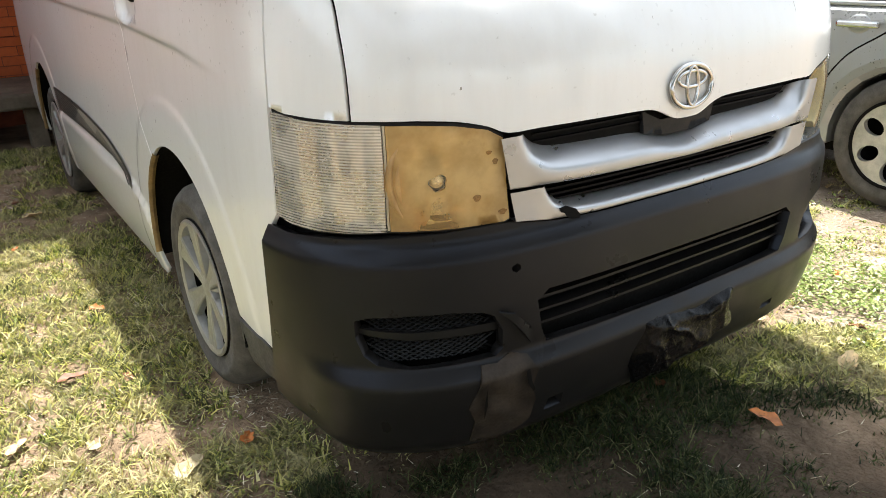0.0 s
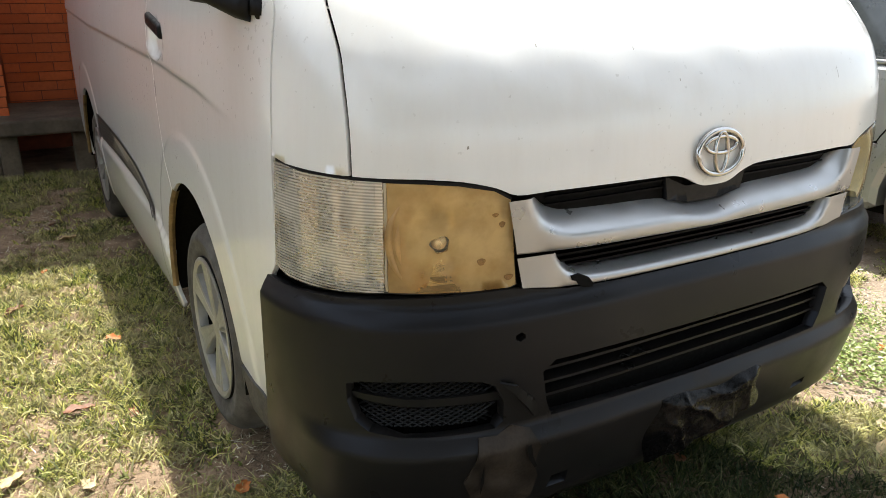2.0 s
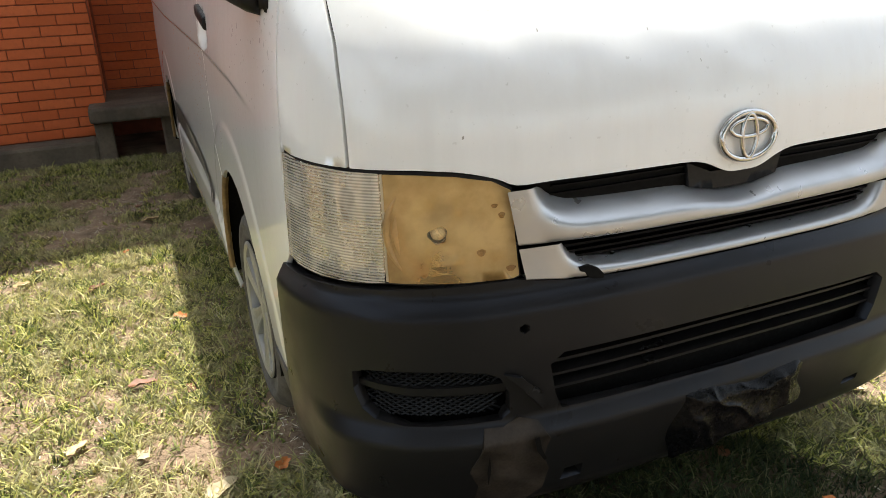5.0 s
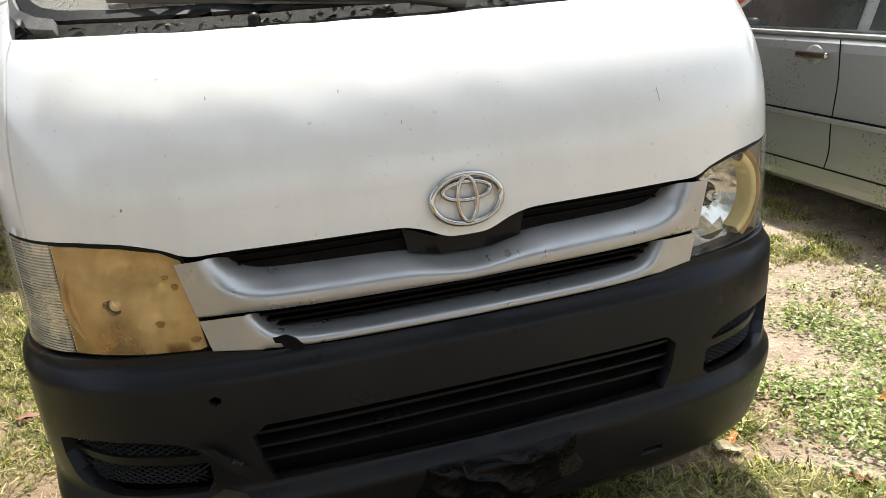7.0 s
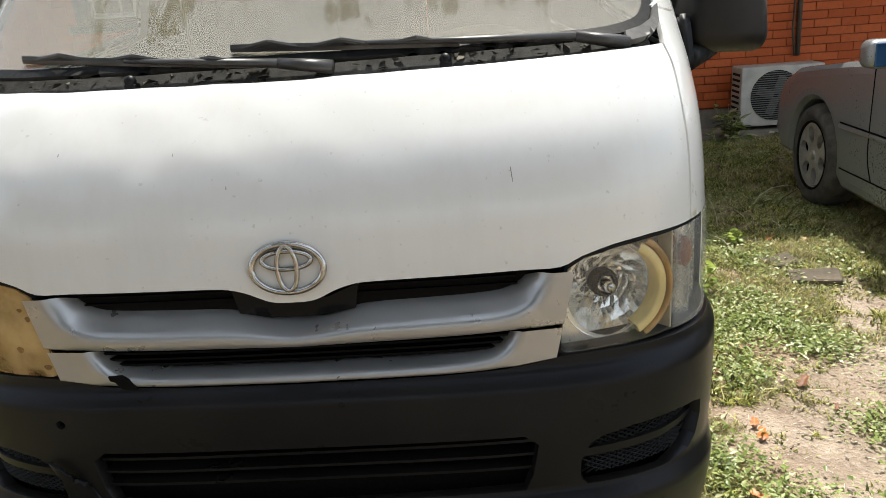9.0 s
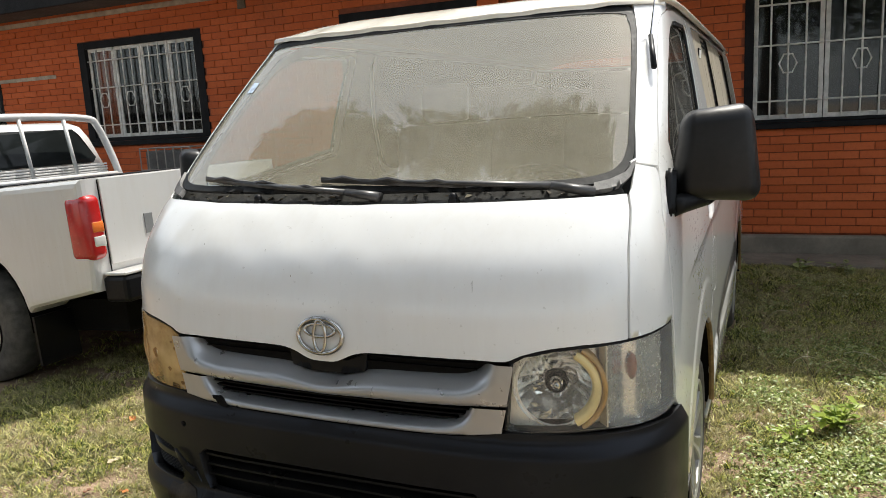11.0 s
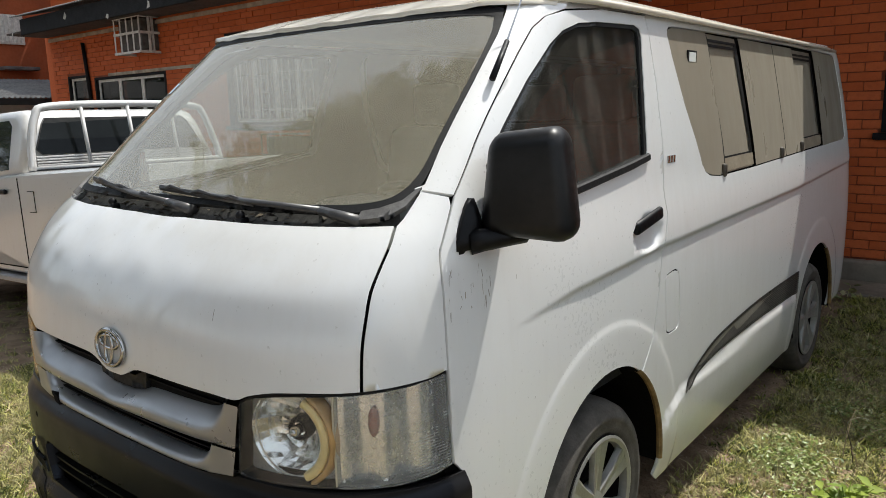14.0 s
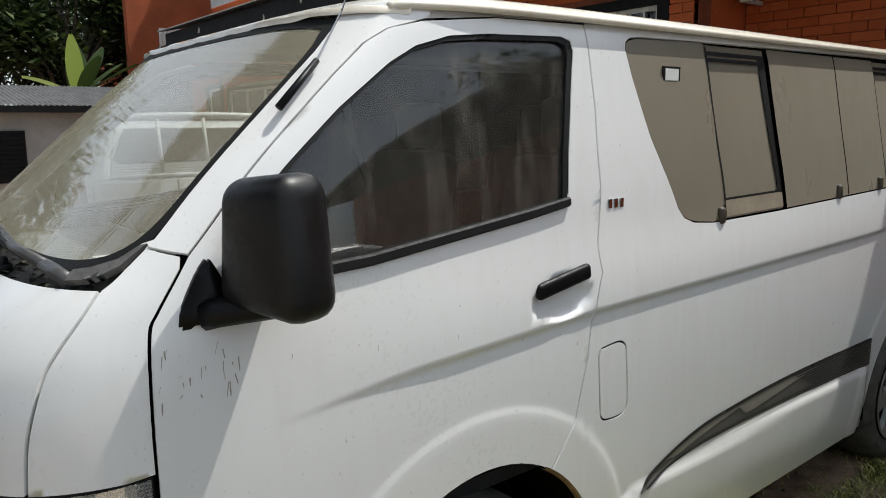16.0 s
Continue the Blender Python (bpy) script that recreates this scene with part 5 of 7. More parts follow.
def brick_wall(parent, y, x0, x1, z0, z1, gaps, near_box, face=1, skip=0):
    """Running bond on the plane y, pieces in the near box as objects, the rest in one mesh."""
    rng = random.Random(int(abs(x0) * 100) + skip)
    vs, fs = [], []
    row, z = 0, z0
    while z + BH <= z1:
        x = x0 - (row % 2) * (BL + BJ) / 2 - rng.uniform(0, .012)
        while x < x1:
            segs = [(max(x, x0), min(x + BL, x1))]
            for gx0, gx1, gz0, gz1 in gaps:
                if z + BH > gz0 and z < gz1:
                    segs = [q for a, b in segs for q in ((a, min(b, gx0)), (max(a, gx1), b)) if q[1] - q[0] > .03]
            for a, b in segs:
                l = b - a
                if l < .03:
                    continue
                push = rng.uniform(-.003, .003)
                nx0, nx1, nz0, nz1 = near_box
                if nx0 < a and b < nx1 and nz0 <= z < nz1:
                    k = round(l, 2)
                    if k not in BRICKS:
                        BRICKS[k] = brick_mesh(k)
                    o = part("brick", BRICKS[k], None, parent)
                    o.location = (a, y + push, z)
                else:
                    n = len(vs)
                    yf, yb = y - .014 + push, y + .05
                    vs += [(a, yf, z), (b, yf, z), (b, yf, z + BH), (a, yf, z + BH), (a, yb, z), (b, yb, z), (b, yb, z + BH), (a, yb, z + BH)]
                    fs += [(n, n + 1, n + 2, n + 3), (n + 3, n + 2, n + 6, n + 7), (n + 1, n + 5, n + 6, n + 2), (n + 4, n, n + 3, n + 7), (n + 4, n + 5, n + 1, n)]
            x += BL + BJ
        z += BH + BJ
        row += 1
    tagged(part("brickwork", mesh_from("brickwork", vs, fs, M_BRICK), None, parent), kind="stuff")


def wall_with_gaps(y0, y1, x0, x1, z0, z1, gaps):
    """A thick wall in pieces round its openings."""
    bm = bmesh.new()
    xs = sorted({x0, x1, *[g for q in gaps for g in q[:2] if x0 < g < x1]})
    for a, b in zip(xs, xs[1:]):
        cuts = sorted((q[2], q[3]) for q in gaps if q[0] <= a and q[1] >= b)
        z = z0
        for c0, c1 in cuts:
            if c0 > z:
                add_box(bm, (a, y0, z), (b, y1, c0))
            z = max(z, c1)
        if z < z1:
            add_box(bm, (a, y0, z), (b, y1, z1))
    return bm


YA, YB, CORNER = 5.09, 5.80, -1.24
WIN_A = (-6.53, -4.66, 1.42, 2.58)
WIN_M = (-2.91, -1.45, 1.42, 2.54)
WIN_L = (-10.05, -7.97, 1.30, 2.20)
WIN_K = (-10.95, -10.2, 1.30, 2.26)
WIN_B = (.79, 2.62, 1.285, 2.50)
wall_a = tagged(part("wall_left", wall_with_gaps(YA, YA + .22, -11.45, CORNER, 0, 3.02, [WIN_A, WIN_M, WIN_L, WIN_K]), M_MORTAR), "red brick wall with dark barred windows", "wall", kind="structure")
wall_b = tagged(part("wall_right", wall_with_gaps(YB, YB + .22, CORNER, 9.0, 0, 3.35, [WIN_B]), M_MORTAR), "shaded red brick wall under the eaves", "wall", kind="structure")
tagged(part("wall_return", box((CORNER - .22, YA + .22, 0), (CORNER, YB + .22, 3.02)), M_BRICK), "short brick return wall", "wall", kind="structure")
tagged(part("wall_end", box((-11.67, YA, 0), (-11.45, 9, 3.02)), M_BRICK), "brick end wall", "wall", kind="structure")
brick_wall(wall_a, YA, -11.45, CORNER, .20, 2.99, [WIN_A, WIN_M, WIN_L, WIN_K], (-3.3, CORNER + .3, .1, 1.75))
brick_wall(wall_b, YB, CORNER + .02, 9.0, .30, 3.30, [WIN_B], (.5, 3.6, .2, 1.35), skip=3)
tagged(part("kerb", box((-11.4, 4.86, -.05), (-1.34, YA - .002, .195), .025, 2), M_CONC), "stained concrete kerb along the wall", "kerb", kind="structure")
step = thing("step_slab", "worn concrete step slab on low piers", "step")
part("slab", box((-1.36, 4.78, .325), (.1, YB - .016, .432), .018, 2), M_CONC, step)
for x in (-1.34, -.88, -.1):
    part("pier", box((x, 4.84, -.02), (x + .12, 5.0, .33), .015), M_CONC, step)
tagged(part("plinth", box((.1, YB - .11, -.05), (9, YB - .016, .29), .02, 2), M_CONC2), "grey concrete plinth", "plinth", kind="structure")
tagged(part("apron", box((.3, 5.2, -.05), (9, YB - .112, .135), .03, 2), M_CONC2), "cracked concrete apron", "pavement", kind="structure")
tagged(part("lintel_band", box((-9.6, YA - .022, 2.205), (-6.95, YA - .0145, 2.25), .004), plain("old_plaster", (.42, .36, .28), .9, var=.4, scale=8)), "flaking pale plaster band over the window", "trim", kind="structure")

# eaves and tin roof
fascia = thing("roof_edge", "black bitumen fascia with flaking paint under tin roofing", "fascia", kind="structure")
part("fascia_board", box((-10.95, 4.42, 2.885), (9.2, 4.46, 3.125), .006), M_BLACKWOOD, fascia)
part("soffit", box((-11.6, 4.462, 2.935), (9.2, YB + .2, 2.96)), plain("soffit_board", (.060, .052, .045), .85, var=.4, scale=3), fascia)
part("wall_plate", box((-11.44, YA - .05, 2.90 - .055), (CORNER, YA - .016, 2.898), .004), plain("pale_timber", (.38, .30, .22), .85, var=.3), fascia, "pale timber strip")
rng = random.Random(4)
for k in range(9):
    x = -11 + k * 1.25 + rng.uniform(-.5, .5)
    z = rng.uniform(2.90, 3.04)
    bm = bmesh.new()
    n = 7
    vs = [bm.verts.new((x + rng.uniform(.03, .09) * math.cos(2 * math.pi * j / n) * rng.uniform(.3, 1.4), 4.4185, z + rng.uniform(.01, .07) * math.sin(2 * math.pi * j / n))) for j in range(n)]
    bm.faces.new(vs[::-1])
    part("flake", bm, M_PLASTER, fascia)


def corrugated(x0, x1, y0, y1, za, zb, pitch=.076, amp=.011, along="x"):
    """Corrugated sheet from the edge at y0 (height za) to y1 (height zb), ribs down the slope."""
    n = int((x1 - x0) / pitch * 6)
    vs, fs = [], []
    for j, (y, z) in enumerate(((y0, za), (y1, zb))):
        for i in range(n + 1):
            x = x0 + (x1 - x0) * i / n
            w = amp * math.sin(2 * math.pi * (x - x0) / pitch)
            vs.append((x, y, z + w))
    m = len(vs)
    vs += [(x, y, z - .006) for x, y, z in vs]
    k = n + 1
    for i in range(n):
        fs.append((i, i + 1, k + i + 1, k + i))
        fs.append((m + i, m + i + 1, i + 1, i))
    return vs, fs


vs, fs = corrugated(-11.1, 9.3, 4.33, 9.6, 3.165, 4.35)
tagged(part("tin_roof", mesh_from("tin_roof", vs, fs, M_TINDARK), None), "weathered corrugated tin roof", "roof", kind="structure")


def barred_window(win, y, panes, label, sill=True, frame_w=.11, deep=.10, backing=M_DARKIN, bars=True):
    x0, x1, z0, z1 = win
    w = thing("window", label, "window", kind="structure")
    bm = bmesh.new()
    f = frame_w
    add_box(bm, (x0, y - .02, z0), (x0 + f, y + .12, z1), .004)
    add_box(bm, (x1 - f, y - .02, z0), (x1, y + .12, z1), .004)
    add_box(bm, (x0 + f, y - .02, z1 - f * .7), (x1 - f, y + .12, z1), .004)
    add_box(bm, (x0 + f, y - .02, z0), (x1 - f, y + .12, z0 + f * .4), .004)
    part("window_frame", bm, M_BLACKWOOD, w, "black painted surround")
    if sill:
        part("window_sill", box((x0 - .05, y - .06, z0 - .055), (x1 + .05, y + .05, z0 - .002), .008), M_BLACKWOOD, w, "black sill with flaked paint")
    a, b = x0 + f, x1 - f
    lo, hi = z0 + f * .4, z1 - f * .7
    pw = (b - a) / panes
    for k in range(panes):
        l, r = a + k * pw + .004, a + (k + 1) * pw - .004
        bm = bmesh.new()
        for q in ((l, r, lo, lo + .04), (l, r, hi - .04, hi), (l, l + .036, lo + .04, hi - .04), (r - .036, r, lo + .04, hi - .04)):
            add_box(bm, (q[0], y + .02, q[2]), (q[1], y + .055, q[3]), .004)
        c = part("casement", bm, M_WHITEMETAL, w, "white steel casement")
        pn = part("pane", box((l + .036, y + .036, lo + .04), (r - .036, y + .040, hi - .04)), M_PANE, c, "dusty pane")
        pn.visible_shadow = False
        if not bars:
            continue
        bm = bmesh.new()
        n = max(3, int((r - l) / .13))
        for i in range(1, n):
            x = l + (r - l) * i / n
            add_tube(bm, [(x, y + .008, lo + .02), (x, y + .008, hi - .02)], .009, 5)
        for z in (lo + (hi - lo) * .14, lo + (hi - lo) * .56, lo + (hi - lo) * .86):
            add_tube(bm, [(l, y + .004, z), (r, y + .004, z)], .008, 5)
        cx, cz, rr = (l + r) / 2, lo + (hi - lo) * .42, .07
        add_tube(bm, [(cx + rr * math.cos(q), y + .004, cz + rr * 1.3 * math.sin(q)) for q in np.linspace(0, 2 * math.pi, 6, endpoint=False)], .008, 5, True)
        part("burglar_bars", bm, M_WHITEMETAL, c, "white welded burglar bars")
    # near-black panel: the room's darkness is in its colour
    part("room_backing", box((x0 + .02, y + .5, z0), (x1 - .02, y + .52, z1)), backing, w, "near-black panel standing in for the unlit room")
    return w


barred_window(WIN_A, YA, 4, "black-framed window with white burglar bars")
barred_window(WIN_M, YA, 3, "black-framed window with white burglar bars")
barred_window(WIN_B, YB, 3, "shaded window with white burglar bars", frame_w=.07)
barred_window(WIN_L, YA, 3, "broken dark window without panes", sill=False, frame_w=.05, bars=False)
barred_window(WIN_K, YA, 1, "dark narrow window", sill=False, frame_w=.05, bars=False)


def window_unit(x0, x1, z0, z1, y, depth):
    """Air conditioner in a welded cage that juts from the wall."""
    a = thing("caged_air_conditioner", "old air conditioner in a white welded steel cage", "air conditioner", group="caged units")
    part("unit_body", box((x0 + .03, y - depth + .05, z0 + .03), (x1 - .03, y + .04, z1 - .03), .01), plain("old_unit", (.10, .09, .08), .8, var=.5), a, "dark rusty unit")
    yf = y - depth

    def cage_bar(a_, b_):
        part("cage_bar", box(a_, b_), M_WHITEMETAL, a)
    for x in np.linspace(x0, x1, 5):
        cage_bar((x - .014, yf - .0015, z0), (x + .014, yf + .006, z1))
    for z in (z0, (z0 + z1) / 2 + .02, z1):
        cage_bar((x0 - .014, yf - .014, z - .016), (x1 + .014, yf - .002, z + .016))
        for x in (x0, x1):
            cage_bar((x - .014, yf + .007, z - .016), (x + .014, y, z + .016))
    for x in (x0, x1):
        for yy in np.linspace(yf + .15, y - .1, 2):
            cage_bar((x - .017, yy - .012, z0), (x + .017, yy + .012, z1))


window_unit(-8.72, -8.05, 2.46, 2.94, YA - .016, .30)
window_unit(-1.10, -.36, 2.47, 3.0, YB - .016, .28)
part("vent_hole", box((-4.12, YA - .035, 2.72), (-4.02, YA - .016, 2.88), .004), M_CONC, wall_a, "small weathered vent cover")
bm = bmesh.new()
add_tube(bm, [(-10.25, YA - .05, 2.75), (-10.2, YA - .05, 2.3), (-10.12, YA - .05, 1.4)], .03, 8)
tagged(part("downpipe", bm, M_BLACKWOOD, None, "", True), "dark rusty pipe down the brick wall", "pipe")
bm = bmesh.new()
add_tube(bm, [(3.23, YB - .03, .72), (3.22, YB - .04, 1.2), (3.26, YB - .03, 2.0), (3.24, YB - .03, 2.9)], .022, 8)
add_tube(bm, [(3.20, YB - .04, .72), (3.16, YB - .06, .95), (3.17, YB - .05, 1.3)], .009, 6)
tagged(part("conduit_pipe", bm, M_CONC, None, "", True), "dirty pipe and cable down the brick wall", "pipe")


def outdoor_unit(x0, y0, z0):
    a = thing("air_conditioner_condenser", "cream outdoor air conditioner unit on the concrete apron", "air conditioner")
    W, D, H = .70, .26, .54
    part("case", box((x0, y0, z0 + .03), (x0 + W, y0 + D, z0 + H), .012, 2), M_ACBODY, a)
    cx, cz, r = x0 + .30, z0 + .29, .215
    t = Matrix.Translation((cx, y0 - .002, cz)) @ Matrix.Rotation(radians(90), 4, "Z")
    bm = bmesh.new()
    add_lathe(bm, [(0, -.0), (r, .0), (r, .004)], 40, t)
    part("fan_hole", bm, M_DARKIN, a, "dark fan opening")
    bm = bmesh.new()
    for k in range(-11, 12):
        z = k * .0185
        h = math.sqrt(max(0, r * r - z * z))
        add_box(bm, (cx - h, y0 - .016, cz + z - .0028), (cx + h, y0 - .008, cz + z + .0028))
    part("fan_grille", bm, plain("grille_grey", (.22, .22, .21), .6), a, "grey wire fan guard")
    bm = bmesh.new()
    for k in range(4):
        add_box(bm, (cx + .02, y0 - .007, cz - .03), (cx + .17, y0 - .004, cz + .04), 0, 1, Matrix.Translation((cx, 0, cz)) @ Matrix.Rotation(radians(90 * k + 20), 4, "Y") @ Matrix.Translation((-cx, 0, -cz)))
    part("fan_blade", bm, M_TINDARK, a)
    part("service_panel", box((x0 + .545, y0 - .006, z0 + .05), (x0 + W - .01, y0 - .001, z0 + H - .02), .003), M_ACBODY, a)
    for k in range(9):
        part("side_slot", box((x0 - .004, y0 + .04, z0 + .08 + k * .048), (x0 - .0005, y0 + D - .04, z0 + .10 + k * .048)), M_DARKIN, a)
    for x in (x0 + .06, x0 + W - .12):
        part("foot", box((x, y0 + .01, z0), (x + .06, y0 + D, z0 + .03), .005), M_BLACK, a)


outdoor_unit(2.63, 5.42, .137)
part_crate = thing("wire_crate", "old grey wire crate against the brick wall", "crate")
bm = bmesh.new()
for x in np.linspace(-5.15, -4.45, 7):
    add_tube(bm, [(x, 4.5, 0), (x, 4.5, 1.33), (x, 4.8, 1.33)], .008, 5)
for z in (.9, 1.1, 1.33):
    add_tube(bm, [(-5.15, 4.5, z), (-4.45, 4.5, z), (-4.45, 4.8, z)], .008, 5)
part("wire", bm, plain("galvanised", (.30, .28, .25), .6, .4), part_crate)
part("load", box((-5.12, 4.54, -.01), (-4.48, 4.82, 1.3), .02), M_TINDARK, part_crate, "rusty metal box")

# taller block and shed in the distance
def far_block():
    b = thing("far_building", "distant orange-red building with white slatted window", "building")
    part("wall", box((-30, 8.1, 0), (-11.8, 14, 4.74)), M_BRICK, b)
    # side wall's orange is set darker than the brick of the far wall
    part("side_wall", box((-18.25, 5.85, 0), (-18, 8.095, 6.6)), plain("darker_orange_wall", (.30, .072, .022), .85, var=.25, scale=1.5, bump=.1), b)
    for x0, x1, yy, z0 in ((-30, -12.25, 8.06, 4.72), (-12.2, -3.0, 7.98, 3.9)):
        vs, fs = corrugated(x0, x1, 0, 1, 0, 0, .12, .016)
        vs = [(x, yy + z, z0 + y * 3.2) for x, y, z in vs]
        part("cladding", mesh_from("cladding", vs, fs, M_TIN), None, b, "grey corrugated sheet upper storey")
    win = part("window", box((-17.985, 6.62, 3.42), (-17.95, 7.36, 4.12), .0), M_WHITEMETAL, b, "white slatted window")
    for k in range(8):
        part("slat", box((-17.945, 6.65 + k * .088, 3.45), (-17.92, 6.70 + k * .088, 4.09)), M_WHITEMETAL, win)
    part("ledge", box((-17.99, 6.7, 2.80), (-17.6, 7.5, 2.88), .01), M_TINDARK, b, "dark ledge")
    part("window_unit", box((-14.95, 7.90, 4.26), (-14.15, 8.09, 4.64), .02), M_TINDARK, b, "boxed air unit")


far_block()
shed = thing("shed", "low white-walled shed with a weathered tin roof", "shed")
part("wall", box((-16, -6, 0), (-13.0, 7.6, 1.93)), M_PLASTER, shed)
vs, fs = corrugated(-7, 7.9, 0, 1, 0, 0, .09, .014)
vs = [(-12.7 - y * 3.2, x, 1.98 + y * .50 + z) for x, y, z in vs]
part("roof", mesh_from("roof", vs, fs, M_TINDARK), None, shed, "grey corrugated tin")
part("roof_board", box((-12.72, -7, 1.85), (-12.68, 7.9, 1.97)), M_BLACKWOOD, shed)
lv = part("louvre_window", box((-12.998, 1.9, .62), (-12.97, 2.50, 1.54), .0), M_DARKIN, shed, "black louvred window")
for k in range(11):
    part("louvre", box((-12.97, 1.92, .64 + k * .082), (-12.93, 2.48, .675 + k * .082)), M_BLACK, lv)

# ---- the two other parked vehicles ----
def alloy(r_tyre, r_rim, width, spokes, mat, hole=False):
    """A wheel that faces +x, its hub at the origin."""
    w = thing("wheel", "", "")
    h = width / 2
    bm = bmesh.new()
    add_lathe(bm, [(r_rim, -h), (r_rim + .04, -h), (r_tyre - .02, -h * .9), (r_tyre, -h * .5), (r_tyre, h * .5), (r_tyre - .02, h * .9), (r_rim + .045, h), (r_rim, h * .95), (r_rim - .01, h * .6)], 40)
    part("tyre", bm, M_TYRE, w, "dark tyre", True)
    bm = bmesh.new()
    add_lathe(bm, [(r_rim + .003, h * .9), (r_rim, h), (r_rim - .012, h * .97), (r_rim - .02, h * .5), (r_rim - .03, -h * .3), (.0, -h * .3)], 36)
    part("rim_barrel", bm, M_UNDER, w, "", True)
    if hole:
        outer = [(r_rim * .97 * math.cos(q), r_rim * .97 * math.sin(q)) for q in np.linspace(0, 2 * math.pi, 60, endpoint=False)]
        ovals = []
        for k in range(spokes):
            q0 = 2 * math.pi * k / spokes + .3
            ring = [(r_rim * .62 + r_rim * (1.45 / spokes) * math.cos(q), r_rim * (1.08 / spokes) * math.sin(q)) for q in np.linspace(0, 2 * math.pi, 18, endpoint=False)]
            ovals.append([(u * math.cos(q0) - v * math.sin(q0), u * math.sin(q0) + v * math.cos(q0)) for u, v in ring])
        pts, edges = [], []
        for lp in [outer] + ovals:
            b0 = len(pts)
            pts += lp
            edges += [(b0 + i, b0 + (i + 1) % len(lp)) for i in range(len(lp))]
        pts += [(r_rim * f * math.cos(q), r_rim * f * math.sin(q)) for f in (.12, .3) for q in np.linspace(0, 2 * math.pi, 10, endpoint=False)]
        v2, _, tris, *_ = delaunay([Vector(p) for p in pts], edges, [], 0, 1e-7)
        flat = np.array([(v.x, v.y) for v in v2])
        bm = bmesh.new()

        def dish(p):
            return h * (.80 + .10 * float(smooth01(.0, r_rim, math.hypot(*p))))
        fv = [bm.verts.new((dish(p), p[0], p[1])) for p in flat]
        for t in tris:
            mid = flat[list(t)].mean(0)[None]
            if inside(outer, mid)[0] and not any(inside(o, mid)[0] for o in ovals):
                bm.faces.new([fv[i] for i in t])
        rim_e = [e for e in bm.edges if len(e.link_faces) == 1]
        ex = bmesh.ops.extrude_edge_only(bm, edges=rim_e)
        for v in ex["geom"]:
            if isinstance(v, bmesh.types.BMVert):
                v.co.x -= .03
        bmesh.ops.recalc_face_normals(bm, faces=bm.faces)
        part("wheel_face", bm, mat, w, "dull wheel face with oval holes")
        bm = bmesh.new()
        add_lathe(bm, [(.0, h * .93), (.022, h * .93), (.03, h * .85), (.032, h * .7)], 16)
        part("hub_cap", bm, mat, w, "", True)
        return w
    bm = bmesh.new()
    add_lathe(bm, [(.0, h * .82), (.035, h * .82), (.06, h * .72), (.075, h * .5)], 20)
    for k in range(spokes):
        a = Matrix.Rotation(2 * math.pi * k / spokes + .3, 4, "X")
        f = 2.3 / spokes
        prof = ((.05, .05 * f * 1.3, h * .76), (r_rim * .55, .085 * f, h * .84), (r_rim - .01, .17 * f if hole else .10 * f, h * .90))
        vs = [[bm.verts.new(a @ Vector((hh, r, ww))) for hh, ww in ((z - .03, -w2 * 1.1), (z, -w2 * .8), (z, w2 * .8), (z - .03, w2 * 1.1))] for r, w2, z in prof]
        for u, v in zip(vs, vs[1:]):
            for j in range(3):
                bm.faces.new((u[j], v[j], v[j + 1], u[j + 1]))
    bmesh.ops.recalc_face_normals(bm, faces=bm.faces)
    part("spokes", bm, mat, w, "dull alloy spokes", False)
    return w


def body_from_profile(poly, half, bulge=.0, bevel=.05):
    """A car body: its side outline (length, height) drawn out across, with rounded shoulders."""
    bm = bmesh.new()
    add_prism(bm, poly, -half, half, 1)
    es = [e for e in bm.edges if abs(abs(e.verts[0].co.y) - half) < 1e-5 and abs(e.verts[0].co.y - e.verts[1].co.y) < 1e-5]
    bmesh.ops.bevel(bm, geom=es, offset=bevel, segments=3, affect="EDGES", profile=.6)
    return bm


def arch_pts(c, r, zc, z0, n=14):
    """Points over a wheel arch from front to back at the sill height z0."""
    a0 = math.asin((z0 - zc) / r)
    return [(c + r * math.cos(a), zc + r * math.sin(a)) for a in np.linspace(a0, math.pi - a0, n)]


# pickup: length runs along its own x from the tail (0) to the nose (5.0)
pick = thing("pickup_truck", "white double-cab pickup with a tubular bar behind the cab", "pickup")
PW = .865
BED, BELT, ROOF = 1.25, 1.235, 1.745
low = [(.02, .60), (0, .80), (.0, BED), (1.70, BED - .01), (1.78, BELT), (3.5, 1.19), (3.85, 1.15), (4.85, 1.05), (5.02, .90), (5.02, .50)]
low += [(4.66, .47)] + arch_pts(4.16, .47, .40, .47)[::1] + [(3.66, .46), (1.64, .46)] + arch_pts(1.13, .49, .395, .47) + [(.60, .50)]
part("body", body_from_profile(low, PW, bevel=.045), M_PICKUP, pick)
cab = [(1.72, BELT), (1.80, 1.58), (1.86, 1.68), (1.98, ROOF - .02), (2.6, ROOF), (3.10, ROOF - .01), (3.32, 1.67), (3.86, 1.16)]
bm = body_from_profile(cab, PW - .02, bevel=.07)
for v in bm.verts:
    if v.co.z > BELT:
        v.co.y *= 1 - .17 * (v.co.z - BELT) / .52
part("cab", bm, M_PICKUP, pick, "", True)


def cab_y(z):
    return (PW - .02) * (1 - .17 * max(0, z - BELT) / .52)


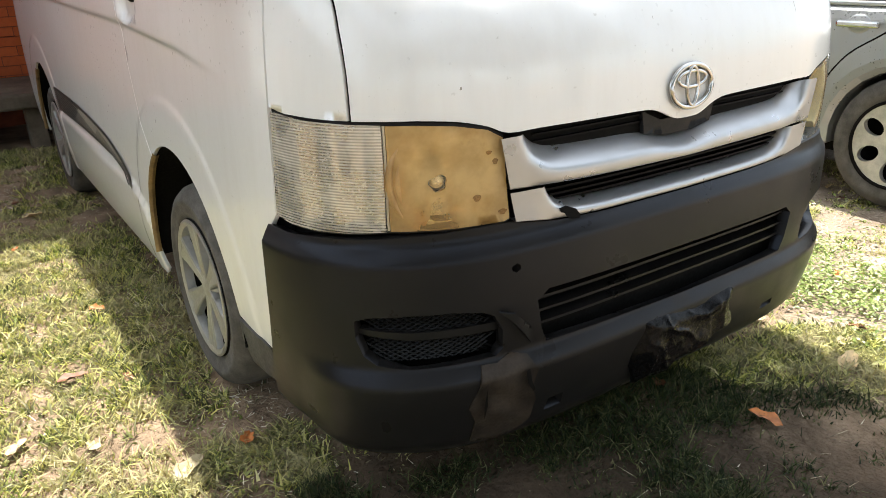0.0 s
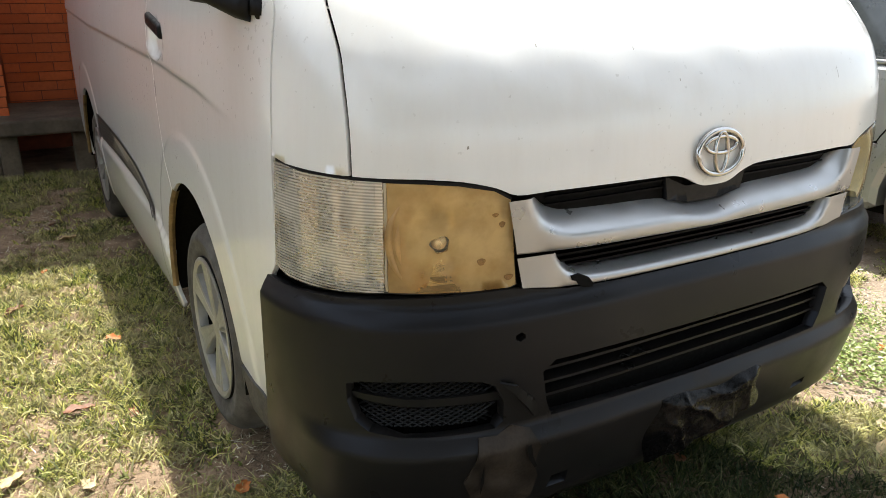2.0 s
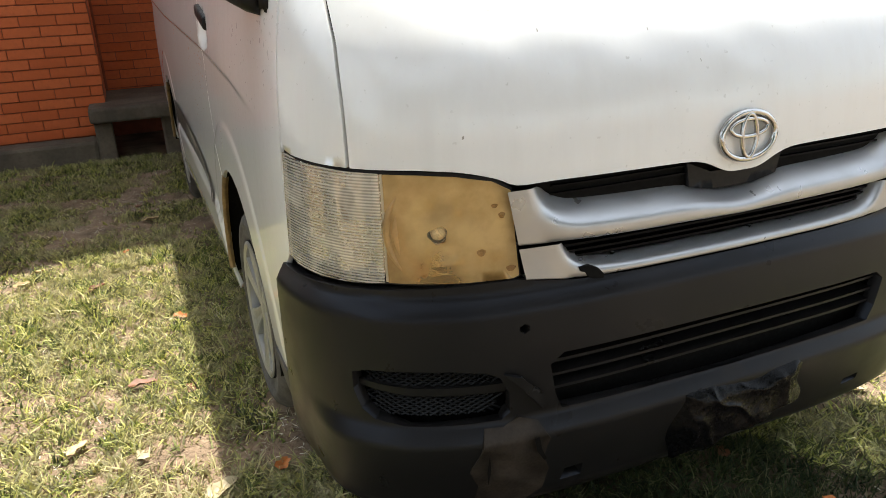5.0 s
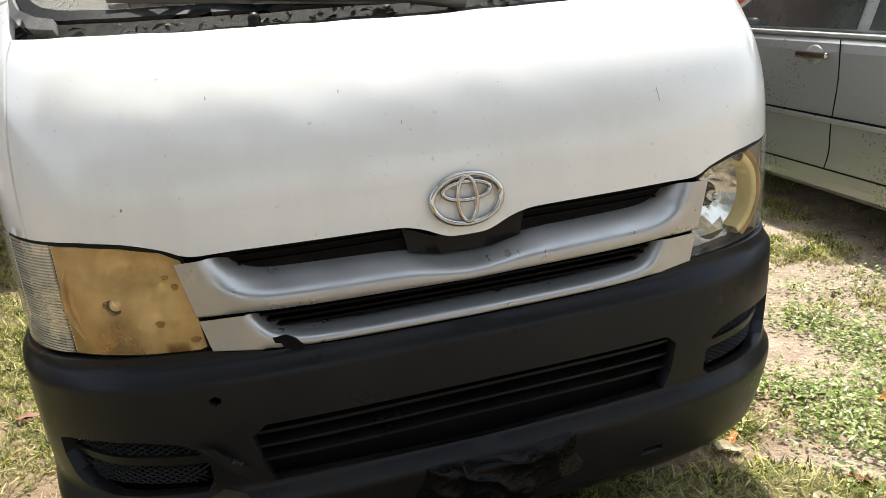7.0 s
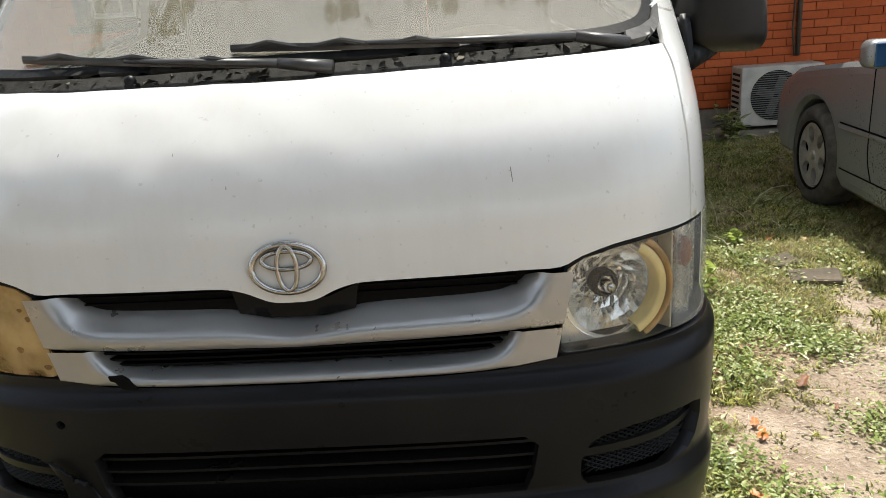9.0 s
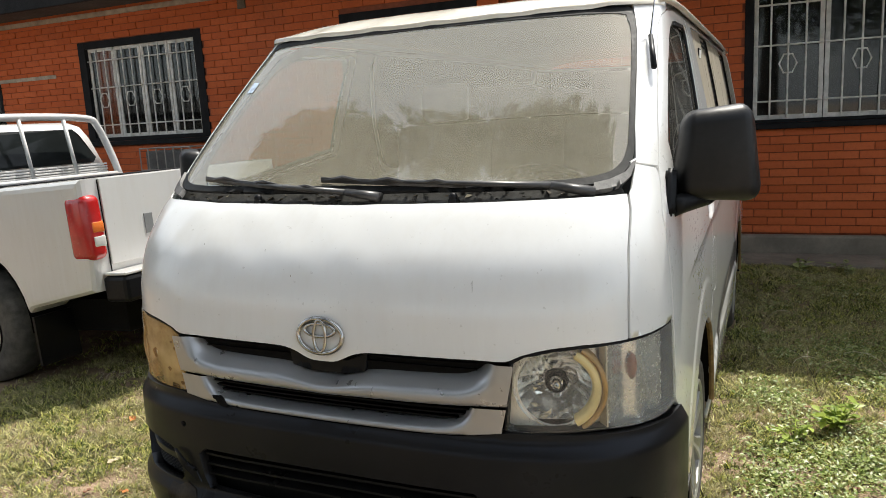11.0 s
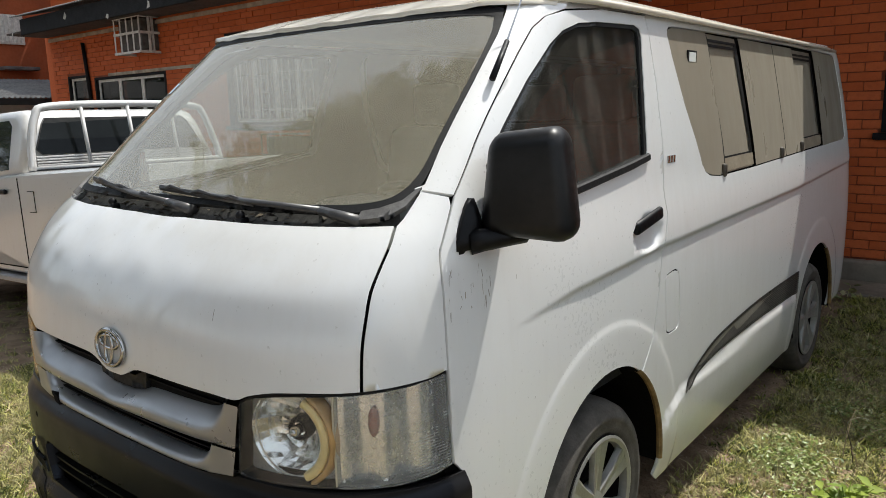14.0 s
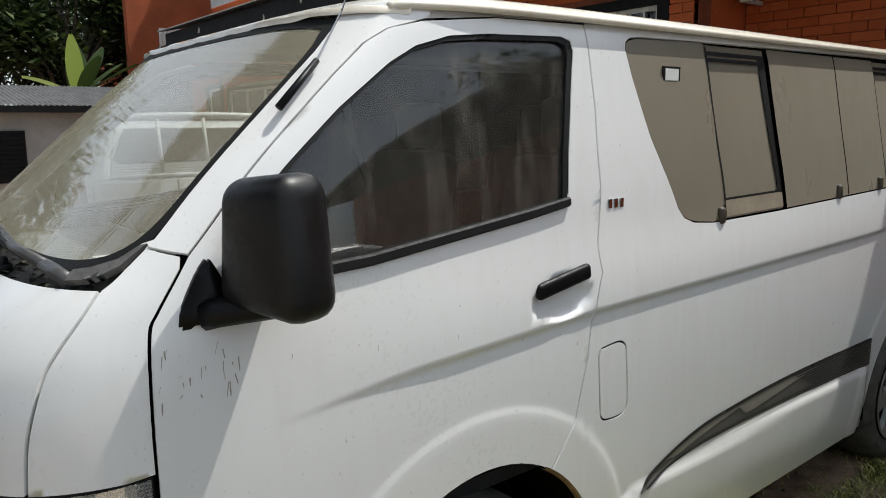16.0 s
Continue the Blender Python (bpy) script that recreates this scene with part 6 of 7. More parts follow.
def pick_side_glass(pts, s):
    g = bmesh.new()
    vs = [g.verts.new((x, s * (cab_y(z) + .004), z)) for x, z in pts]
    vi = [g.verts.new((x, s * (cab_y(z) - .02), z)) for x, z in pts]
    n = len(pts)
    g.faces.new(vs if s < 0 else vs[::-1])
    for i in range(n):
        g.faces.new((vs[i], vs[(i + 1) % n], vi[(i + 1) % n], vi[i]))
    return part("side_window", g, M_CARGLASS, pick, "dark side glass")


def letter(y, w, z0, z1):
    """A plain upright bar the size of a raised letter on the tailgate."""
    g = box((-.0165, y + w * .22, z0), (-.0125, y + w * .78, z1), .001, 1)
    bmesh.ops.recalc_face_normals(g, faces=g.faces)
    part("letter_shape", g, M_BADGE, tg, "plain grey bar")


M_CARGLASS = plain("dark_car_glass", (.035, .040, .038), .06, 0, var=.5, scale=3, coat=.5, spec=.7)
for s in (-1, 1):
    pick_side_glass([(1.98, BELT + .035), (2.62, BELT + .02), (2.62, 1.665), (2.12, 1.655), (2.04, 1.61)], s)
    pick_side_glass([(2.70, BELT + .02), (3.60, BELT), (3.22, 1.63), (3.12, 1.66), (2.70, 1.67)], s)
    for x in (2.655, 1.745):
        part("door_joint", box((x, s * (PW + .0015) - .002, .50), (x + .011, s * (PW + .0015) + .002, BELT - .03)), M_GAP, pick)
    part("sill_joint", box((1.75, s * (PW + .0015) - .002, .512), (3.55, s * (PW + .0015) + .002, .52)), M_GAP, pick)
    for x in (1.96, 2.88):
        part("door_handle", box((x, s * (PW + .022) - .014, 1.085), (x + .15, s * (PW + .022) + .014, 1.125), .012), M_BLACK, pick)
    part("flap_gap", box((1.465, s * (PW + .0012) - .002, .945), (1.585, s * (PW + .0012) + .002, 1.105), .0), M_GAP, pick)
    part("fuel_flap", box((1.470, s * (PW + .003) - .004, .950), (1.580, s * (PW + .003) + .004, 1.100), .003), M_PICKUP, pick)
    lamp_at = (s * PW - .115, s * PW + .010) if s > 0 else (s * PW - .010, s * PW + .115)
    lamp_bm = bmesh.new()
    add_box(lamp_bm, (-.03, lamp_at[0], .785), (.155, lamp_at[1], 1.16), .045, 5)
    tl = part("tail_lamp", lamp_bm, M_RED, pick, "tall red tail lamp", True)
    for nm, zc, mat, lab in (("amber_segment", .975, M_ORANGE, "amber segment"), ("white_segment", .893, M_WHITE_LAMP, "white reversing segment")):
        seg = bmesh.new()
        add_box(seg, (-.0325, s * (PW - .062) - .042, zc - .034), (.02, s * (PW - .062) + .042, zc + .034), .012, 3)
        part(nm, seg, mat, tl, lab, True)
    part("lamp_joint", box((-.0035, s * (PW - .125) - .003, .62), (-.0005, s * (PW - .125) + .003, BED - .01)), M_GAP, pick)
    step_bm = bmesh.new()
    add_box(step_bm, (1.62, s * PW - .02 - .10, .395), (3.62, s * PW - .02 + .07, .445), .018, 2)
    for q in (.405, .425):
        add_box(step_bm, (1.65, s * (PW + .051) - .004, q), (3.6, s * (PW + .051) + .004, q + .008))
    part("side_step", step_bm, M_SILVER, pick, "ribbed metal side step")
    part("mud_flap", box((.60, s * .72 - .14, .14), (.62, s * .72 + .14, .45)), M_BLACK, pick, "black mud flap")
    mir_bm = box((3.50, s * (PW + .12) - .11, 1.235), (3.60, s * (PW + .12) + .11, 1.40), .035, 3)
    part("wing_mirror", mir_bm, M_BLACK, pick, "black wing mirror", True)
bumper_bm = bmesh.new()
add_box(bumper_bm, (-.17, -.80, .53), (.02, .80, .685), .025)
part("tail_bumper", bumper_bm, M_BLACK, pick, "dark rear step bumper")
part("bumper_top", box((-.165, -.79, .687), (.01, .79, .705), .006), M_PICKUP, pick, "white bumper step plate")
tg = part("tailgate", box((-.012, -.735, .745), (-.001, .735, BED - .004), .004), M_PICKUP, pick, "white tailgate")
part("tailgate_handle", box((-.024, -.13, 1.045), (-.0125, .13, 1.115), .008), M_BLACK, tg, "black latch handle")
part("stop_lamp", box((-.030, -.105, 1.17), (-.0125, .105, 1.205), .008), M_RED, tg, "red high stop lamp")
for k in range(6):
    letter(.37 - k * .155, .115, .885, 1.005)
for s in (-1, 1):
    part("bed_wall", box((.03, s * (PW - .07) - .015, .80), (1.70, s * (PW - .07) + .015, BED - .004)), M_PICKUP, pick)
# flat black panel painted in for the dark inside of the open bed
part("bed_shade_panel", box((.045, -(PW - .09), BED + .001), (1.70, PW - .09, BED + .006)), M_BLACK, pick, "black panel in place of the shaded open bed")
rear_bm = bmesh.new()
ring = [(BELT + .135, -.66), (BELT + .135, .66), (BELT + .175, .70), (1.61, .615), (1.655, .58), (1.655, -.58), (1.61, -.615), (BELT + .175, -.70)]
def cab_back(z):
    return float(np.interp(z, [BELT, 1.58, 1.68], [1.72, 1.80, 1.86]))
vs = [rear_bm.verts.new((cab_back(z) - .034, y, z)) for z, y in ring]
vi = [rear_bm.verts.new((cab_back(z) + .02, y, z)) for z, y in ring]
rear_bm.faces.new(vs)
for i in range(len(ring)):
    rear_bm.faces.new((vs[i], vs[(i + 1) % len(ring)], vi[(i + 1) % len(ring)], vi[i]))
bmesh.ops.recalc_face_normals(rear_bm, faces=rear_bm.faces)
part("rear_window", rear_bm, plain("dark_rear_glass", (.012, .014, .014), .08, 0, var=.3, scale=3, spec=.14), pick, "dark rear window")
bar_bm = bmesh.new()
hoop = [(1.60, -.80, BED), (1.63, -.775, 1.43), (1.66, -.71, 1.655), (1.67, -.60, 1.73), (1.675, 0, 1.75), (1.67, .60, 1.73), (1.66, .71, 1.655), (1.63, .775, 1.43), (1.60, .80, BED)]
add_tube(bar_bm, spline(hoop, 5), .030, 8)
for y in (-.40, -.02, .36):
    add_tube(bar_bm, [(1.60, y, BED), (1.665, y, 1.74)], .017, 6)
add_tube(bar_bm, [(1.60, -.79, BED + .012), (1.60, .79, BED + .012)], .022, 6)
part("sports_bar", bar_bm, M_PICKUP, pick, "white tubular bar", True)
for k in range(5):
    part("headboard_rib", box((1.655, -.74, BED + .01 + k * .021), (1.69, .74, BED + .024 + k * .021), .003), M_PICKUP, pick)
for hub_x, r_arch, z_arch in ((1.13, .486, .395), (4.16, .466, .40)):
    for s in (-1, 1):
        well, ring_w = bmesh.new(), []
        for q in np.linspace(-.1, math.pi + .1, 20):
            ring_w.append([well.verts.new((hub_x + rr * math.cos(q), s * yy, z_arch + rr * math.sin(q))) for rr, yy in ((r_arch, PW - .012), (r_arch - .006, .62), (r_arch - .006, .42), (.05, .42))])
        for u, v in zip(ring_w, ring_w[1:]):
            for j in range(3):
                well.faces.new((u[j], u[j + 1], v[j + 1], v[j]))
        part("wheel_well", well, M_UNDER, pick, "dark wheel well")
part("chassis", box((.1, -.6, .3), (4.8, .6, .5)), M_UNDER, pick, "dark chassis")
pw = alloy(.362, .205, .24, 6, plain("dirty_steel_wheel", (.34, .335, .32), .38, .5, var=.3, scale=18), True)
pw.parent = pick
pw.matrix_basis = pose(1.13, -.755, .362, 10, 0, -90)
for m in (pose(4.16, -.755, .362, 30, 0, -90), pose(1.13, .755, .362, 0, 0, 90), pose(4.16, .755, .362, 0, 0, 90)):
    c = copy_thing(pw, m)
    c.parent = pick
PICK_AT = (-2.395, 2.33, 178.3)
# the truck is driven in nose to the left: its own x points along -x of the yard, mirrored sides are alike
pick.matrix_basis = pose(PICK_AT[0], PICK_AT[1], 0, 0, 3.2, PICK_AT[2])

# silver saloon, nose towards the building; length along its own x from the tail
car = thing("saloon_car", "dusty silver-grey saloon car parked beside the van", "car")
CW = .87
low = [(0, .42), (-.02, .62), (.02, .90), (.25, .965), (1.2, .955), (3.15, .95), (3.5, .915), (4.15, .83), (4.36, .74), (4.44, .62), (4.46, .40)]
low += [(4.34, .27)] + arch_pts(3.84, .345, .318, .27) + [(3.40, .20), (1.50, .20)] + arch_pts(1.03, .345, .318, .27) + [(.4, .28)]
part("body", body_from_profile(low, CW, bevel=.07), M_SEDAN, car)
top = [(.62, .95), (1.15, 1.32), (1.4, 1.39), (2.3, 1.41), (2.52, 1.37), (3.22, .945)]
bm = body_from_profile(top, CW - .10, bevel=.05)
for v in bm.verts:
    if v.co.z > .95:
        v.co.y *= 1 - .20 * (v.co.z - .95) / .46
part("cabin_roof", bm, M_SEDAN, car)


def car_y(z):
    return (CW - .10) * (1 - .20 * max(0, z - .95) / .46)


for s in (-1, 1):
    for q in (((.95, .975), (1.98, .975), (1.98, 1.35), (1.36, 1.34)), ((2.06, .975), (3.08, .97), (2.50, 1.335), (2.06, 1.35))):
        bm = bmesh.new()
        vs = [bm.verts.new((x, s * (car_y(z) + .005), z)) for x, z in q]
        vi = [bm.verts.new((x, s * (car_y(z) - .02), z)) for x, z in q]
        bm.faces.new(vs)
        for i in range(4):
            bm.faces.new((vs[i], vs[(i + 1) % 4], vi[(i + 1) % 4], vi[i]))
        bmesh.ops.recalc_face_normals(bm, faces=bm.faces)
        part("side_window", bm, M_CARGLASS, car, "grey reflecting side glass")
    part("belt_strip", box((.8, s * (CW - .035) - .02, .945), (3.14, s * (CW - .035) + .02, .965), .006), M_SILVER, car, "bright window strip")
    part("rub_strip", box((1.41, s * (CW + .006) - .008, .555), (3.46, s * (CW + .006) + .008, .578), .005), M_SILVER, car, "rubbing strip with a dark line")
    part("strip_shadow_gap", box((1.41, s * (CW + .0015) - .002, .579), (3.46, s * (CW + .0015) + .002, .588)), M_GAP, car)
    part("sill_joint", box((1.46, s * (CW + .0015) - .002, .325), (3.42, s * (CW + .0015) + .002, .332)), M_GAP, car)
    seams = [[(2.03, .94), (2.02, .75), (2.035, .55), (2.03, .42), (2.05, .33)], [(3.12, .93), (3.12, .55), (3.10, .42), (3.05, .33)], [(1.02, .94), (1.16, .83), (1.32, .72), (1.42, .58), (1.46, .45), (1.46, .33)]]
    for sm in seams:
        bm = bmesh.new()
        add_tube(bm, [(x, s * (CW + .0), z) for x, z in spline(sm, 4)], .004, 4)
        part("door_joint", bm, M_GAP, car)
    for x in (2.075, 1.18):
        h = part("door_handle", box((x, s * (CW + .022) - .012, .848), (x + .21, s * (CW + .022) + .012, .880), .010), M_CHROME, car, "bright pull handle")
        bm = bmesh.new()
        bmesh.ops.create_uvsphere(bm, u_segments=14, v_segments=8, radius=1, matrix=Matrix.Translation((x + .11, s * CW, .864)) @ Matrix.Diagonal((.06, .008, .045, 1)))
        part("handle_cup", bm, M_SEDAN, h, "", True)
    bm = box((-.05, -.10, -.07), (.09, .10, .07), .04, 3, Matrix.Translation((2.93, s * (CW + .05), 1.0)))
    mr = part("wing_mirror", bm, M_SEDAN, car, "silver door mirror", True)
    part("mirror_glass", box((2.868, s * (CW + .05) - .08, .945), (2.881, s * (CW + .05) + .08, 1.055), .004), plain("blue_mirror_glass", (.03, .10, .22), .12, .3), mr, "blue-tinted mirror glass")
for q, lab in ((((.67, .985), (1.13, 1.305)), "sloping rear window"), (((3.16, .985), (2.57, 1.345)), "sloping windscreen")):
    (xa, za), (xb, zb) = q
    nx, nz = (-(zb - za), xb - xa) if xb > xa else (zb - za, xa - xb)
    l = math.hypot(nx, nz)
    nx, nz = nx / l * .012, abs(nz) / l * .012
    bm = bmesh.new()
    lo = [bm.verts.new((x + nx, s * (car_y(z) - .07), z + nz)) for x, z, s in ((xa, za, -1), (xa, za, 1), (xb, zb, 1), (xb, zb, -1))]
    up_ = [bm.verts.new((v.co.x - nx * 2, v.co.y, v.co.z - nz * 2)) for v in lo]
    bm.faces.new(lo)
    for i in range(4):
        bm.faces.new((lo[i], lo[(i + 1) % 4], up_[(i + 1) % 4], up_[i]))
    bmesh.ops.recalc_face_normals(bm, faces=bm.faces)
    part("windscreen" if xa > 2 else "rear_window", bm, M_CARGLASS, car, lab)
part("front_bumper", box((4.34, -.78, .32), (4.50, .78, .56), .05), M_SEDAN, car)
part("rear_bumper", box((-.08, -.80, .36), (.10, .80, .62), .05), M_SEDAN, car)
part("chassis", box((.1, -.7, .2), (4.4, .7, .4)), M_UNDER, car)
cw = alloy(.318, .215, .21, 6, M_ALLOY, True)
cw.parent = car
cw.matrix_basis = pose(1.03, .76, .318, 10, 0, 90)
for m in (pose(3.84, .76, .318, 30, 0, 90), pose(1.03, -.76, .318, 0, 0, -90), pose(3.84, -.76, .318, 0, 0, -90)):
    c = copy_thing(cw, m)
    c.parent = car
car.matrix_basis = pose(3.184, -.371, 0, 0, 0, 88.6)

# ---- ground, grass, plants ----
def ground_z(x, y):
    """Height of the uneven yard."""
    return (.012 * np.sin(x * 1.9 + .7) * np.sin(y * 1.6 + .3) + .007 * np.sin(x * 6.1 + y * 2.3) * np.sin(y * 5.3 - x * 1.7) + .004 * np.sin(x * 17 + 2 * y) * np.sin(y * 19 - x)) * np.exp(-((np.hypot(x, y - 2) / 12)**4)) - .006 + (.055 + .06 * (x > .3)) * smooth01(3.7, 4.8, y) - .056 * np.clip(-x - 2.45, 0, 4.4) * (1 - smooth01(3.3, 4.3, y)) * smooth01(-2.0, .3, y)


def soil_mat():
    m = Mat("sandy_soil").set(spec=.2)
    n1, n2, n3 = m.noise(.9, 6), m.noise(7, 6), m.noise(60, 4)
    c = m.mix(m.ramp(n1, [(.35, 0.0), (.65, 1.0)]), (.29, .23, .17), (.44, .36, .285))
    c = m.mix(m.ramp(n2, [(.4, 0.0), (.7, .7)]), c, (.17, .12, .085))
    c = m.mix(m.ramp(n3, [(.5, 0.0), (.7, .55)]), c, (.50, .43, .36))
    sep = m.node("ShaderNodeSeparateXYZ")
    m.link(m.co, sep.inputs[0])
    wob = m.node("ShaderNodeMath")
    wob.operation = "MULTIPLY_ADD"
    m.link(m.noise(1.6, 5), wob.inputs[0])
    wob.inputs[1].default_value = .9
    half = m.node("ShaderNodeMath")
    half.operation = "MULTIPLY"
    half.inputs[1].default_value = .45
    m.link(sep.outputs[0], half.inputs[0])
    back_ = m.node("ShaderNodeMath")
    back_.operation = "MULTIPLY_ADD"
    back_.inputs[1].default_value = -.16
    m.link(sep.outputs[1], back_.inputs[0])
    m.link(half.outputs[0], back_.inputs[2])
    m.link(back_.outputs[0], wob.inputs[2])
    # brown soil under and left of the van, its darkness partly standing for shade
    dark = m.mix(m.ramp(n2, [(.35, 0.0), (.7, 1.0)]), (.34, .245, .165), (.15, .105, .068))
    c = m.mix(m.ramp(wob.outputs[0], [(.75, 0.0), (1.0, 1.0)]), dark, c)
    # dark patch ahead of the van: its shade put into the soil colour
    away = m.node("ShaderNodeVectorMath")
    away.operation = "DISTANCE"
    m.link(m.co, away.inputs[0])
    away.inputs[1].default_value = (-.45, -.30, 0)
    van_shade = m.mix(.45, away.outputs["Value"], m.noise(2.4, 5))
    c = m.mix(m.ramp(van_shade, [(.60, .88), (.86, 0.0)]), c, (.045, .031, .020))
    m.color(c).set(rough=.95)
    m.bump(m.mix(.6, n2, n3), 1.0, .03)
    return m.m


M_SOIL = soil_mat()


def yard():
    inner = np.concatenate([np.arange(-5, 5.001, .05)])
    out = np.array([6, 7.5, 10, 14, 20, 30, 50, 90, 200])
    xs = np.concatenate([-out[::-1], inner, out])
    ys = np.concatenate([-out[::-1] + 2, inner + 1.5, out + 2.0])
    X, Y = np.meshgrid(xs, np.sort(ys))
    Z = ground_z(X, Y)
    Z += np.array([[noise.noise(Vector((x * 3, y * 3, 0))) * .006 if abs(x) < 6 else 0 for x in xs] for y in np.sort(ys)])
    n = len(xs)
    vs = np.stack([X.ravel(), Y.ravel(), Z.ravel()], 1)
    a = (np.arange(len(ys) - 1)[:, None] * n + np.arange(n - 1)[None]).ravel()
    fs = np.stack([a, a + 1, a + n + 1, a + n], 1)
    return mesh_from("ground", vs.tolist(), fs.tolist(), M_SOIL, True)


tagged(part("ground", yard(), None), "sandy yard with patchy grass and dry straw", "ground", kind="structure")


def leaf_mat(name, stops, rough=.6, through=.35, dry=None):
    m = Mat(name).set(rough=rough, spec=.3)
    c = m.ramp(m.island(), stops)
    if dry:
        c = m.mix(m.ramp(m.mix(.5, m.noise(2.1, 4), m.noise(11, 3)), [(.44, .08), (.59, .72)]), c, dry)
    m.color(c)
    t = m.node("ShaderNodeBsdfTranslucent")
    m.link(c, t.inputs[0])
    mx = m.node("ShaderNodeMixShader")
    mx.inputs[0].default_value = through
    m.link(m.b.outputs[0], mx.inputs[1]); m.link(t.outputs[0], mx.inputs[2])
    m.link(mx.outputs[0], m.t.nodes["Material Output"].inputs[0])
    return m.m


M_GRASS = leaf_mat("grass_blades", [(0, (.014, .022, .006)), (.30, (.050, .080, .014)), (.55, (.22, .285, .045)), (.78, (.62, .60, .14)), (1, (.84, .79, .44))], dry=(.53, .46, .27))
M_STRAW = leaf_mat("dry_straw", [(0, (.04, .028, .016)), (.35, (.22, .16, .09)), (.7, (.66, .58, .42)), (1, (.88, .84, .72))], through=.1)
M_WEED = leaf_mat("weed_leaves", [(0, (.09, .14, .03)), (.5, (.25, .32, .085)), (.8, (.42, .47, .19)), (1, (.62, .63, .42))], rough=.32)
M_PLANT = leaf_mat("young_plant_leaves", [(0, (.14, .22, .03)), (1, (.42, .50, .10))], rough=.38)
M_TREE = leaf_mat("tree_leaves", [(0, (.018, .032, .010)), (.6, (.05, .08, .02)), (1, (.10, .13, .04))], rough=.5, through=.25)
M_BARK = plain("bark", (.10, .08, .06), .9, var=.4, scale=6, bump=.5)
rs = np.random.RandomState(7)


def cover(x, y):
    """How thick the grass stands, 0 to 1."""
    v = .5 + .35 * np.sin(x * 2.3 + 1.1) * np.sin(y * 2.1 + .4) + .28 * np.sin(x * 5.7 + y * 3.1) * np.sin(y * 6.3 - x * 2.2) + .2 * np.sin(x * 13 + y * 7) * np.sin(y * 15 - x * 6)
    v = v + .25 * (y > 2.4) * (x > 0) - .26 * smooth01(.9, 1.35, x + .12 * np.sin(y * 3)) * (1 - smooth01(2.0, 2.7, y))
    v = v - .13 * (np.abs(x - .1) < 1.0) * (y < .4) * (y > -1.2)
    v = v - .16 * (x < -.7) * smooth01(2.2, 3.0, y)
    v = v + .22 * (x < -.7) + .16 * (x > .8) * smooth01(1.5, 2.2, y)
    v = v * np.where((np.abs(x) < .72) & (y > .35) & (y < 4.6), .35, 1.0)
    v = .10 + .95 * smooth01(.20, .58, v)
    return np.clip(v, .05, 1)


def scatter(n, x0, x1, y0, y1, power=1.0):
    x, y = rs.uniform(x0, x1, n * 3), rs.uniform(y0, y1, n * 3)
    k = rs.uniform(0, 1, n * 3) < cover(x, y)**power
    return x[k][:n], y[k][:n]


def free(x, y):
    """Off the slabs and out of the tyres."""
    ok = ~((y > 4.84) & (x < -1.3)) & ~((y > 5.18) & (x > .25)) & ~((y > 5.78))
    for cx, cy, rx, ry in ((-.72, HUB_F, .11, .10), (.72, HUB_F, .11, .10), (.72, HUB_R, .11, .10), (-.72, HUB_R, .11, .10)):
        ok &= ~((np.abs(x - cx) < rx) & (np.abs(y - cy) < ry))
    return ok


def blades(name, x, y, h, w, lean, mat, segs=2):
    """Many bent blades in one mesh."""
    n = len(x)
    z = ground_z(x, y)
    a = rs.uniform(0, 2 * math.pi, n)
    dx, dy = np.cos(a), np.sin(a)
    b = rs.uniform(0, 2 * math.pi, n)
    sx, sy = np.cos(b), np.sin(b)
    vs = []
    for k in range(segs + 1):
        t = k / segs
        wk = w * (1 - t * .85)
        px, py, pz = x + dx * lean * h * t**1.6, y + dy * lean * h * t**1.6, z + h * t * (1 - .35 * lean * t) - .003
        vs.append(np.stack([px - sx * wk, py - sy * wk, pz], 1))
        vs.append(np.stack([px + sx * wk, py + sy * wk, pz], 1))
    V = np.stack(vs, 1).reshape(-1, 3)
    m = 2 * (segs + 1)
    base = np.arange(n)[:, None] * m
    F_ = np.concatenate([np.stack([base[:, 0] + 2 * k, base[:, 0] + 2 * k + 1, base[:, 0] + 2 * k + 3, base[:, 0] + 2 * k + 2], 1) for k in range(segs)])
    me = bpy.data.meshes.new(name)
    me.vertices.add(len(V)); me.loops.add(F_.size); me.polygons.add(len(F_))
    me.vertices.foreach_set("co", V.ravel().astype(np.float32))
    me.loops.foreach_set("vertex_index", F_.ravel().astype(np.int32))
    me.polygons.foreach_set("loop_start", np.arange(0, F_.size, 4, dtype=np.int32))
    me.update(calc_edges=True)
    me.materials.append(mat)
    return me


gx, gy, gh = [], [], []
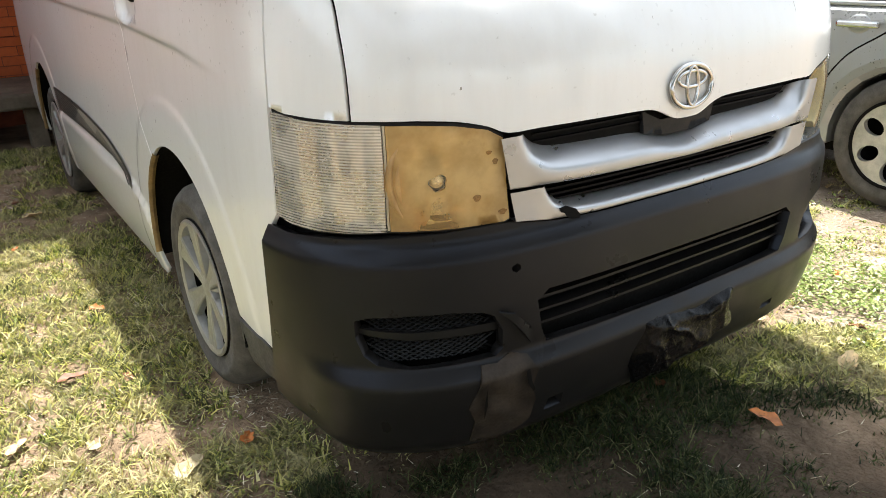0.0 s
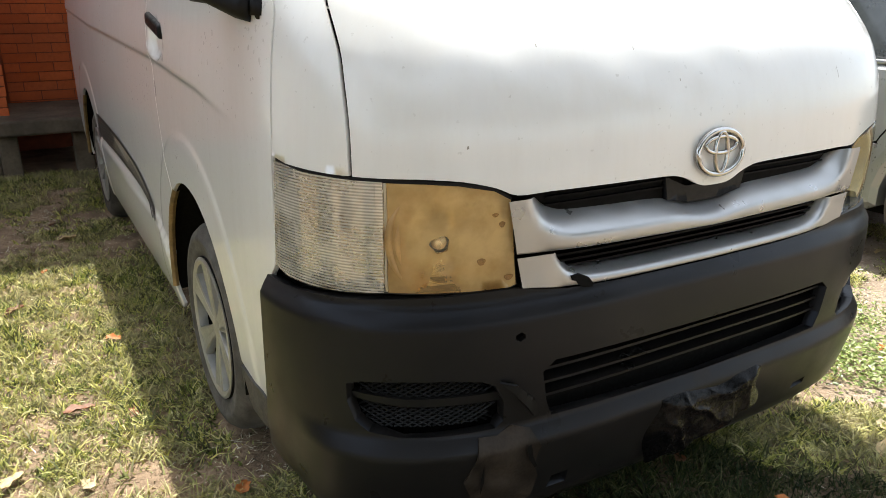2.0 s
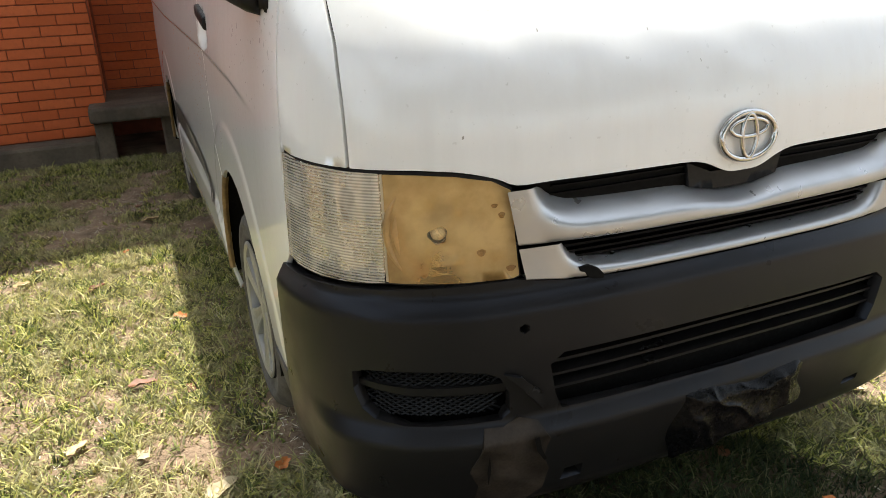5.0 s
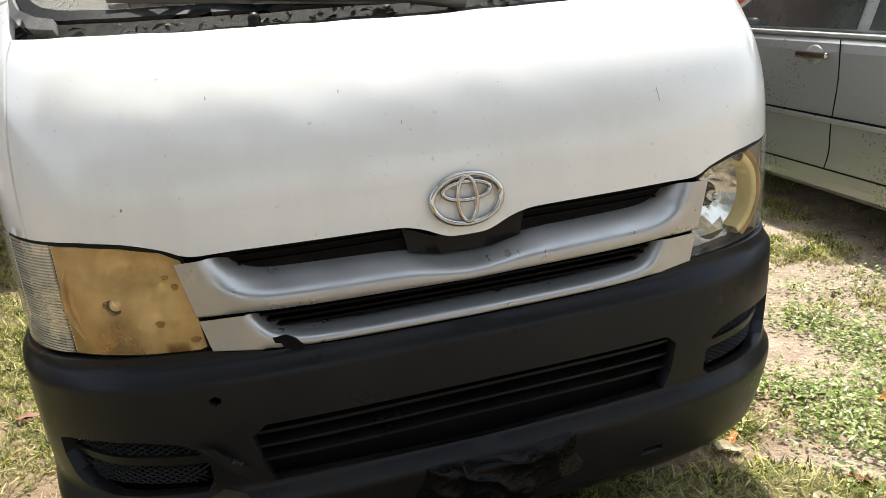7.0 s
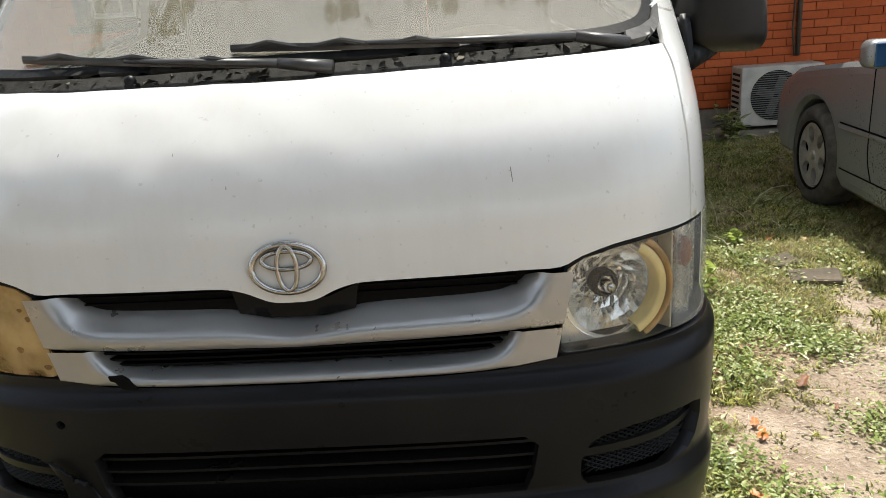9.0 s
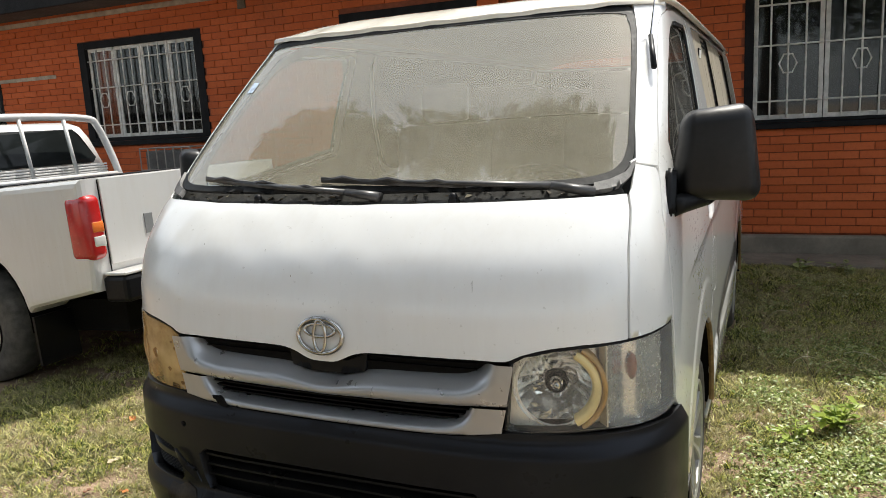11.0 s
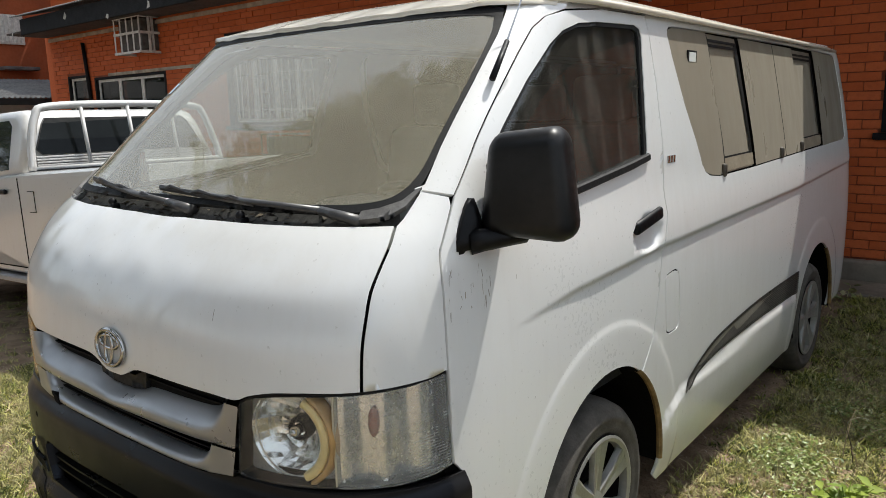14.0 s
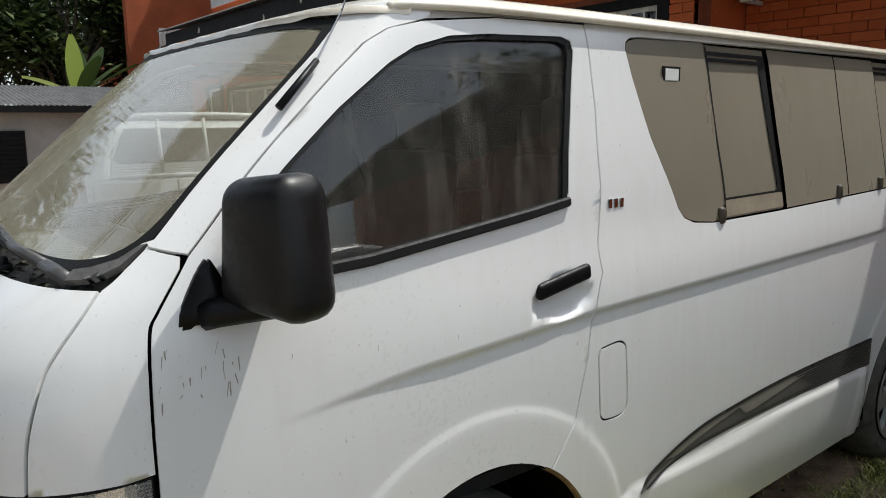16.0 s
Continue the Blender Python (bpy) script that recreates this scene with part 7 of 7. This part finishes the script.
for n, b, per in ((8200, (-3.2, -.75, -.6, 4.9), 22), (3000, (-1.3, 1.1, -1.1, .75), 20), (7200, (.8, 3.0, -.9, 5.2), 22), (900, (-6.5, -3.2, -.5, 4.9), 14), (600, (3.0, 6, -1.5, 5.2), 12), (420, (-.8, .8, .6, 4.9), 12), (1500, (-4, 3.5, -3.5, -.6), 16), (1200, (-7, 7, -8, -3.5), 14)):
    x, y = scatter(n, *b, power=1.2)
    size = rs.uniform(.008, .032, len(x))
    tall = rs.uniform(.6, 1.35, len(x)) * (.6 + .5 * cover(x, y))
    gx.append((x[:, None] + rs.normal(0, 1, (len(x), per)) * size[:, None]).ravel())
    gy.append((y[:, None] + rs.normal(0, 1, (len(x), per)) * size[:, None]).ravel())
    gh.append((tall[:, None] * rs.uniform(.013, .044, (len(x), per))).ravel())
    x, y = scatter(n * 5, *b, power=1.6)
    gx.append(x); gy.append(y); gh.append(rs.uniform(.008, .026, len(x)))
gx, gy, gh = np.concatenate(gx), np.concatenate(gy), np.concatenate(gh)
k = free(gx, gy)
gx, gy, gh = gx[k], gy[k], gh[k]
# blades ahead of the van get a darker copy that carries its shade
in_van_shade = (np.hypot((gx + .34) / .98, (gy + .32) / .85) < 1 + .12 * np.sin(gx * 9) * np.sin(gy * 11)) & (gy < .9)
n = int(in_van_shade.sum())
M_GRASS_SHADE = leaf_mat("van_shade_grass_blades", [(0, (.012, .022, .006)), (.4, (.030, .044, .013)), (.8, (.075, .095, .028)), (1, (.24, .22, .11))])
tagged(part("moist_grass", blades("moist_grass", gx[in_van_shade], gy[in_van_shade], gh[in_van_shade] * 1.1, rs.uniform(.0012, .0036, n), rs.uniform(.3, 1.4, n), M_GRASS_SHADE), None), "short dark green grass, darkened for the van's shade", "grass", kind="stuff")
gx, gy, gh = gx[~in_van_shade], gy[~in_van_shade], gh[~in_van_shade]
n = len(gx)
tagged(part("grass", blades("grass", gx, gy, gh, rs.uniform(.0018, .0062, n), rs.uniform(.3, 1.5, n), M_GRASS), None), "short patchy yellow-green grass", "grass", kind="stuff")
sx_, sy_ = [], []
for n, b in ((70000, (-3.4, -.7, -.6, 4.9)), (3200, (-1.2, 1.2, -1.3, .8)), (32000, (.8, 3.2, -.9, 4.9)), (6000, (-.8, .8, .6, 4.9))):
    sx_.append(rs.uniform(b[0], b[1], n)); sy_.append(rs.uniform(b[2], b[3], n))
sx_, sy_ = np.concatenate(sx_), np.concatenate(sy_)
k = free(sx_, sy_)
sx_, sy_ = sx_[k], sy_[k]
n = len(sx_)
tagged(part("dry_straw", blades("dry_straw", sx_, sy_, rs.uniform(.008, .024, n), rs.uniform(.0011, .0034, n), rs.uniform(1.1, 3.4, n), M_STRAW, 1), None), "dead grass straw lying on soil", "straw", kind="stuff")


def leaves(name, centres, sizes, mat, up=.6, fold=.25):
    """Pointed leaves of two facets each, at random turns, in one mesh."""
    n = len(centres)
    a = rs.uniform(0, 2 * math.pi, n)
    tilt = rs.uniform(-.5, 1.0, n) * up
    d = np.stack([np.cos(a) * np.cos(tilt), np.sin(a) * np.cos(tilt), np.sin(tilt)], 1)
    s = np.stack([-np.sin(a), np.cos(a), rs.uniform(-.5, .5, n)], 1)
    L = sizes[:, None]
    c = np.asarray(centres)
    up_v = np.array([0, 0, 1.0])
    p0, p3 = c, c + d * L
    mid = c + d * L * .45
    l = mid + s * L * .26 + up_v * L * fold * .4
    r = mid - s * L * .26 + up_v * L * fold * .4
    V = np.stack([p0, l, p3, r], 1).reshape(-1, 3)
    b = np.arange(n) * 4
    F_ = np.concatenate([np.stack([b, b + 2, b + 1], 1), np.stack([b, b + 3, b + 2], 1)])
    me = bpy.data.meshes.new(name)
    me.vertices.add(len(V)); me.loops.add(F_.size); me.polygons.add(len(F_))
    me.vertices.foreach_set("co", V.ravel().astype(np.float32))
    me.loops.foreach_set("vertex_index", F_.ravel().astype(np.int32))
    me.polygons.foreach_set("loop_start", np.arange(0, F_.size, 3, dtype=np.int32))
    me.update(calc_edges=True)
    me.materials.append(mat)
    return me


cs = []
for k in range(640):
    x, y = rs.uniform(.95, 3.0), rs.uniform(-.4, 4.6)
    if k < 330:
        x, y = rs.uniform(.95, 1.75), rs.uniform(-.5, 2.6)
    elif k > 430:
        x, y = rs.uniform(.95, 2.5), rs.uniform(2.0, 4.7)
    if math.sin(x * 5.1 + 1) * math.sin(y * 4.3 + .5) + .5 * math.sin(x * 9 + y * 7) < -.05:
        continue
    m = rs.randint(30, 110)
    px, py = x + rs.normal(0, .07, m), y + rs.normal(0, .07, m)
    cs.append(np.stack([px, py, ground_z(px, py) + rs.uniform(.005, .04, m)], 1))
cs = np.concatenate(cs)
cs = cs[(cs[:, 0] > .9) & free(cs[:, 0], cs[:, 1])]
tagged(part("creeping_weeds", leaves("creeping_weeds", cs, rs.uniform(.010, .028, len(cs)), M_WEED), None), "low broad-leaved weeds", "weeds", kind="stuff")


def bush(x, y, n, h, leaf, label, mat=M_PLANT, spread=.12):
    b = thing("weed_plant", label, "plant")
    stems, c = bmesh.new(), []
    for k in range(n):
        a, r = rs.uniform(0, 6.28), rs.uniform(.02, spread)
        tip = Vector((x + r * math.cos(a), y + r * math.sin(a), rs.uniform(.45, 1) * h))
        add_tube(stems, [Vector((x, y, -.01)), Vector((x, y, 0)).lerp(tip, .5) + Vector((0, 0, .02)), tip], [.004, .003, .0015], 5)
        for q in range(7):
            t = rs.uniform(.45, 1)
            c.append(Vector((x, y, 0)).lerp(tip, t) + Vector((rs.uniform(-.01, .01), rs.uniform(-.01, .01), 0)))
    part("stem", stems, mat, b)
    part("leaves", leaves("leaves", np.array(c), rs.uniform(.6, 1.2, len(c)) * leaf, mat, .5), None, b)


bush(1.34, 2.08, 11, .13, .062, "bright green young weed plant")
bush(1.16, 1.90, 6, .08, .045, "small green weed plant")
bush(1.75, 2.75, 6, .10, .045, "small green weed plant")
bush(2.48, 5.22, 12, .45, .11, "dark leafy weed beside the air unit", M_WEED, .2)
bush(3.0, 5.15, 8, .32, .09, "dark leafy weed beside the air unit", M_WEED, .16)
for x in (.75, 1.2, 1.6, 1.95, 2.35):
    bush(x, 5.08, 7, .22, .08, "dark leafy weed at the foot of the plinth", M_WEED, .16)
bush(.35, 4.62, 6, .2, .07, "dark leafy weed at the foot of the step", M_WEED, .14)
bm = bmesh.new()
for k in range(26):
    x, y = rs.uniform(1.0, 2.6), rs.uniform(2.5, 3.9)
    a, l = rs.uniform(0, 6.28), rs.uniform(.12, .4)
    p = [Vector((x + math.cos(a) * l * t**1.5 * .8, y + math.sin(a) * l * t**1.5 * .8, l * .75 * (t - .45 * t**3))) for t in (0, .3, .6, .85, 1)]
    add_tube(bm, p, [.0022, .002, .0017, .0013, .0008], 4)
tagged(part("dry_stalks", bm, M_STRAW), "bent dry grass stalks", "stalks", kind="stuff")


def dead_leaf(x, y, size, turn, color, curl=.5):
    """A fallen leaf, curled up along its rib."""
    nu, nv = 7, 5
    vs, fs = [], []
    for i in range(nu):
        u = i / (nu - 1)
        w = size * .26 * math.sin(math.pi * min(.999, max(.02, u**.8)))
        for j in range(nv):
            v = -1 + 2 * j / (nv - 1)
            vs.append((size * (u - .5), w * v + .006 * math.sin(u * 9) * v, .004 + abs(v) * w * curl + .02 * curl * (u - .4)**2 + .004 * math.sin(u * 13 + v * 3)))
    for i in range(nu - 1):
        for j in range(nv - 1):
            k = i * nv + j
            fs.append((k, k + nv, k + nv + 1, k + 1))
    ob = part("fallen_leaf", mesh_from("fallen_leaf", vs, fs, color, True))
    ob.matrix_basis = pose(x, y, float(ground_z(x, y)) + .012, rs.uniform(-12, 12), rs.uniform(-12, 12), turn)
    return ob


M_DLEAF = [plain("leaf_brown", (.20, .075, .03), .6, var=.4, scale=40), plain("leaf_tan", (.55, .40, .20), .6, var=.3, scale=40), plain("leaf_pale", (.44, .36, .22), .55, var=.2, scale=30), plain("leaf_orange", (.50, .17, .04), .5, var=.4, scale=40)]
NAMES = ["curled dark brown fallen leaf on the grass", "dry tan fallen leaf on the grass", "pale dry fallen leaf on the soil", "orange-brown fallen leaf on the soil"]
SPOTS = [(-1.2, 1.39, .12, 10, 0), (-1.03, .73, .13, 30, 2), (-.86, .76, .09, 60, 3), (-1.22, .97, .07, 100, 2), (.9, .06, .10, -10, 2), (.79, -.01, .14, 15, 1), (.33, -.03, .12, 110, 3), (-1.39, 1.09, .09, 40, 1),
         (-1.08, 3.26, .12, 0, 1), (.86, .37, .07, 30, 3), (.22, .25, .07, 70, 0), (.68, .45, .08, 20, 1), (.82, .34, .10, -30, 2), (1.46, 1.22, .09, 50, 0), (1.62, 2.05, .08, 130, 0), (-1.66, 2.55, .09, 0, 1), (-1.35, 2.33, .10, 20, 0),
         (-2.3, 1.9, .10, 70, 1), (-2.0, 1.2, .08, 150, 3), (1.2, .9, .08, 75, 3), (1.35, 1.5, .07, 10, 0), (1.9, 1.1, .09, 200, 2), (1.05, .1, .09, 140, 0), (1.15, -.1, .08, 30, 3), (-1.7, .8, .08, 80, 2)]
for x, y, s, t, c in SPOTS:
    tagged(dead_leaf(x, y, s * .78, t, M_DLEAF[c]), NAMES[c], "leaf", "fallen leaves")
for k in range(36):
    left = k % 2
    x, y = (rs.uniform(-2.8, -.95), rs.uniform(.2, 3.6)) if left else (rs.uniform(.95, 2.6), rs.uniform(-.3, 3.0))
    c = rs.randint(0, 4)
    tagged(dead_leaf(x, y, rs.uniform(.03, .07), rs.uniform(0, 360), M_DLEAF[c]), NAMES[c], "leaf", "fallen leaves")
for x, y, s, t in ((1.85, 2.44, .17, 20), (1.92, 2.2, .22, -10)):
    bm = box((-s / 2, -s / 3, -.03), (s / 2, s / 3, .018), .012, 2)
    for v in bm.verts:
        v.co += Vector((noise.noise(v.co * 20), noise.noise(v.co * 20 + Vector((3, 0, 0))), 0)) * .02
    ob = part("flat_stone", bm, M_CONC)
    ob.matrix_basis = pose(x, y, .012, 4, -3, t)
    tagged(ob, "flat broken concrete slab sunk in soil", "stone", "stones")


M_LITTER = leaf_mat("dead_leaf_litter", [(0, (.02, .016, .012)), (.5, (.06, .048, .036)), (.8, (.15, .12, .085)), (1, (.34, .29, .21))], through=.1)
dx = rs.uniform(-.69, .69, 190)
dz = rs.uniform(1.258, 1.302, 190)
dp = np.array([skin_n(s_at_x(a, b), b)[0] + np.array((0, .022, -.012)) for a, b in zip(dx, dz)])
tagged(part("scuttle_debris", leaves("scuttle_debris", dp, rs.uniform(.008, .030, 190), M_LITTER, .4), None), "dead leaf litter caught below the windscreen", "litter", kind="stuff")


# ---- trees ----
def tree(x, y, h, r, n, base, leaf=.2, label="tall leafy tree with a dark dense crown", lean=(0, 0)):
    t = thing("tree", label, "tree")
    bm = bmesh.new()
    add_tube(bm, [(x, y, -.1), (x + .1, y, base * .5), (x - .05, y + .1, base), (x, y, h * .7)], [.28, .22, .18, .06], 10)
    cl = []
    x0, y0 = x, y
    x, y = x + lean[0], y + lean[1]
    for k in range(16):
        a, e = rs.uniform(0, 6.28), rs.uniform(-.2, 1.0)
        c = Vector((x + r * .75 * math.cos(a) * (1 - .3 * e), y + r * .75 * math.sin(a) * (1 - .3 * e), base + (h - base) * (.25 + .6 * (e + .2) / 1.2)))
        add_tube(bm, [(x0, y0, base * .9), Vector((x0, y0, base)).lerp(c, .5) + Vector((0, 0, .3)), c], [.10, .06, .02], 6)
        cl.append((c, rs.uniform(.45, .8) * r * .6))
    part("trunk", bm, M_BARK, t, "", True)
    per = n // len(cl)
    pts = np.concatenate([np.array(c) + rs.normal(0, 1, (per, 3)) * [q * .55, q * .55, q * .42] for c, q in cl])
    tagged(part("crown", leaves("crown", pts, rs.uniform(.6, 1.3, len(pts)) * leaf, M_TREE, .9), None, t), "dark green leaves")


def spreading_tree(x, y, top, clumps, n, leaf, label):
    """A tall tree on whose long limbs the leaf clumps (x, y, z, radius) hang out over the yard."""
    t = thing("tree", label, "tree")
    bm = bmesh.new()
    fork = Vector((x + .05, y + .1, top * .55))
    add_tube(bm, [(x, y, -.1), (x + .08, y, top * .3), fork, (x, y + .3, top * .8)], [.30, .24, .19, .09], 10)
    pts = []
    total = sum(c[3]**2 for c in clumps)
    for cx, cy, cz, r in clumps:
        c = Vector((cx, cy, cz))
        add_tube(bm, [fork, fork.lerp(c, .5) + Vector((0, 0, .5)), c], [.11, .06, .02], 6)
        k = max(60, int(n * r * r / total))
        d = rs.normal(0, 1, (k, 3))
        d /= np.linalg.norm(d, axis=1, keepdims=True)
        d *= (rs.uniform(0, 1, (k, 1))**.45) * (1 + .22 * np.sin(d[:, :1] * 7 + cx) * np.sin(d[:, 1:2] * 9 + cy))
        pts.append(np.array(c) + d * [r, r, r * .75])
    part("trunk", bm, M_BARK, t, "", True)
    pts = np.concatenate(pts)
    part("crown", leaves("crown", pts, rs.uniform(.6, 1.3, len(pts)) * leaf, M_TREE, .9), None, t, "dark green leaves")


OVERHEAD = "tall spreading tree whose crown hangs over the yard"
spreading_tree(-6.8, -4.4, 9.2, [(-9.6, -.6, 7.9, 1.1), (-8.3, -.2, 8.0, 1.0), (-7.0, .1, 8.1, 1.05), (-6.2, -.9, 8.3, 1.2), (-8.0, -1.4, 8.2, 1.2), (-9.4, -1.8, 8.0, 1.1), (-6.9, -2.2, 8.2, 1.2)], 26000, .12, OVERHEAD)
spreading_tree(-2.6, -4.6, 9.4, [(-5.1, .35, 8.1, 1.05), (-4.2, .30, 8.0, 1.0), (-3.2, -.05, 7.9, .85), (-2.2, .05, 8.1, .95), (-1.1, .15, 8.0, .95), (-.1, .2, 8.1, .95), (.9, .2, 8.0, .9), (1.8, .3, 8.0, .9), (2.7, .2, 8.0, .9), (-2.7, .2, 8.0, .9), (-6.1, .2, 8.0, 1.0), (-3.6, -.6, 8.1, 1.0), (-1.7, -.6, 8.1, 1.0), (.4, -.5, 8.1, 1.0), (1.5, -.8, 8.1, 1.0), (-4.6, -1.2, 8.3, 1.2), (-2.9, -1.3, 8.3, 1.2), (-1.3, -1.4, 8.2, 1.1), (.1, -1.3, 8.1, 1.0)], 62000, .12, OVERHEAD)
for x, y, h, r in ((-9.5, -9.6, 8.4, 2.7), (-6.0, -10.0, 9.0, 2.6), (-2.6, -9.8, 8.7, 2.6), (.8, -10.0, 9.1, 2.7), (4.2, -9.7, 8.6, 2.6), (7.6, -9.9, 9.0, 2.7)):
    spreading_tree(x, y, h, [(x + r * .62 * math.cos(q) * f, y + r * .62 * math.sin(q) * f, h - r * .7 - g, r * .62) for q, f, g in ((0, 1, .2), (1.05, 1, 1.4), (2.1, 1, .3), (3.15, 1, 1.2), (4.2, 1, .1), (5.25, 1, 1.5), (0, 0, -.15), (1.5, .8, 3.0), (4.6, .8, 3.1), (3.1, .9, 2.9), (0.1, .9, 3.0))], 15000, .17, "dense leafy tree across the yard")
tree(11.5, 4.0, 5.0, 1.6, 3000, 2.0, .16)
tree(8.0, 11.5, 7.0, 2.6, 4000, 2.5)
for x, y, h, r in ((-21.6, 5.1, 7.6, 2.3), (-24, 3.0, 8.0, 2.8), (-27, 5.5, 9.5, 3.2), (-22, .2, 7.0, 2.6), (-25, -3, 8, 3.0), (-30, 2, 10, 3.5)):
    tree(x, y, h, r, 5800, 1.6, .30, "far dark leafy tree behind the shed")


def palm(x, y, h):
    t = thing("palm_tree", "palm with feathery drooping fronds behind the shed", "palm")
    bm = bmesh.new()
    add_tube(bm, [(x, y, -.1), (x + .2, y, h * .6), (x + .1, y, h)], [.25, .2, .16], 10)
    part("trunk", bm, M_BARK, t, "", True)
    for k in range(15):
        a = k * 2.4
        e = .9 - .08 * k
        bm = bmesh.new()
        L = 2.8
        sp = [Vector((x + math.cos(a) * L * s * math.cos(e * (1 - s)), y + math.sin(a) * L * s * math.cos(e * (1 - s)), h + L * (math.sin(e) * s - .75 * s * s))) for s in np.linspace(0, 1, 9)]
        add_tube(bm, sp, [.03 - .0028 * q for q in range(9)], 5)
        side = Vector((-math.sin(a), math.cos(a), 0))
        for q in range(34):
            s = .15 + .85 * q / 34
            i = min(7, int(s * 8))
            p = sp[i].lerp(sp[i + 1], s * 8 - i)
            d = (sp[i + 1] - sp[i]).normalized()
            for sg in (1, -1):
                tip = p + (side * sg * .8 + d * .6 + Vector((0, 0, -.35))) * .55 * (1 - .5 * s)
                v = [bm.verts.new(p), bm.verts.new(p + d * .075), bm.verts.new(tip)]
                bm.faces.new(v)
        part("frond", bm, M_TREE, t)


palm(-20.5, 1.8, 5.2)
palm(-23.5, .2, 5.8)


def banana(x, y):
    t = thing("banana_plant", "banana plant with one bright unfurled leaf", "plant")
    bm = bmesh.new()
    add_tube(bm, [(x, y, -.1), (x, y, 1.6), (x, y, 2.3)], [.16, .13, .08], 10)
    part("stem", bm, M_PLANT, t, "", True)
    specs = [(186, 1.46, 1.55, .20, M_PLANT), (165, 1.25, 1.5, .24, M_TREE), (120, 1.05, 1.7, .26, M_TREE), (85, .72, 1.8, .26, M_TREE), (290, .55, 1.5, .16, M_WEED), (100, .8, 1.6, .2, M_TREE), (20, .9, 1.5, .2, M_TREE)]
    for turn, e, L, w, mat in specs:
        vs, fs = [], []
        for i in range(10):
            s = i / 9
            c = Vector((math.cos(radians(turn)) * math.cos(e) * L * s, math.sin(radians(turn)) * math.cos(e) * L * s, L * (math.sin(e) * s - .25 * s * s * math.cos(e))))
            hw = w * math.sin(math.pi * min(.98, .08 + s * .9))**.7
            side = Vector((-math.sin(radians(turn)), math.cos(radians(turn)), 0))
            for v in (-1, 0, 1):
                vs.append(Vector((x, y, 2.2)) + c + side * hw * v + Vector((0, 0, .06 * abs(v))))
        for i in range(9):
            for j in range(2):
                k = i * 3 + j
                fs.append((k, k + 3, k + 4, k + 1))
        part("leaf", mesh_from("leaf", [tuple(v) for v in vs], fs, mat, True), None, t, "broad upright banana leaf")


banana(-17.0, 4.35)
